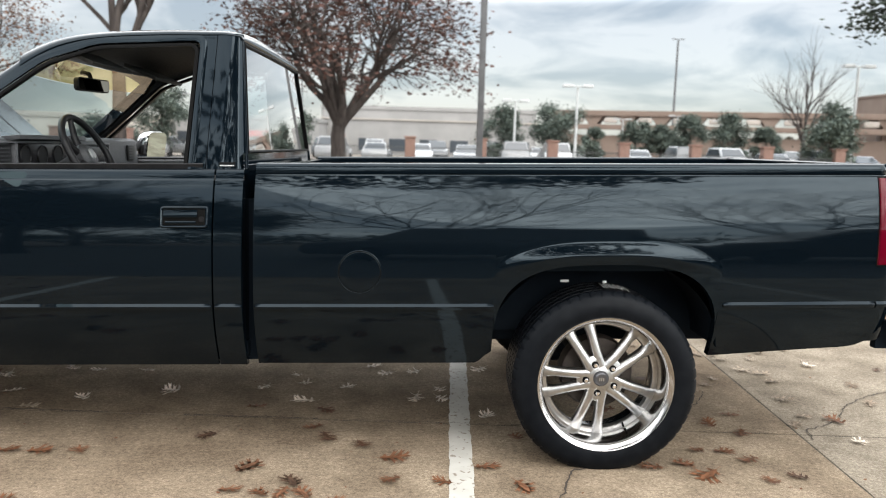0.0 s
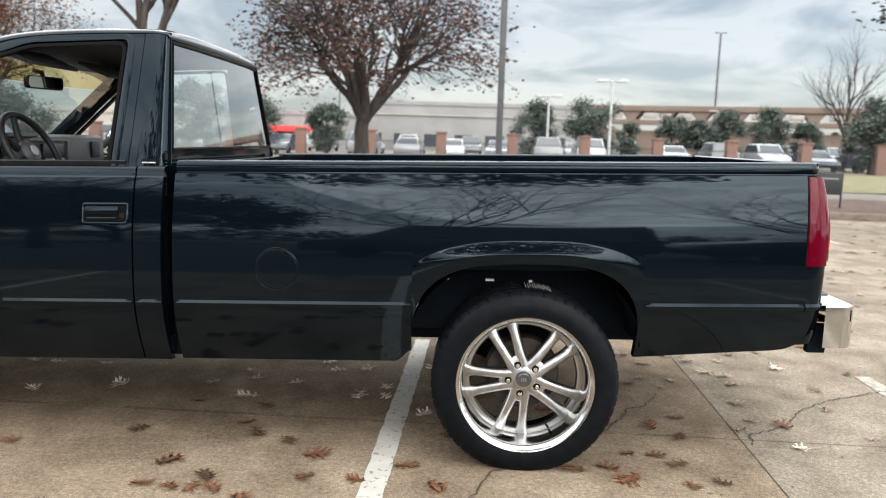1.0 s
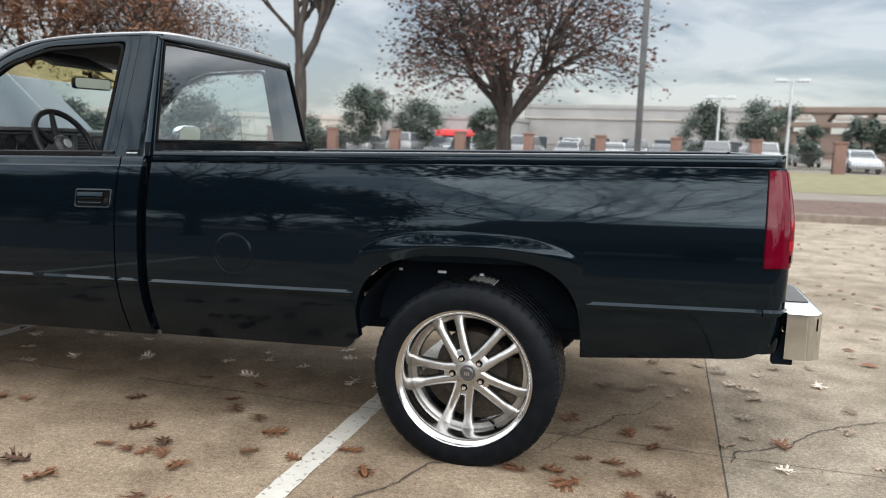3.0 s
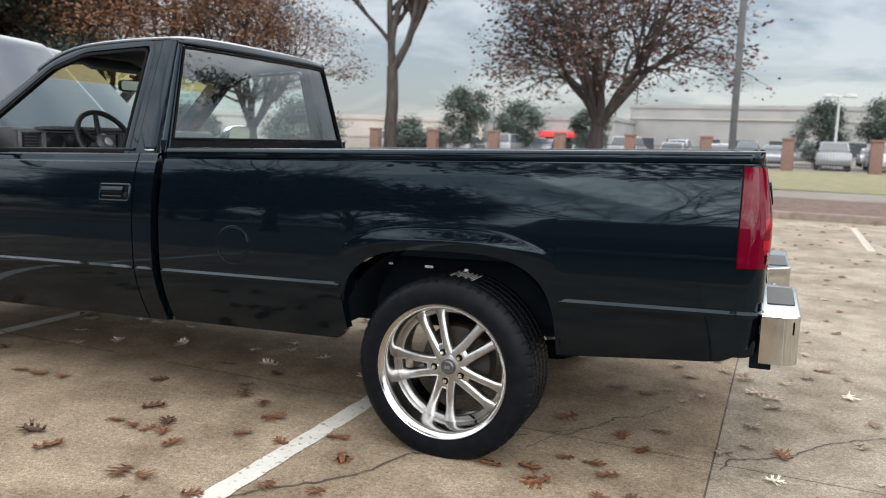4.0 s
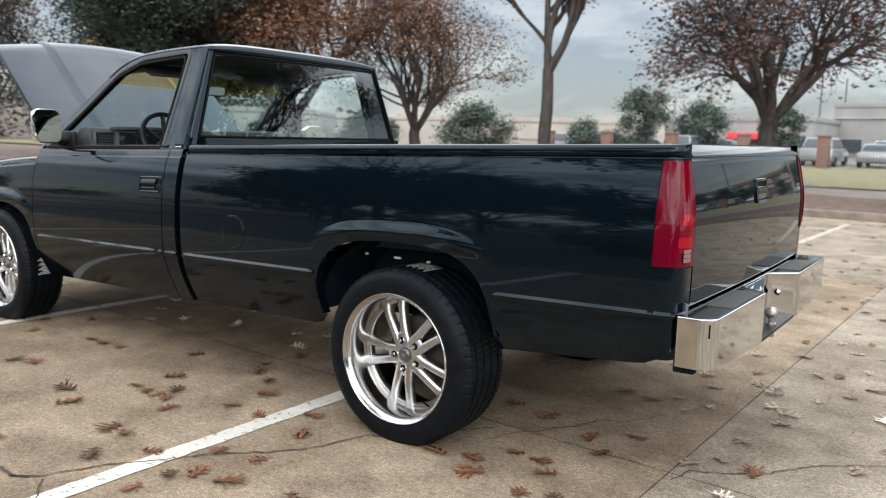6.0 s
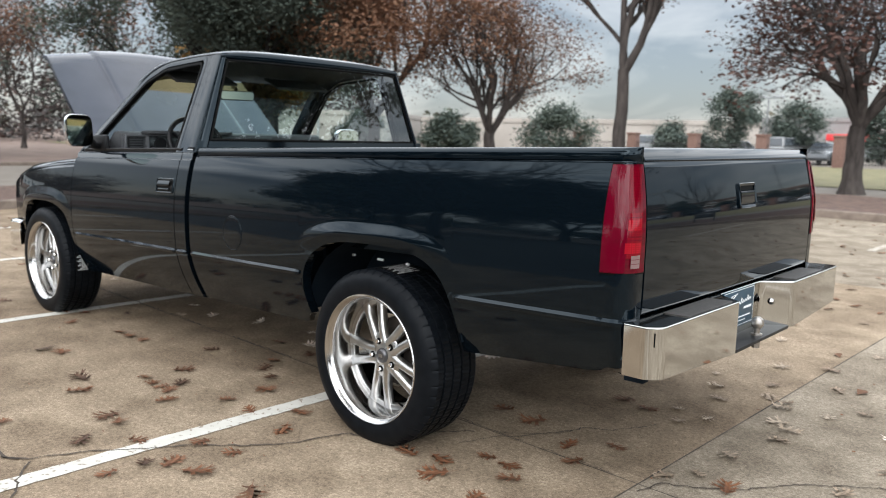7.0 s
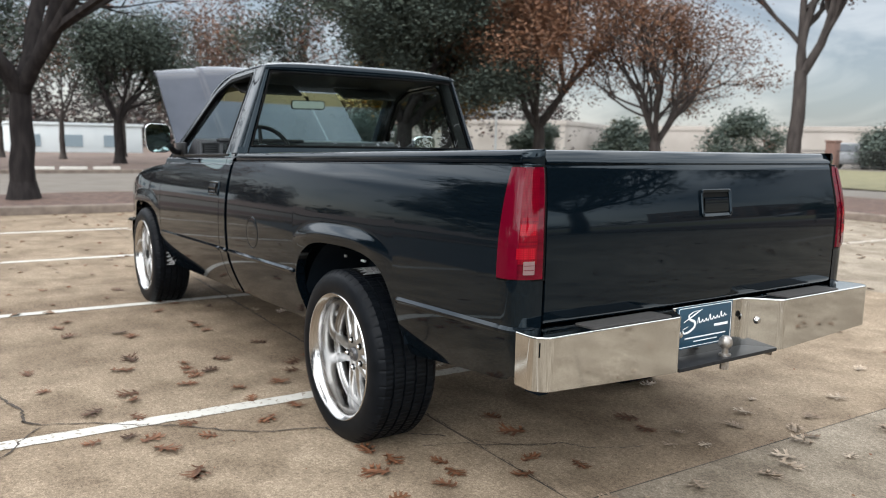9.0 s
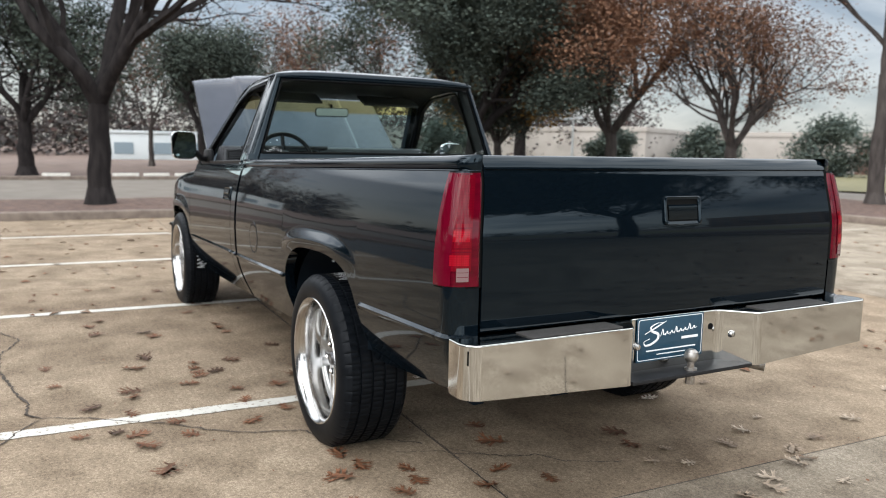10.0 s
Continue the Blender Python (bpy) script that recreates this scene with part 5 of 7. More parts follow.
NORTH, WEST = 11.75, -11.0
ground = part("ground", laid(Mesh().grid([[(x, y, -0.03) for x in (-900, -120, -40, 0, 60, 900)] for y in (-900, -120, -40, 0, 60, 140, 900)])), SOIL, None, smooth=False)
tagged(ground, "brown leaf-strewn ground reaching to the horizon", "ground", kind="structure")
bed = part("pavement_base", laid(Mesh().grid([[(x, y, -0.0014) for x in (WEST, 60)] for y in (-60, NORTH)])), JOINT, None, smooth=False)
tagged(bed, "dark dirt in the joints between slabs", "pavement", kind="structure")
pavement = tagged(new("pavement"), "tan broom-finished concrete parking lot with sawn joints", "pavement", kind="structure")


def slab_mesh(w, d, mat=CONCRETE):
    b = 0.0008
    m = Mesh()
    ring = lambda k, z: [(-w / 2 + k, -d / 2 + k, z), (w / 2 - k, -d / 2 + k, z), (w / 2 - k, d / 2 - k, z), (-w / 2 + k, d / 2 - k, z)]
    rows = [ring(0, -0.02), ring(0, -0.0006), ring(b, 0.0)]
    m.grid(rows, True)
    m.poly(rows[-1])
    return mesh_data("slab", m, mat, False)


S = 5.30
slab_full = slab_mesh(S - 0.008, S - 0.008)
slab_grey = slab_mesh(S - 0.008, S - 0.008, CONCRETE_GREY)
X0, Y0 = 1.062, -0.475
for i in range(-3, 8):
    for j in range(-8, 3):
        x0, x1 = max(X0 + i * S, WEST), X0 + (i + 1) * S
        y0, y1 = Y0 + j * S, min(Y0 + (j + 1) * S, NORTH)
        if x1 <= WEST or y1 - y0 < 0.1 or x1 - x0 < 0.1:
            continue
        full = abs(x1 - x0 - S) < 0.01 and abs(y1 - y0 - S) < 0.01
        # east and north slabs take the colour with sky light painted in
        skylit = i >= 0 or j > 0
        ob = new("slab", (slab_grey if skylit else slab_full) if full else slab_mesh(x1 - x0 - 0.008, y1 - y0 - 0.008, CONCRETE_GREY if skylit else CONCRETE))
        ob.parent = pavement
        ob.matrix_world = Matrix.Translation(lot((x0 + x1) / 2, (y0 + y1) / 2)) @ Matrix.Rotation(SKEW, 4, "Z")


def ragged_strip(a, b, w, n, jitter, z, rng):
    rows = []
    d = (Vector(b) - Vector(a)).normalized()
    s = Vector((-d.y, d.x))
    for i in range(n + 1):
        p = Vector(a).lerp(Vector(b), i / n)
        l, r = p + s * (w / 2 + rng.uniform(-jitter, jitter)), p - s * (w / 2 + rng.uniform(-jitter, jitter))
        rows.append([(l.x, l.y, z), (r.x, r.y, z)])
    return Mesh().grid(rows, flip=True)


rng = random.Random(4)
for k in range(-3, 8):
    u = -0.535 + 2.66 * k
    if u < WEST + 0.3:
        continue
    for a, b, d in ((-4.4, 1.05 if k < 1 else 0.65, 0.0), (7.6, 10.85, 0.2)):
        ob = part("parking_line", laid(ragged_strip((u + d, a), (u + d, b), 0.098, int((b - a) * 22), 0.004, 0.0035, rng)), LINE if k < 1 and a < 0 else LINE_WORN, None, smooth=False)
        tagged(ob, "worn white stall line painted on the concrete", "parking line", "stall lines", "structure")


def crack(points, width, seed):
    """A wandering crack along waypoints, thicker and thinner on its way."""
    r = random.Random(seed)
    pts = []
    for (ax, ay), (bx, by) in zip(points, points[1:]):
        n = max(3, int(math.hypot(bx - ax, by - ay) / 0.022))
        for i in range(n):
            t = i / n
            pts.append((ax + (bx - ax) * t + r.gauss(0, 0.0045), ay + (by - ay) * t + r.gauss(0, 0.0045)))
    rows = []
    for i, p in enumerate(pts[:-1]):
        d = Vector(pts[i + 1]) - Vector(p)
        s = Vector((-d.y, d.x)).normalized() * width * r.uniform(0.35, 1.0) / 2
        rows.append([(p[0] + s.x, p[1] + s.y, 0.0045), (p[0] - s.x, p[1] - s.y, 0.0045)])
    ob = part("crack", Mesh().grid(rows, flip=True), CRACK, None, smooth=False)
    tagged(ob, "dark wandering line in the concrete, at cracks and at one joint", "crack", "cracks in the concrete", "structure")


crack([(-0.88, -2.11), (-0.78, -2.03), (-0.74, -1.94), (-0.70, -1.85), (-0.53, -1.62), (-0.47, -1.52), (-0.28, -1.34), (-0.17, -1.17), (-0.12, -0.98), (0.0, -0.93), (0.14, -0.70), (0.3, -0.52)], 0.011, 1)
crack([(-0.76, -2.04), (-0.63, -2.12), (-0.49, -2.19), (-0.3, -2.42), (-0.22, -2.8)], 0.012, 2)
crack([(-2.3, -2.6), (-1.72, -2.23), (-1.50, -2.19), (-1.17, -2.13), (-1.04, -2.08), (-0.87, -2.10), (-0.76, -2.04)], 0.018, 3)
crack([(-2.74, -2.26), (-2.46, -2.14), (-2.29, -2.18), (-2.10, -2.24), (-1.72, -2.23)], 0.013, 8)
crack([(0.31, -0.70), (0.38, -0.52), (0.43, -0.49), (0.57, -0.24), (0.59, -0.17), (0.70, -0.10), (0.84, 0.15)], 0.008, 9)
# dark strips laid over the joint under the truck, broken here and there
for k, (a, b, w) in enumerate(((-6.0, -4.3, 0.009), (-4.1, -2.15, 0.013), (-1.85, -1.15, 0.011), (-1.1, -0.35, 0.006), (-0.3, 0.55, 0.007), (0.6, 1.0, 0.005))):
    crack([tuple(lot(a + (b - a) * q / 6, Y0 + 0.0015 * (q % 2), 0))[:2] for q in range(7)], w, 300 + k)
crack([(1.08, -0.58), (1.11, -0.45), (1.28, -0.35), (1.37, -0.26), (1.49, -0.09), (1.68, 0.08), (2.1, 0.3), (2.5, 0.34), (3.3, 0.9)], 0.010, 4)
crack([(0.36, -0.47), (0.46, -0.40), (0.55, -0.30), (0.59, -0.18), (0.7, -0.05)], 0.006, 5)
crack([(-6.6, -2.6), (-6.2, -1.6), (-5.7, -0.9), (-5.4, 0.4)], 0.010, 6)
crack([(-9.5, -4), (-8.8, -2.2), (-7.4, -1.2), (-7.0, 0.8)], 0.010, 7)

# kerbs round the lot: real steps with rounded noses
KERB_P = [(0.0, -0.02), (0.0, 0.10), (0.012, 0.128), (0.04, 0.14), (0.16, 0.14), (0.18, 0.12), (0.18, -0.02)]


def kerb(a, b, flip=False):
    """From a to b in lot coordinates, the step facing the lot."""
    a, b = Vector(a), Vector(b)
    d = (b - a).normalized()
    s = Vector((-d.y, d.x)) * (-1 if flip else 1)
    n = max(2, int((b - a).length / 1.5))
    m = Mesh().grid([[(a.lerp(b, i / n).x + s.x * k, a.lerp(b, i / n).y + s.y * k, z) for k, z in KERB_P] for i in range(n + 1)], flip=flip)
    return laid(m)


for a, b, flip in (((WEST, NORTH), (60, NORTH), False), ((WEST, -60), (WEST, NORTH), False)):
    tagged(part("kerb", kerb(a, b, flip), KERB, None, "brown stained concrete kerb"), "stained brown concrete kerb at the edge of the lot", "kerb", kind="structure")
# beds and roads beyond
def sheet(name, x0, x1, y0, y1, z, mat, label, category, lumps=0.0, cell=1.2):
    nx, ny = max(2, int((x1 - x0) / cell)), max(2, int((y1 - y0) / cell))
    nx, ny = min(nx, 60), min(ny, 60)
    g = []
    for j in range(ny + 1):
        row = []
        for i in range(nx + 1):
            x, y = x0 + (x1 - x0) * i / nx, y0 + (y1 - y0) * j / ny
            row.append((x, y, z + lumps * noise.noise((x * 0.7, y * 0.7, z))))
        g.append(row)
    return tagged(part(name, laid(Mesh().grid(g)), mat), label, category, kind="structure")


# unseen dark ground, added so the body side reflects less brightness
tagged(part("asphalt_lane", laid(Mesh().grid([[(x, y, 0.004) for x in (WEST, -3, 3, 60)] for y in (-33, -15, -4.5)])), ASPHALT, None, smooth=False), "unseen dark asphalt lane added south of the stalls", "road", kind="structure")
sheet("planting_bed", WEST + 0.18, 60, NORTH + 0.18, 17.2, 0.09, MULCH, "reddish brown mulch strip behind the kerb", "mulch", 0.05)
sheet("side_road", WEST - 30, 80, 17.2, 22.0, 0.02, ROADM, "pale concrete road", "road")
sheet("lawn", WEST - 60, 110, 22.0, 44.0, 0.05, GRASSM, "yellowed winter lawn", "grass", 0.06)
sheet("far_lot", -70, 140, 44.0, 92.0, 0.0, ROADM, "pale far parking lot", "parking lot")
sheet("planting_bed_west", WEST - 4.2, WEST - 0.18, -60, 16.5, 0.09, MULCH, "leaf-covered brown planting strip behind the kerb", "mulch", 0.06)
sheet("side_road_west", WEST - 14.5, WEST - 4.2, -70, 17.2, 0.02, ROADM, "pale tan road", "road")
tagged(part("kerb", kerb((WEST - 14.6, -60), (WEST - 14.6, 17)), KERB), "far brown kerb across the road", "kerb", kind="structure")
for v in (-2.0, 0.19, 1.21, 2.27):
    tagged(part("wheel_stop", laid(Mesh().prism([(-0.10, 0.0), (0.10, 0.0), (0.07, 0.14), (-0.07, 0.14)], -0.43, 0.43, "y", 0.01).moved(lambda p: (p.x + WEST - 15.2, p.y + v, p.z + 0.08))), LINE), "white painted concrete wheel stop", "wheel stop", "far wheel stops")


# ---- fallen leaves ----
def oak_leaf(seed, size=0.098):
    """A dry oak leaf: a midrib with long pointed lobes that curl up at their tips, and a stalk."""
    r = random.Random(seed)
    m = Mesh()
    bend = r.uniform(-0.25, 0.25)
    roll = r.uniform(0.0, 0.16)

    def rib(t):
        return Vector(((t - 0.5), bend * (t - 0.5) ** 2, roll * (t - 0.45) ** 2 + 0.05))

    m.grid([[tuple((rib(t) + Vector((0, sgn * w, 0.02 * abs(sgn)))) * size) for sgn in (1, 0, -1)] for t, w in ((0.0, 0.012), (0.12, 0.10), (0.28, 0.09), (0.42, 0.14), (0.56, 0.10), (0.70, 0.12), (0.84, 0.07), (1.0, 0.006))])
    for t, ang, length in ((0.14, 78, 0.34), (0.38, 66, 0.60), (0.62, 54, 0.56), (0.82, 32, 0.36)):
        for sgn in (1, -1):
            a = radians(ang + r.uniform(-9, 9)) * sgn
            l = length * r.uniform(0.75, 1.15)
            d = Vector((math.cos(a), math.sin(a), 0))
            n = Vector((-d.y, d.x, 0))
            p, up = rib(t), r.uniform(-0.02, 0.08) + (0.08 if r.random() < 0.2 else 0.0)
            for fork in (-0.26, 0.30):
                f = (d + n * fork).normalized()
                tip = p + d * l * 0.5 + f * l * 0.55 + Vector((0, 0, up + r.uniform(0, 0.05)))
                mid = p + d * l * 0.55 + Vector((0, 0, up * 0.35))
                pts = [p - n * 0.070, mid - n * 0.064, tip, mid + n * 0.064, p + n * 0.070]
                m.poly([tuple(q * size) for q in pts])
    s0 = rib(0.0)
    m.grid([[tuple((s0 + Vector((0, w, 0))) * size) for w in (0.010, -0.010)], [tuple((s0 + Vector((-0.30, w + bend * 0.2, 0.06))) * size) for w in (0.007, -0.007)]])
    return m


LEAF_MESH = [mesh_data("oak_leaf", oak_leaf(k), LITTER, False) for k in range(8)]
LEAF_PALE = [mesh_data("oak_leaf", oak_leaf(40 + k, 0.082), LITTER_PALE, False) for k in range(7)]
LEAF_WHITE = [mesh_data("oak_leaf", oak_leaf(60 + k, 0.090), LITTER_WHITE, False) for k in range(6)]
LEAVES_EAST = [(-0.82, -1.81), (-0.66, -1.65), (-0.84, -1.1), (-0.84, -0.89), (-0.64, -1.11), (-0.46, -0.96), (-0.33, -1.14), (-0.46, -1.47), (-0.27, -1.44), (-0.42, -1.74), (-0.36, -1.66), (-0.21, -1.64), (0.23, -0.93), (0.37, -0.89), (0.44, -1), (0.49, -0.73), (0.6, -0.74), (0.68, -0.83), (0.68, -1.04), (0.81, -1), (1.56, 1.17), (0.19, -0.23), (0.39, -0.27), (0.66, -0.4), (0.81, -0.26), (0.77, -0.52), (1.32, -0.32), (-0.3, -0.63), (-0.43, -1.88), (0.09, -1.6), (0.53, 0.32), (0.68, 0.27)]
LEAVES_WEST = [(-2.21, -1.34), (-2.43, -0.89), (-2.3, -0.89), (-2.14, -0.88), (-1.67, -0.68), (-1.42, -1.01), (-1.44, -1.22), (-1.32, -1.24), (-1.22, -1.14), (-1.16, -1.24), (-1.04, -1.32), (-1.65, -1.46), (-1.46, -1.56), (-1.02, -1.61), (-0.92, -1.61), (-1.27, -1.97), (-1.15, -0.67), (-1.22, -0.56), (-1.54, -0.3), (-0.99, -0.75), (-1.2, -0.32), (-1.24, -1.23), (-2.66, -1.71), (-2.39, -1.69), (-1.64, -2), (-2.83, -1.63), (-2.33, -1.39)]
PALES = [(0.23, 0.8), (0.79, 0.38), (0.87, 0.23), (0.95, 0.36), (0.87, 0.68), (0.78, 0.87), (1.09, -0.38), (1.18, -0.27), (1.2, -0.01), (1.28, 0.32), (1.35, 0.8), (1.48, 0.96), (1.66, 0.68), (1.28, 0.47), (1.65, -0.05), (1.69, -0.44), (1.13, 1.64), (1.37, 1.93), (1.29, 2.53), (1.69, 2.68), (1.15, 0.77), (1.73, 0.29), (1.27, 1.27), (1.04, 0.88), (1.28, -0.6), (1.21, 0.54), (1.14, 0.86), (0.98, 1.11), (0.67, 2.14), (0.9, 1.5)]


def drop(x, y, pale, r, scale=1.0, curl=1.0, brightened=False):
    ob = new("oak_leaf", r.choice(LEAF_WHITE if brightened else LEAF_PALE if pale else LEAF_MESH))
    k = r.uniform(0.75, 1.2) * scale
    flat = r.uniform(0.25, 0.85) * curl
    ob.matrix_world = Matrix.Translation((x, y, 0.006)) @ Euler((r.uniform(-0.12, 0.12), r.uniform(-0.12, 0.12), r.uniform(0, 6.28))).to_matrix().to_4x4() @ Matrix.Diagonal((k, k, k * flat, 1))
    tagged(ob, "pale dried oak leaf lying on the concrete" if pale else "red-brown dried oak leaf lying on the concrete", "leaf", "fallen leaves")


SHADED = [(-2.95, 0.1), (-2.68, 0.26), (-2.53, 0.25), (-2.26, 0.24), (-2.8, -0.15), (-2.41, -0.23), (-2.01, -0.11), (-1.43, 0.22), (-1.36, 0.07), (-1.13, 0.04), (-1.56, 0), (-0.76, -0.13), (-0.64, 0.02), (-0.78, 0.33), (-0.63, -0.12), (-1.02, 0.45), (-0.94, 0.3), (-1.32, -0.21), (-0.4, 0.42), (-0.42, -0.37)]
r = random.Random(11)
for x, y in LEAVES_EAST + LEAVES_WEST:
    drop(x, y, False, r, 1.0)
for k, (x, y) in enumerate(PALES):
    drop(x, y, True, r, 1.0, 1.6, k % 12 == 0)
for x, y in SHADED:
    drop(x, y, True, r, 0.95, 2.6, True)


def strewn(count, x0, x1, y0, y1, pale, clear):
    """Leaves blown about over a stretch of the lot, but for the part that is laid leaf by leaf."""
    for k in range(count):
        x, y = r.uniform(x0, x1), r.uniform(y0, y1)
        if clear[0] < x < clear[1] and clear[2] < y < clear[3]:
            continue
        drop(x, y, r.random() < pale, r, 0.85)


strewn(80, -6.0, 0.6, -2.6, 1.3, 0.4, (-2.6, 0.6, -2.2, 0.45))
strewn(110, 0.5, 6.0, -1.3, 5.5, 0.75, (0.5, 2.0, -1.1, 0.9))

far = Mesh()
for k in range(1500):
    if k < 700:
        x, y = r.uniform(-10.8, 9), r.uniform(1.2, 11.6)
    elif k < 1100:
        x, y = r.uniform(-10.8, -3), r.uniform(-8, 4)
    else:
        x, y = r.uniform(-11, 16), r.uniform(-14, -2.6)
    a, s = r.uniform(0, 6.28), r.uniform(0.03, 0.06)
    ca, sa = math.cos(a) * s, math.sin(a) * s
    far.poly([(x - ca, y - sa, 0.006), (x + sa * 0.5, y - ca * 0.5, 0.012 + s * 0.15), (x + ca, y + sa, 0.008), (x - sa * 0.5, y + ca * 0.5, 0.014)])
tagged(part("leaf_litter", far, LITTER_FAR, None, smooth=False), "scattered dry leaves across the far lot", "leaves", kind="stuff")
crumbs = Mesh()
for k in range(420):
    x, y, s = r.uniform(-3, 3.5), r.uniform(-2.4, 2.4), r.uniform(0.003, 0.010)
    a = r.uniform(0, 6.28)
    crumbs.poly([(x + s * math.cos(a + q), y + s * math.sin(a + q) * 0.6, 0.004 + 0.003 * (q > 2)) for q in (0, 1.5, 3.1, 4.6)])
tagged(part("leaf_crumbs", crumbs, LITTER_FAR, None, smooth=False), "small leaf crumbs and twigs on the concrete", "leaf crumbs", kind="stuff")


# ---- trees ----
class Tree:
    def __init__(self, seed):
        self.r, self.wood, self.tips = random.Random(seed), Mesh(), []

    def limb(self, p, d, length, radius, level, levels, spread, droop, kids, wander=0.16):
        r = self.r
        n = 5 if level < 2 else 4
        path, rad, q = [p], [radius], p
        end = radius * (0.62 if level < levels else 0.3)
        for i in range(n):
            d = (d + Vector((r.gauss(0, wander), r.gauss(0, wander), r.gauss(0, wander * 0.7) + (0.05 - droop * level * 0.03)))).normalized()
            q = q + d * (length / n)
            path.append(q)
            rad.append(radius + (end - radius) * (i + 1) / n)
        self.wood.tube(path, rad, 8 if level == 0 else 6 if level == 1 else 4 if level < 4 else 3, False)
        if level >= levels - 2:
            self.tips.extend((path[k], level) for k in range(1, n + 1))
        if level >= levels:
            return
        for k in range(kids[min(level, len(kids) - 1)]):
            t = r.uniform(0.35, 1.0) if level else r.uniform(0.72, 1.0)
            if k == 0:
                t = 1.0
            i = min(n - 1, int(t * n))
            at = path[i].lerp(path[i + 1], t * n - i) if t < 1 else path[-1]
            axis = Vector((r.gauss(0, 1), r.gauss(0, 1), r.gauss(0, 1))).cross(d).normalized()
            turn = Matrix.Rotation(r.uniform(0.35, 1.0) * spread * (0.6 if k == 0 else 1), 3, axis)
            nd = (turn @ d).normalized()
            if nd.z < -0.25:
                nd.z *= 0.3
                nd.normalize()
            self.limb(at, nd, length * r.uniform(0.58, 0.82), rad[min(i + 1, n)] * r.uniform(0.62, 0.8), level + 1, levels, spread, droop, kids, wander)


def leaf_cloud(points, count, size, jitter, r, keep=None):
    m = Mesh()
    v, f = m.v, m.f
    for _ in range(count):
        p, _l = r.choice(points)
        x, y, z = p.x + r.gauss(0, jitter), p.y + r.gauss(0, jitter), p.z + r.gauss(0, jitter * 0.8)
        if keep and not keep(x, y, z):
            continue
        s = size * r.uniform(0.6, 1.4)
        a, b = r.uniform(0, 6.28), r.uniform(-1.2, 1.2)
        ux, uy, uz = math.cos(a) * s, math.sin(a) * s, r.uniform(-0.4, 0.4) * s
        wx, wy, wz = -math.sin(a) * math.cos(b) * s * 0.6, math.cos(a) * math.cos(b) * s * 0.6, math.sin(b) * s * 0.6
        k = len(v)
        v.extend(((x - ux, y - uy, z - uz), (x + wx, y + wy, z + wz), (x + ux, y + uy, z + uz), (x - wx, y - wy, z - wz)))
        f.append((k, k + 1, k + 2, k + 3))
    return m


def tree(name, label, at, seed, height, trunk, fork, levels=4, spread=0.9, kids=(4, 4, 3, 3), leaves=0, leaf=0.09, jitter=0.25, mat=None, bark=BARK, lean=(0, 0), droop=0.0, stems=1, group="", wander=0.16, limbs=1.0, aims=(), rise=(0.9, 1.9), reach=0.42):
    root = thing(name, label, "tree", group, at=Matrix.Translation(at))
    t = Tree(seed)
    # root flare
    stem = Mesh()
    stem.tube([Vector((0, 0, -0.1)), Vector((0, 0, 0.06)), Vector((0, 0, 0.35))], [trunk * 1.6, trunk * 1.3, trunk], 10, False)
    first = (height - fork) * reach
    d = Vector((lean[0], lean[1], 1)).normalized()
    n = 5
    path, rad = [], []
    for i in range(n + 1):
        path.append(Vector((lean[0] * fork * i / n, lean[1] * fork * i / n, 0.3 + (fork - 0.3) * i / n)) + Vector((t.r.gauss(0, 0.02), t.r.gauss(0, 0.02), 0)) * (i > 0))
        rad.append(trunk * (1 - 0.22 * i / n))
    stem.tube(path, rad, 12, False)
    top = path[-1]
    count = len(aims) or stems
    for k in range(count):
        if aims:
            nd = Vector((aims[k][0], aims[k][1], 1.0)).normalized()
        else:
            a = 2 * math.pi * (k + t.r.uniform(-0.25, 0.25)) / count
            nd = Vector((math.cos(a), math.sin(a), t.r.uniform(*rise) / spread)).normalized()
        t.limb(top - Vector((0, 0, t.r.uniform(0, 0.25))), nd, first * t.r.uniform(0.8, 1.2), trunk * limbs * t.r.uniform(0.42, 0.6), 1, levels, spread, droop, kids, wander)
    part("trunk", stem, bark, root, angle=80)
    part("branchwork", t.wood, bark, root, angle=80)
    if leaves and mat:
        part("crown", leaf_cloud(t.tips, leaves, leaf, jitter, t.r), mat, root, smooth=False)
    return root


ro = random.Random(53)


def closed_crown(root, rx, ry, dy, z0, tall, clumps, leaves):
    """A dense roof of leaves high on the limbs."""
    pts = []
    for k in range(clumps):
        a, q = ro.uniform(0, 6.28), ro.random() ** 0.5
        pts.append((Vector((rx * q * math.cos(a), dy + ry * q * math.sin(a), z0 + 1.2 * q + ro.uniform(0, tall) * (1 - 0.7 * q * q))), 0))
    part("crown", leaf_cloud(pts, leaves, 0.19, 0.42, ro), GREENLEAF, root, smooth=False)


tree("red_oak_tree", "multi-stemmed oak with sparse maroon autumn leaves", (-3.43, 19.35, 0.05), 21, 8.8, 0.25, 1.75, 6, 0.90, (6, 4, 4, 3, 3, 2), 9500, 0.070, 0.20, MAROON, BARK, wander=0.12, limbs=1.0, reach=0.36, droop=1.0, aims=((0.85, -0.3), (-0.75, 0.1), (-0.28, -0.3), (-0.04, 0.2), (0.12, -0.15), (0.36, 0.3), (0.72, -0.1), (0.3, -0.5), (-0.3, 0.6)))
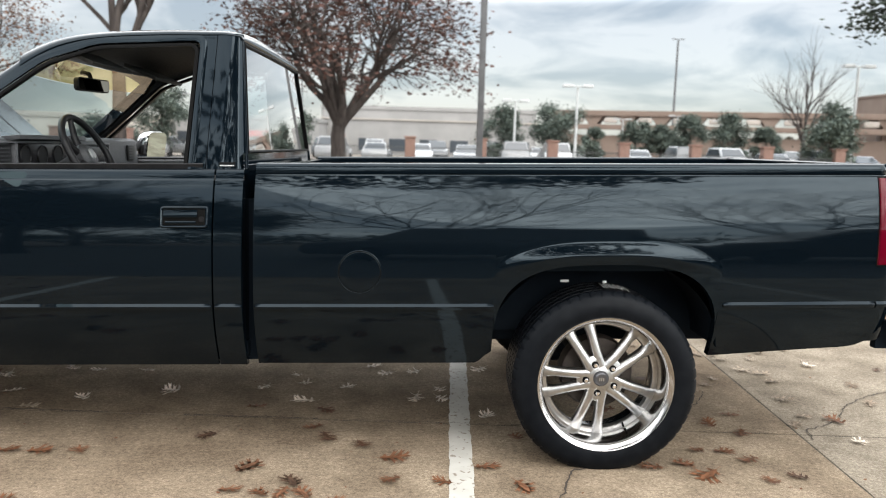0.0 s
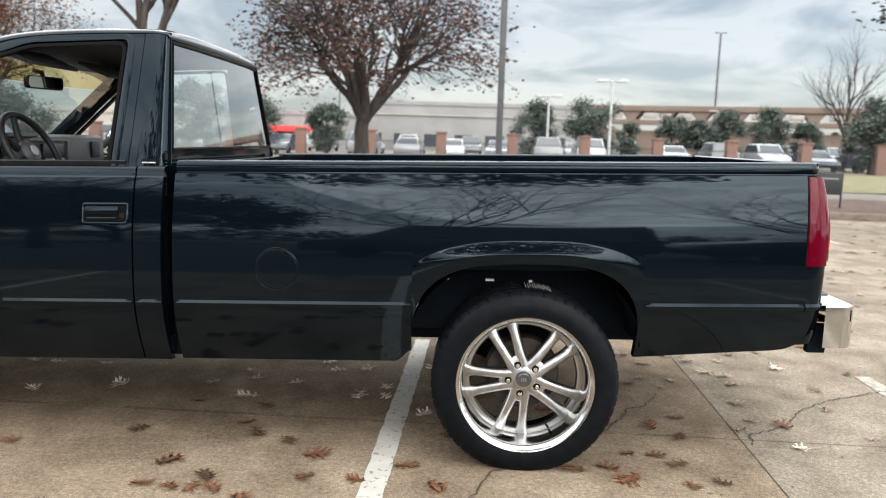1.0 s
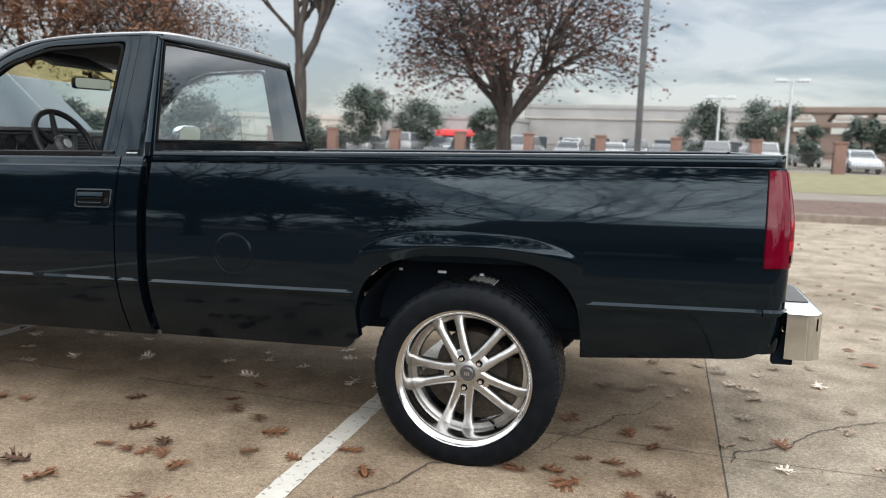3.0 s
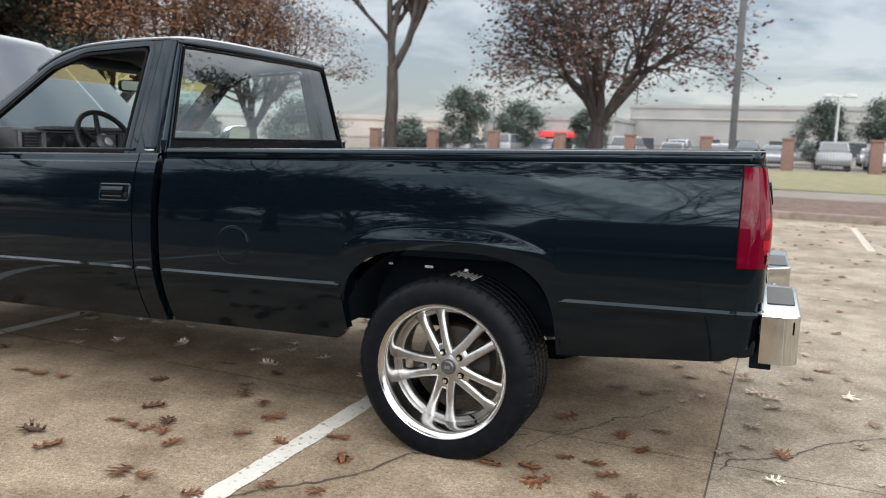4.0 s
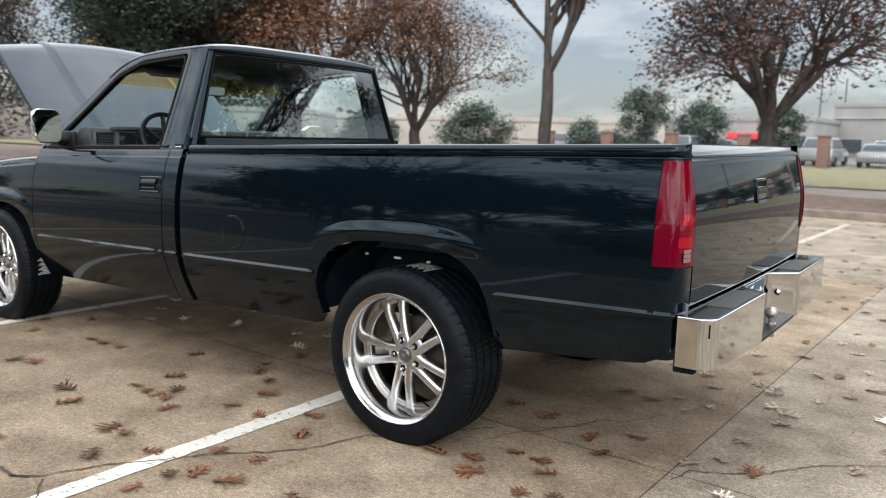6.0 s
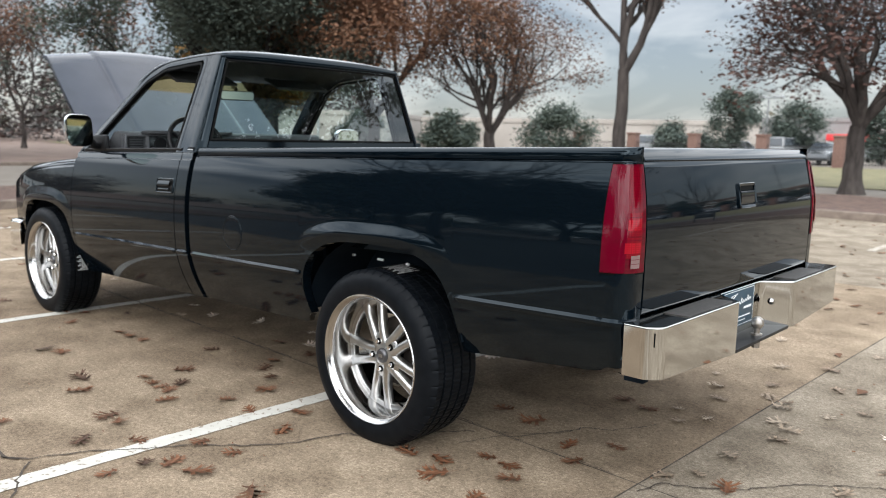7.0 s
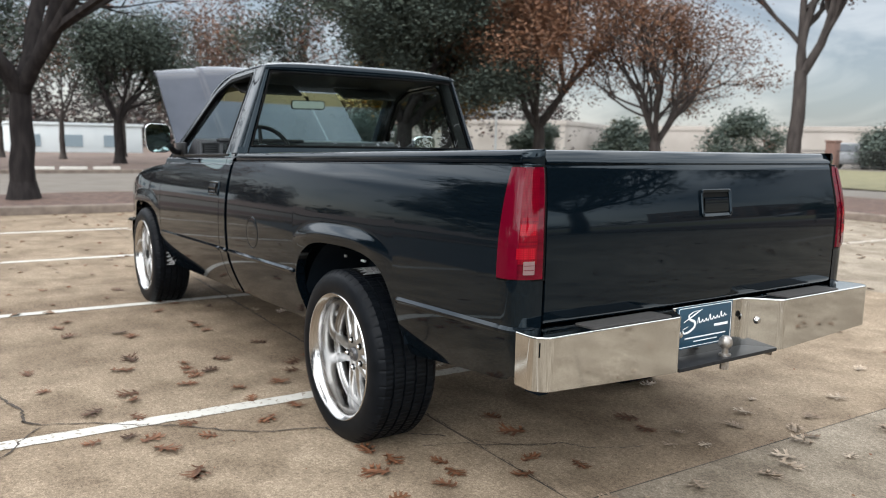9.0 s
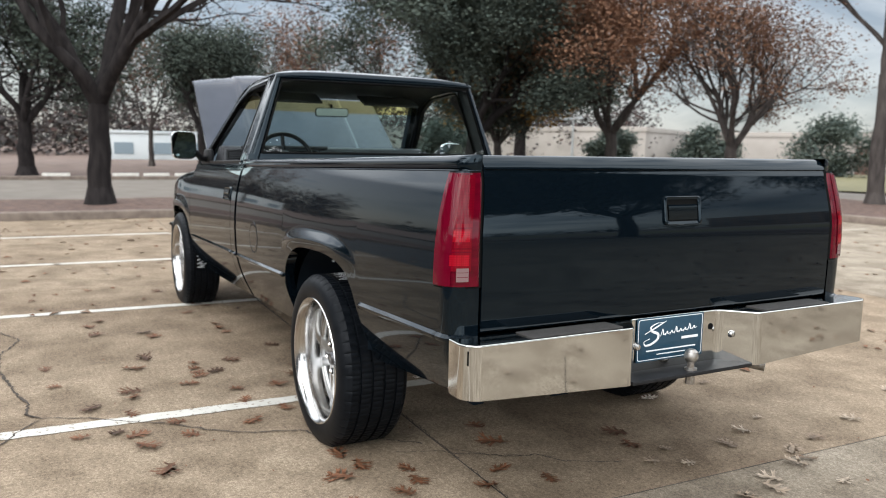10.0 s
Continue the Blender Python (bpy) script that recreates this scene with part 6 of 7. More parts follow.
tree("red_oak_tree", "tall slim tree with two stems and few brown leaves", (-8.73, 16.44, 0.05), 5, 10.5, 0.20, 3.2, 6, 0.75, (3, 4, 4, 3, 3, 2), 16000, 0.05, 0.16, BROWNLEAF, BARK, wander=0.09, limbs=1.15, reach=0.36, aims=((-0.06, -0.03), (0.52, 0.28), (-0.1, 0.55)))
tree("red_oak_tree", "spreading oak with rust-orange autumn leaves", (-14.37, 17.64, 0.05), 9, 8.6, 0.22, 1.5, 6, 0.90, (5, 4, 4, 3, 3, 2), 26000, 0.044, 0.22, RUSTLEAF, BARK, stems=6, limbs=0.9, reach=0.32)
tree("red_oak_tree", "oak with thick rust-brown autumn leaves", (-19.8, 17.3, 0.05), 31, 8.8, 0.25, 1.9, 5, 0.85, (5, 4, 3, 3, 3), 40000, 0.055, 0.26, RUSTLEAF, BARK, stems=5)
tree("red_oak_tree", "small oak with golden brown leaves", (-25.5, 15.9, 0.0), 33, 6.0, 0.20, 1.6, 4, 0.9, (5, 4, 4, 3), 7000, 0.10, 0.3, GOLDLEAF, BARK, stems=5)
tree("live_oak_tree", "broad dark evergreen live oak", (-22.6, 13.0, 0.0), 44, 9.5, 0.36, 2.0, 5, 1.05, (6, 4, 4, 3, 3), 150000, 0.060, 0.36, GREENLEAF, BARK_DARK, stems=6, droop=0.3)
tree("live_oak_tree", "broad dark evergreen live oak", (-31.5, 21.0, 0.0), 45, 10.5, 0.36, 2.2, 5, 1.05, (6, 4, 4, 3, 3), 60000, 0.10, 0.42, GREENLEAF, BARK_DARK, stems=6, droop=0.3)
tree("bare_tree", "large bare oak with sweeping limbs", (-13.32, -0.82, 0.08), 61, 9.8, 0.225, 2.1, 6, 0.95, (5, 4, 3, 3, 3, 2), 0, bark=BARK_DARK, stems=5, lean=(0.02, 0.01), limbs=1.35)
tree("live_oak_tree", "dark evergreen oak beyond the road", (-30.8, -2.1, 0.0), 71, 9.0, 0.30, 2.0, 5, 1.0, (5, 4, 4, 3, 3), 32000, 0.065, 0.40, GREENLEAF, BARK_DARK, stems=5)
tree("live_oak_tree", "dark evergreen oak beyond the road", (-36.5, 5.6, 0.0), 72, 7.2, 0.24, 2.0, 5, 0.70, (5, 4, 4, 3, 3), 40000, 0.065, 0.40, GREENLEAF, BARK_DARK, stems=5)
for k, (x, y, h) in enumerate(((-45, -6.0, 7.5), (-47, 1.5, 8.0), (-44, 4.2, 7.0), (-49, 8.4, 8.5), (-43.5, 11.5, 7.5), (-50, 15.5, 9.0), (-46, -11, 8.0), (-38, 14.5, 8.2))):
    tree("bare_tree", "slim bare tree with a few rusty leaves", (x, y, 0.0), 80 + k, h + 1.0, 0.15, 2.2, 5, 0.75, (4, 4, 4, 3, 2), 2600, 0.09, 0.3, BROWNLEAF, BARK, stems=4, group="row of bare trees")
tree("bare_tree", "bare vase-shaped tree beside the far lot", (25.4, 50.2, 0.0), 97, 8.6, 0.17, 2.4, 5, 0.46, (6, 4, 3, 3, 2), 0, bark=BARK, stems=6)
oak = tree("live_oak_tree", "evergreen oak with hanging leafy branches", (15.3, 11.8, 0.05), 51, 10.5, 0.33, 3.4, 5, 1.05, (6, 4, 3, 3, 3), 16000, 0.085, 0.30, GREENLEAF, BARK_DARK, stems=6, droop=0.4)
# unseen thick crown, added to keep the rear window's reflection dark
closed_crown(oak, 6.0, 5.0, -4.8, 4.2, 6.0, 420, 26000)
m = Mesh().tube([(0, 0, 3.7), (-1.4, 0.9, 4.9), (-3.2, 2.2, 5.5), (-4.6, 3.1, 5.2), (-5.4, 3.6, 4.6)], [0.11, 0.08, 0.05, 0.03, 0.015], 7)
part("branch", m, BARK_DARK, oak)
tips = [(Vector((-3.9 - 0.17 * k, 2.7 + 0.1 * k, 5.4 - 0.09 * k)), 0) for k in range(10)]
part("branch_leaves", leaf_cloud(tips, 1500, 0.07, 0.30, random.Random(52)), GREENLEAF, oak, smooth=False)
# south of the lot: trees that show in the paint, some of them added
south_oak = tree("oak_tree", "spreading bare oak behind the van, with an unseen high crown added", (-0.6, -14.6, 0.0), 111, 10.5, 0.20, 1.9, 6, 1.05, (6, 5, 4, 3, 3, 3), 0, bark=BARK_DARK, stems=9, limbs=0.48, wander=0.16, rise=(0.35, 1.3))
# unseen high crown, added to darken the cab pillars' reflections
closed_crown(south_oak, 7.0, 4.5, 0.5, 9.3, 4.0, 240, 6500)
tree("bare_tree", "bare oak beside the asphalt lane", (-7.2, -10.2, 0.0), 117, 10.0, 0.17, 2.4, 4, 0.9, (5, 4, 3, 3), 0, bark=BARK_DARK, stems=5)
# three unseen oaks, added to darken what the cab side reflects
tree("live_oak_tree", "unseen evergreen oak added at the south-west edge of the lot", (-17.0, -20.0, 0.0), 116, 9.5, 0.26, 2.0, 5, 1.0, (6, 4, 4, 3, 3), 38000, 0.18, 0.40, GREENLEAF, BARK_DARK, stems=6, droop=0.3)
for x, y, sd in ((-12.5, -24.0, 131), (-21.5, -23.0, 132)):
    tree("live_oak_tree", "unseen evergreen oak added in a row beyond the south stalls", (x, y, 0.0), sd, 11.0, 0.24, 2.0, 5, 1.0, (6, 4, 4, 3, 3), 24000, 0.17, 0.40, GREENLEAF, BARK_DARK, stems=6, droop=0.3, group="south row of oaks")
tree("bare_tree", "bare oak behind the parked off-roader", (8.4, -15.2, 0.0), 141, 10.5, 0.20, 1.9, 6, 1.05, (6, 4, 4, 3, 3, 3), 0, bark=BARK_DARK, stems=8, limbs=0.48, wander=0.16, rise=(0.35, 1.3))
tree("bare_tree", "bare oak at the south edge of the lot", (15.0, -17.0, 0.0), 113, 9.5, 0.22, 2.2, 5, 0.95, (5, 4, 3, 3, 2), 0, bark=BARK, stems=5)
tree("live_oak_tree", "evergreen oak at the east edge of the lot", (34.0, -6.5, 0.0), 114, 9.0, 0.3, 2.2, 5, 1.0, (5, 4, 4, 3, 3), 14000, 0.14, 0.4, GREENLEAF, BARK_DARK, stems=5)


def shrub(at, w, h, seed, mat=HEDGE, count=13000, name="evergreen_shrub", label="rounded evergreen tree in the far lot"):
    """A dense small evergreen: short trunk and a crown of leaf clumps with an uneven outline."""
    rr = random.Random(seed)
    root = thing(name, label, "tree", "far evergreens", at=Matrix.Translation(at))
    m = Mesh().tube([(0, 0, -0.05), (0.02, 0, h * 0.3), (0.0, 0.03, h * 0.6)], [0.14, 0.11, 0.06], 7, False)
    part("trunk", m, BARK, root)
    clumps = []
    for k in range(30):
        a, q, e = rr.uniform(0, 6.28), rr.random() ** 0.5, rr.uniform(-1, 1)
        s = math.sqrt(max(0.05, 1 - e * e))
        clumps.append((Vector((w / 2 * q * s * math.cos(a), w / 2 * q * s * math.sin(a), h * 0.56 + h * 0.40 * e)), 0))
    part("crown", leaf_cloud(clumps, count, 0.085, w * 0.09, rr), mat, root, smooth=False)
    return root


for k, (x, y, w, h) in enumerate(((4.9, 55.8, 3.6, 4.2), (9.1, 55.3, 4.0, 4.7), (13.0, 61, 1.8, 3.1), (16.5, 61, 2.5, 3.8), (18.7, 61, 2.2, 3.4), (21.1, 61, 3.2, 4.2), (24.3, 61, 3.4, 4.5), (27.5, 61, 2.2, 3.8), (24.1, 44, 3.2, 4.5), (-31.0, 34.2, 3.4, 2.6), (-25.5, 38.5, 4.6, 3.0), (-19.0, 50.0, 3.6, 4.8), (-15.9, 52.5, 4.0, 3.9), (-23.4, 50.5, 4.2, 2.3), (-10.9, 55, 2.8, 3.7), (-36, 31, 3.0, 2.6), (-42, 22, 4.0, 3.0))):
    shrub((x, y, 0.0), w, h, 200 + k)

# ---- lamps ----
def lot_light(at, h, spread=1.4, arm=True, mat=POLEM, r=0.09, group="far lot lights"):
    root = thing("lot_light", "tall grey parking-lot light with a flat twin head", "street lamp", group, at=Matrix.Translation(at))
    part("pole", Mesh().tube([(0, 0, 0), (0, 0, h)], [r, r * 0.7], 10), mat, root)
    if arm:
        part("arm", Mesh().tube([(-spread * 0.6, 0, h), (spread * 0.6, 0, h)], 0.05, 6), mat, root)
        for s in (-1, 1):
            part("lamp_head", Mesh().prism([(-spread * 0.55, -0.07), (spread * 0.55, -0.07), (spread * 0.45, 0.14), (-spread * 0.45, 0.14)], -0.25, 0.25, "y", 0.03).moved(lambda p: (p.x * 0.62 + s * spread * 0.58, p.y, p.z + h)), POLE_DARK if mat is POLE_DARK else mat, root)
    return root


lot_light((10.07, 53.6, 0), 5.92, 1.25, mat=POLE_PALE, r=0.125)
lot_light((5.55, 53.6, 0), 4.72, 1.1, mat=POLE_PALE, r=0.105)
lot_light((-18.0, 53.2, 0), 4.5, 1.1, r=0.1)
lot_light((28.0, 48.7, 0), 7.4, 1.2, r=0.12)
lot_light((33.0, 52.0, 0), 5.0, 0.8, r=0.1)
lot_light((58.8, 187.0, 0), 28.5, 1.6, mat=POLE_DARK, r=0.32)
lot_light((-44.0, 34.0, 0), 3.6, 1.0, r=0.1)
for x, y, h in ((38.0, 118.0, 7.0), (46.0, 121.0, 6.5), (28.0, 112.0, 6.0)):
    lot_light((x, y, 0), h, 1.5, r=0.16)
for x, y, h in ((-24.0, 140.0, 13.0), (-20.0, 138.0, 12.0)):
    lot_light((x, y, 0), h, 1.5, False, POLE_DARK, 0.16)
near = thing("lamp_post", "dark lamp post on a square painted concrete base", "street lamp", at=Matrix.Translation((0.50, 15.0, 0.05)))
part("pole", Mesh().prism([(-0.075, -0.075), (0.075, -0.075), (0.075, 0.075), (-0.075, 0.075)], 0.72, 8.5, "z", 0.012), POLE_DARK, near)
part("base_plate", Mesh().box(-0.17, 0.17, -0.17, 0.17, 0.70, 0.74, 0.008), POLE_DARK, near)
part("pole_collar", Mesh().prism([(-0.12, -0.12), (0.12, -0.12), (0.12, 0.12), (-0.12, 0.12)], 0.735, 0.86, "z", 0.03), POLE_DARK, near)
part("concrete_base", Mesh().prism([(-0.34, -0.34), (0.34, -0.34), (0.34, 0.34), (-0.34, 0.34)], -0.3, 0.70, "z", 0.03), BASEM, near, "square grey concrete base")

sign = thing("yard_sign", "small black board on two legs in the mulch strip", "sign", at=Matrix.Translation((7.85, 13.75, 0.08)) @ Matrix.Rotation(radians(-12), 4, "Z"))
part("board", Mesh().box(-0.32, 0.32, -0.012, 0.012, 0.30, 0.78, 0.004), FENCE, sign)
for x in (-0.30, 0.30):
    part("leg", Mesh().box(x - 0.02, x + 0.02, -0.014, 0.014, -0.05, 0.80, 0.004), FENCE, sign)
for x0, x1, z in ((-0.20, 0.22, 0.64), (-0.22, -0.10, 0.60)):
    part("text_bar", Mesh().box(x0, x1, -0.0145, -0.0125, z, z + 0.035), POLEM, sign)

# ---- brick posts with iron fence on the far side of the lawn ----
posts = []
for k in range(13):
    u, v = -29.0 + 4.31 * k, 43.4
    posts.append((u, v))
    x, y, _ = lot(u, v)
    ob = thing("fence_post", "red brick fence post with a stone cap", "fence post", "brick fence posts", at=Matrix.Translation((x, y, 0)))
    m = Mesh()
    part("shaft", Mesh().box(-0.30, 0.30, -0.30, 0.30, -0.05, 1.72, 0.015), BRICK, ob)
    for j in range(14):
        m.box(-0.304, 0.304, -0.304, 0.304, 0.10 + 0.12 * j, 0.108 + 0.12 * j)
    part("mortar_course", m, KERB, ob)
    part("cap", Mesh().prism([(-0.36, -0.36), (0.36, -0.36), (0.36, 0.36), (-0.36, 0.36)], 1.72, 1.84, "z", 0.03), BRICK, ob)
BAR_MESH = mesh_data("bar", Mesh().box(-0.009, 0.009, -0.009, 0.009, 0.0, 1.18), FENCE, False)
for (a, v), (b, _) in zip(posts, posts[1:]):
    x, y, _ = lot((a + b) / 2, v)
    f = thing("iron_fence", "low black iron fence between brick posts", "fence", "iron fence bays", at=Matrix.Translation((x, y, 0)) @ Matrix.Rotation(SKEW, 4, "Z"))
    for z in (0.25, 1.15):
        part("rail", Mesh().box(-1.85, 1.85, -0.02, 0.02, z, z + 0.04), FENCE, f)
    for q in range(25):
        ob = new("bar", BAR_MESH)
        ob.parent = f
        ob.matrix_local = Matrix.Translation((-1.83 + 0.1525 * q, 0, 0.1))


# ---- vehicles far off ----
def car(at, heading, mat, kind="saloon", scale=1.0, label="", group="cars in the far lot", category="car"):
    """Nose towards +x."""
    root = thing("parked_car", label or "parked car", category, group, at=Matrix.Translation(at) @ Matrix.Rotation(radians(heading), 4, "Z") @ Matrix.Scale(scale, 4))
    L, W = (4.6, 0.90) if kind == "saloon" else (4.8, 0.96) if kind == "suv" else (5.2, 0.98)
    deck, roof = (0.92, 1.44) if kind == "saloon" else (1.08, 1.74) if kind == "suv" else (1.12, 1.86)
    low = [(-L / 2, 0.38), (-L / 2 - 0.04, 0.62), (-L / 2 + 0.02, deck - 0.05), (-L / 2 + 0.10, deck), (L / 2 - 1.15, deck), (L / 2 - 0.12, deck - 0.20), (L / 2, deck - 0.38), (L / 2 + 0.03, 0.50), (L / 2 - 0.05, 0.28), (-L / 2 + 0.1, 0.28)]
    part("car_body", Mesh().prism(low, -W, W, "y", 0.07), mat, root, angle=50)
    if kind == "saloon":
        top = [(-L / 2 + 0.35, deck - 0.02), (-L / 2 + 1.05, roof), (L / 2 - 2.15, roof), (L / 2 - 1.1, deck - 0.02)]
    elif kind == "suv":
        top = [(-L / 2 + 0.10, deck - 0.02), (-L / 2 + 0.45, roof), (L / 2 - 2.0, roof), (L / 2 - 1.05, deck - 0.02)]
    else:
        top = [(-L / 2 + 0.04, deck - 0.02), (-L / 2 + 0.10, roof), (L / 2 - 1.6, roof), (L / 2 - 0.85, deck - 0.02)]
    cabin = Mesh().prism(top, -W + 0.10, W - 0.10, "y", 0.05)
    cabin.moved(lambda p: (p.x, p.y * (1 - 0.16 * max(0, (p.z - deck) / (roof - deck))), p.z))
    part("cabin", cabin, mat, root, angle=50)
    # side glass, windscreen and rear glass, proud of the cabin by a hair
    cx = sum(p[0] for p in top) / 4
    for s in (-1, 1):
        pts = []
        for px, pz in top:
            qx, qz = cx + (px - cx) * 0.86, deck + (pz - deck) * 0.80 + 0.05
            pts.append((qx, s * ((W - 0.10) * (1 - 0.16 * (qz - deck) / (roof - deck)) + 0.004), qz))
        part("side_glass", Mesh().poly(pts if s < 0 else pts[::-1]), WINDOW, root, smooth=False)
    for (a, b), off in (((top[1], top[0]), -0.006), ((top[2], top[3]), 0.006)):
        w1, w0 = (W - 0.2) * 0.84, (W - 0.16) * 0.98
        pa, pb = Vector((a[0], a[1])).lerp(Vector(b), 0.12), Vector((a[0], a[1])).lerp(Vector(b), 0.86)
        q = [(pa.x + off, -w1, pa.y + 0.004), (pa.x + off, w1, pa.y + 0.004), (pb.x + off, w0, pb.y + 0.004), (pb.x + off, -w0, pb.y + 0.004)]
        part("screen_glass", Mesh().poly(q if off > 0 else q[::-1]), WINDOW, root, smooth=False)
    for x in (-L / 2 + 0.85, L / 2 - 0.9):
        for s in (-1, 1):
            part("wheel", Mesh().lathe([(0.0, 0.0), (0.2, 0.0), (0.21, -0.015), (0.31, -0.02), (0.33, 0.02), (0.33, 0.16), (0.30, 0.19), (0.0, 0.19)], (0, 0, 0), 18).moved(lambda p: (p.x + x, s * (W - 0.19) + s * (0.19 - p.y), p.z + 0.33)), RUBBER, root)
    return root


rr = random.Random(77)
KINDS = ["saloon", "suv", "saloon", "suv"]
NAMES = ("white", "silver", "black", "grey", "blue", "red", "charcoal")
for k in range(19):
    u = -27.0 + 3.05 * k + rr.uniform(-0.25, 0.25)
    if k in (5, 12):
        continue
    x, y, _ = lot(u, 51.0 + rr.uniform(-0.4, 0.4))
    c_ = rr.choice([0, 0, 0, 1, 1, 2, 3, 4, 6, 6])
    kd = rr.choice(KINDS)
    car((x, y, 0.0), rr.choice([88, 268]), CARS[c_], kd, 1.0, f"{NAMES[c_]} parked {'hatchback off-roader' if kd == 'suv' else 'saloon car'} in the far lot")
for k in range(12):
    u = -16.0 + 4.6 * k + rr.uniform(-0.8, 0.8)
    x, y, _ = lot(u, 66.0)
    c_ = rr.choice([0, 0, 1, 1, 2, 3, 6])
    car((x, y, 0.0), rr.choice([88, 268]), CARS[c_], rr.choice(KINDS), 1.0, f"{NAMES[c_]} car in the second far row")
car((0.1, -8.9, 0.0), 180, CARS[6], "van", 1.0, "dark charcoal van parked on the asphalt lane", group="", category="van")
# unseen car, added to darken the rear bed side's reflection
car((5.6, -8.2, 0.0), 180, CARS[2], "suv", 1.06, "unseen black off-roader added beside the dark van", group="")

# ---- buildings ----
def building(name, label, x0, x1, y0, y1, h, mat, floors, bays, win=(1.6, 1.3), sill=1.0, turn=0.0, parapet=0.5, group=""):
    """Walls with windows set into the south face, floor bands, a parapet and a roof."""
    cx, cy = (x0 + x1) / 2, (y0 + y1) / 2
    root = thing(name, label, "building", group, at=Matrix.Translation((cx, cy, 0)) @ Matrix.Rotation(turn, 4, "Z"))
    w, d = (x1 - x0) / 2, (y1 - y0) / 2
    part("wall", Mesh().box(-w, w, -d, d, -0.05, h, 0.03), mat, root)
    part("parapet", Mesh().box(-w - 0.12, w + 0.12, -d - 0.12, d + 0.12, h, h + parapet, 0.04), mat, root)
    part("roof", Mesh().box(-w + 0.2, w - 0.2, -d + 0.2, d - 0.2, h + 0.1, h + parapet + 0.02), BASEM, root)
    if bays:
        step = 2 * w / bays
        for f in range(floors):
            z = sill + f * (h - sill) / max(floors, 1)
            for k in range(bays):
                x = -w + step * (k + 0.5)
                fr = part("window", Mesh().box(x - win[0] / 2 - 0.1, x + win[0] / 2 + 0.1, -d - 0.06, -d + 0.05, z - 0.1, z + win[1] + 0.1, 0.02), mat, root)
                part("pane", Mesh().box(x - win[0] / 2, x + win[0] / 2, -d - 0.075, -d - 0.05, z, z + win[1]), WINDOW, fr)
    return root


b = building("warehouse_building", "long pale grey flat-roofed building with dark dock doors", -13.4, 12.5, 91, 112, 5.4, STUCCO, 1, 7, (2.2, 1.5), 0.5, SKEW)
part("roof_band", Mesh().box(-13.1, 13.1, -10.72, -10.5, 4.2, 4.35), BEIGE, b)
e = building("entrance_building", "low grey entrance wing with a red canopy", -28.0, -13.2, 80, 96, 3.5, STUCCO, 1, 5, (1.6, 1.8), 0.3, SKEW)
part("canopy", Mesh().box(-0.3, 4.2, -10.2, -8.0, 1.70, 2.35, 0.05), CANOPY, e, "bright red flat canopy")
for x in (0.0, 3.9):
    part("canopy_post", Mesh().box(x - 0.3, x + 0.3, -9.9, -9.3, 0, 1.72, 0.02), PALE, e)
building("warehouse_building", "long beige flat-roofed building", -62, -27, 66, 80, 2.9, BEIGE, 1, 0, turn=radians(20))
building("warehouse_building", "long beige flat-roofed building", -90, -58, 42, 60, 3.2, BEIGE, 1, 0, turn=radians(32))
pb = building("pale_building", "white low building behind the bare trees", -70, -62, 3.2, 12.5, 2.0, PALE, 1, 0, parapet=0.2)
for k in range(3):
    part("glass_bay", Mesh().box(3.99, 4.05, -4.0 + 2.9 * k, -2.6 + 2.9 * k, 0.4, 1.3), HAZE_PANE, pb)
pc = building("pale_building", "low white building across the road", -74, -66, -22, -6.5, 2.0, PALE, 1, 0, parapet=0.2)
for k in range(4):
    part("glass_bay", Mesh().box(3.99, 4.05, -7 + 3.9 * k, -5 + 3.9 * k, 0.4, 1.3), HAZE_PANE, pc)

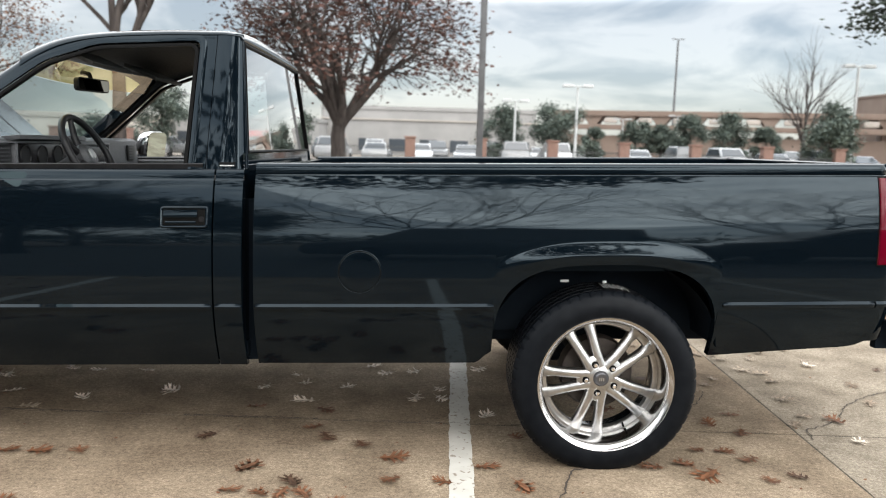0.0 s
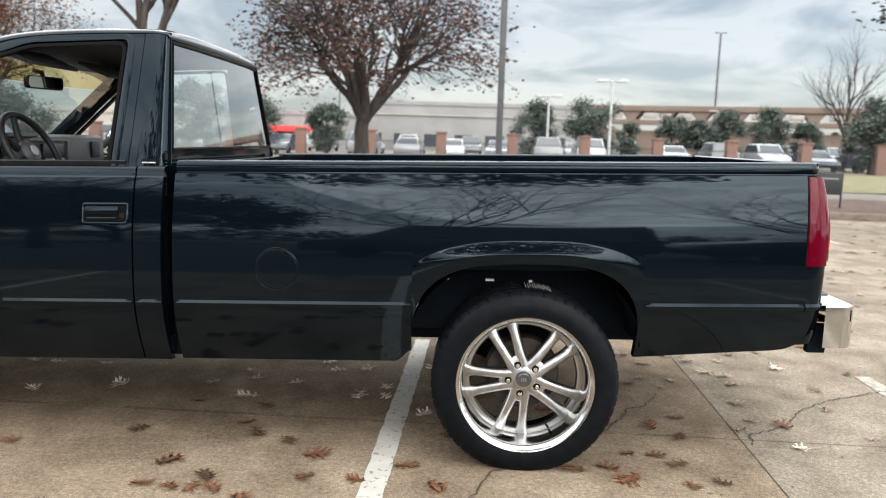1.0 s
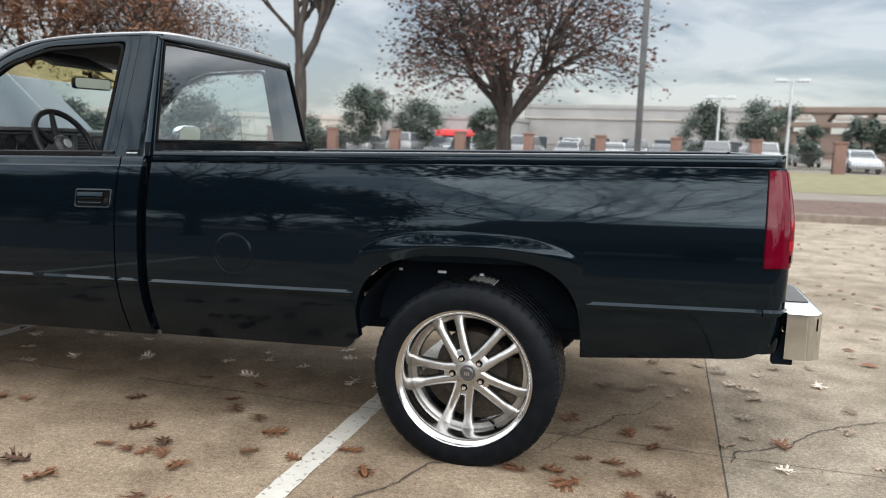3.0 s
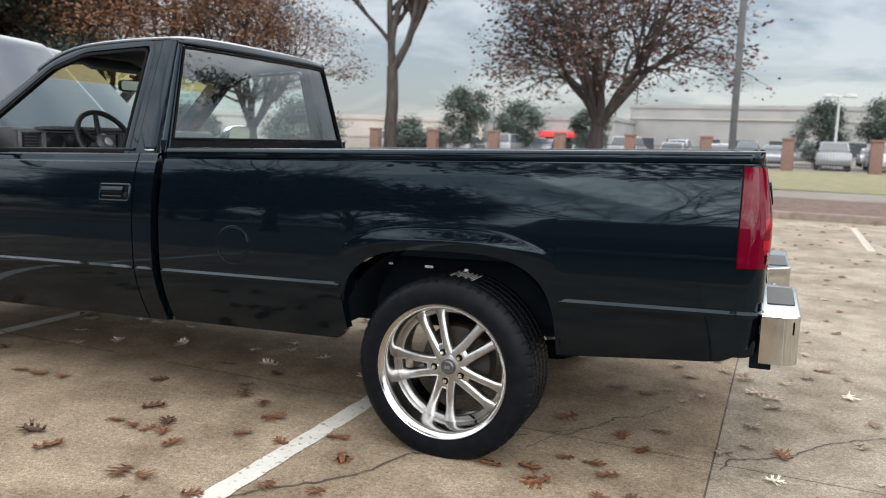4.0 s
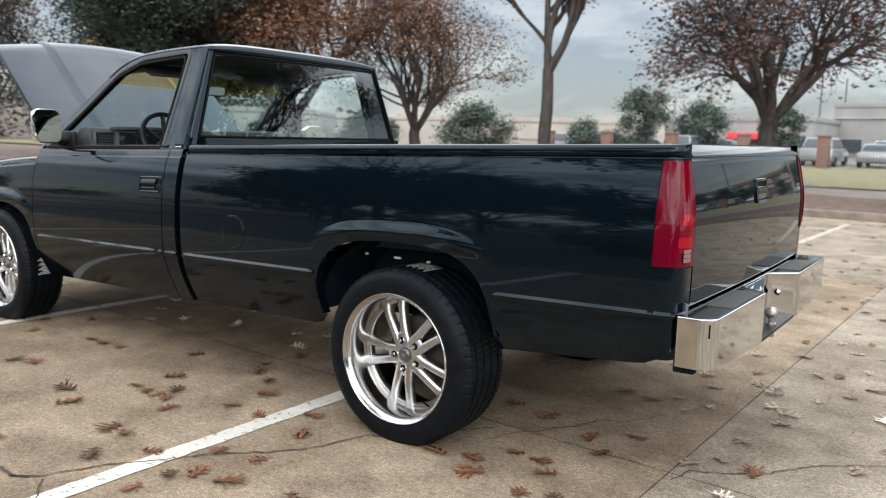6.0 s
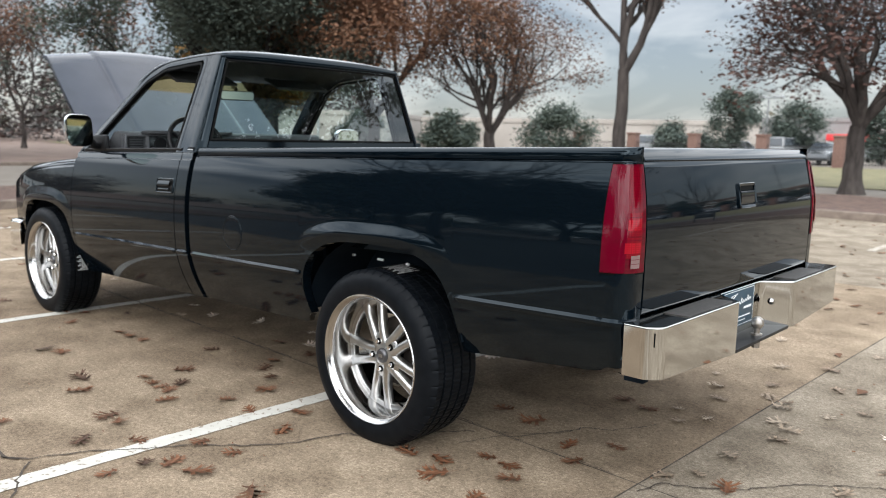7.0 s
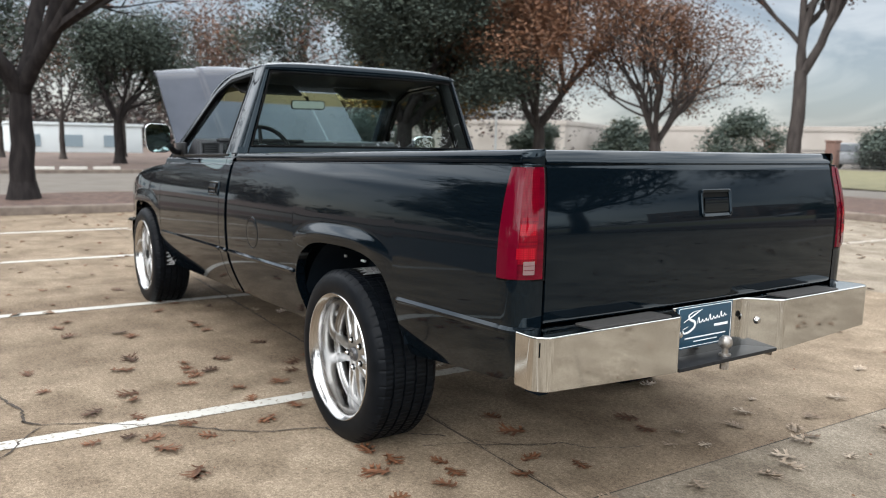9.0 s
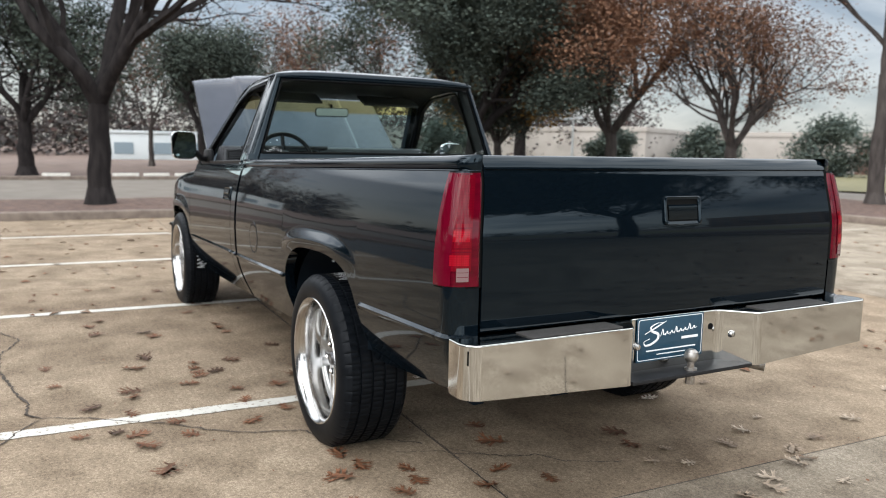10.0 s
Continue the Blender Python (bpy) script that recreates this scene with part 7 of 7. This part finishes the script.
# brick-coloured overpass with its openings, far off
bridge = thing("overpass", "long brown brick overpass with round-headed openings", "bridge", at=Matrix.Translation((52.0, 136.0, 0)) @ Matrix.Rotation(radians(-20), 4, "Z"))
part("deck", Mesh().box(-31, 50, -3, 3, 7.7, 8.7, 0.05), BRICKFAR, bridge)
part("lower_deck", Mesh().box(-31, 50, -4.5, -3.2, 5.2, 6.1, 0.05), BRICKFAR, bridge)
part("embankment", Mesh().box(-31, 50, -2.8, 3, -0.1, 4.2, 0.1), BRICKFAR, bridge)
for k in range(14):
    part("pier", Mesh().prism([(-0.9, 0.0), (0.9, 0.0), (0.9, 6.5), (1.9, 7.7), (-1.9, 7.7), (-0.9, 6.5)], -2.6, 2.6, "y", 0.1).moved(lambda p: (p.x - 29 + 6.1 * k, p.y, p.z)), BRICKFAR, bridge)
    part("pale_panel", Mesh().box(-26.8 + 6.1 * k, -24.4 + 6.1 * k, -3.4, -3.0, 6.4, 7.4, 0.3), BEIGE, bridge)
building("office_building", "tall brown brick building beyond the overpass", 78, 110, 118, 140, 12.0, BRICKFAR, 3, 8, (1.8, 1.8), 2.0)

# low woods that close the horizon all round
woods = Mesh()
rw_ = random.Random(500)
pts = []
for k in range(620):
    a = rw_.uniform(0, 2 * math.pi)
    d = rw_.uniform(150, 230)
    if 0.0 < a < 2.2 and d < 195:
        d += 45
    pts.append((Vector((d * math.cos(a), d * math.sin(a), rw_.uniform(0.5, 4.5))), 0))
tagged(part("distant_woods", leaf_cloud(pts, 16000, 0.9, 1.8, rw_), leafy("distant_foliage", [(0.05, 0.055, 0.042), (0.075, 0.075, 0.055), (0.085, 0.065, 0.05)]), None, smooth=False), "low grey-green woods along the horizon", "woods", kind="stuff")
south = []
for k in range(260):
    south.append((Vector((rw_.uniform(-60, 70), rw_.uniform(-60, -48), rw_.uniform(0.3, 3.4))), 0))
tagged(part("hedge_row", leaf_cloud(south, 14000, 0.35, 0.8, rw_), GREENLEAF, None, smooth=False), "dense dark hedge and trees along the south side", "hedge", kind="stuff")

# brown winter woods beyond the western road
brown = []
for k in range(900):
    a = math.pi + rw_.uniform(-0.75, 0.42)
    d = rw_.uniform(78, 120)
    brown.append((Vector((d * math.cos(a), d * math.sin(a), rw_.uniform(0.4, 10.0) * rw_.uniform(0.5, 1.0))), 0))
tagged(part("winter_woods", leaf_cloud(brown, 70000, 0.24, 1.0, rw_), leafy("winter_twigs", [(0.046, 0.041, 0.040), (0.066, 0.053, 0.050), (0.040, 0.043, 0.041), (0.085, 0.050, 0.042)]), None, smooth=False), "brown twiggy winter woods beyond the road", "woods", kind="stuff")
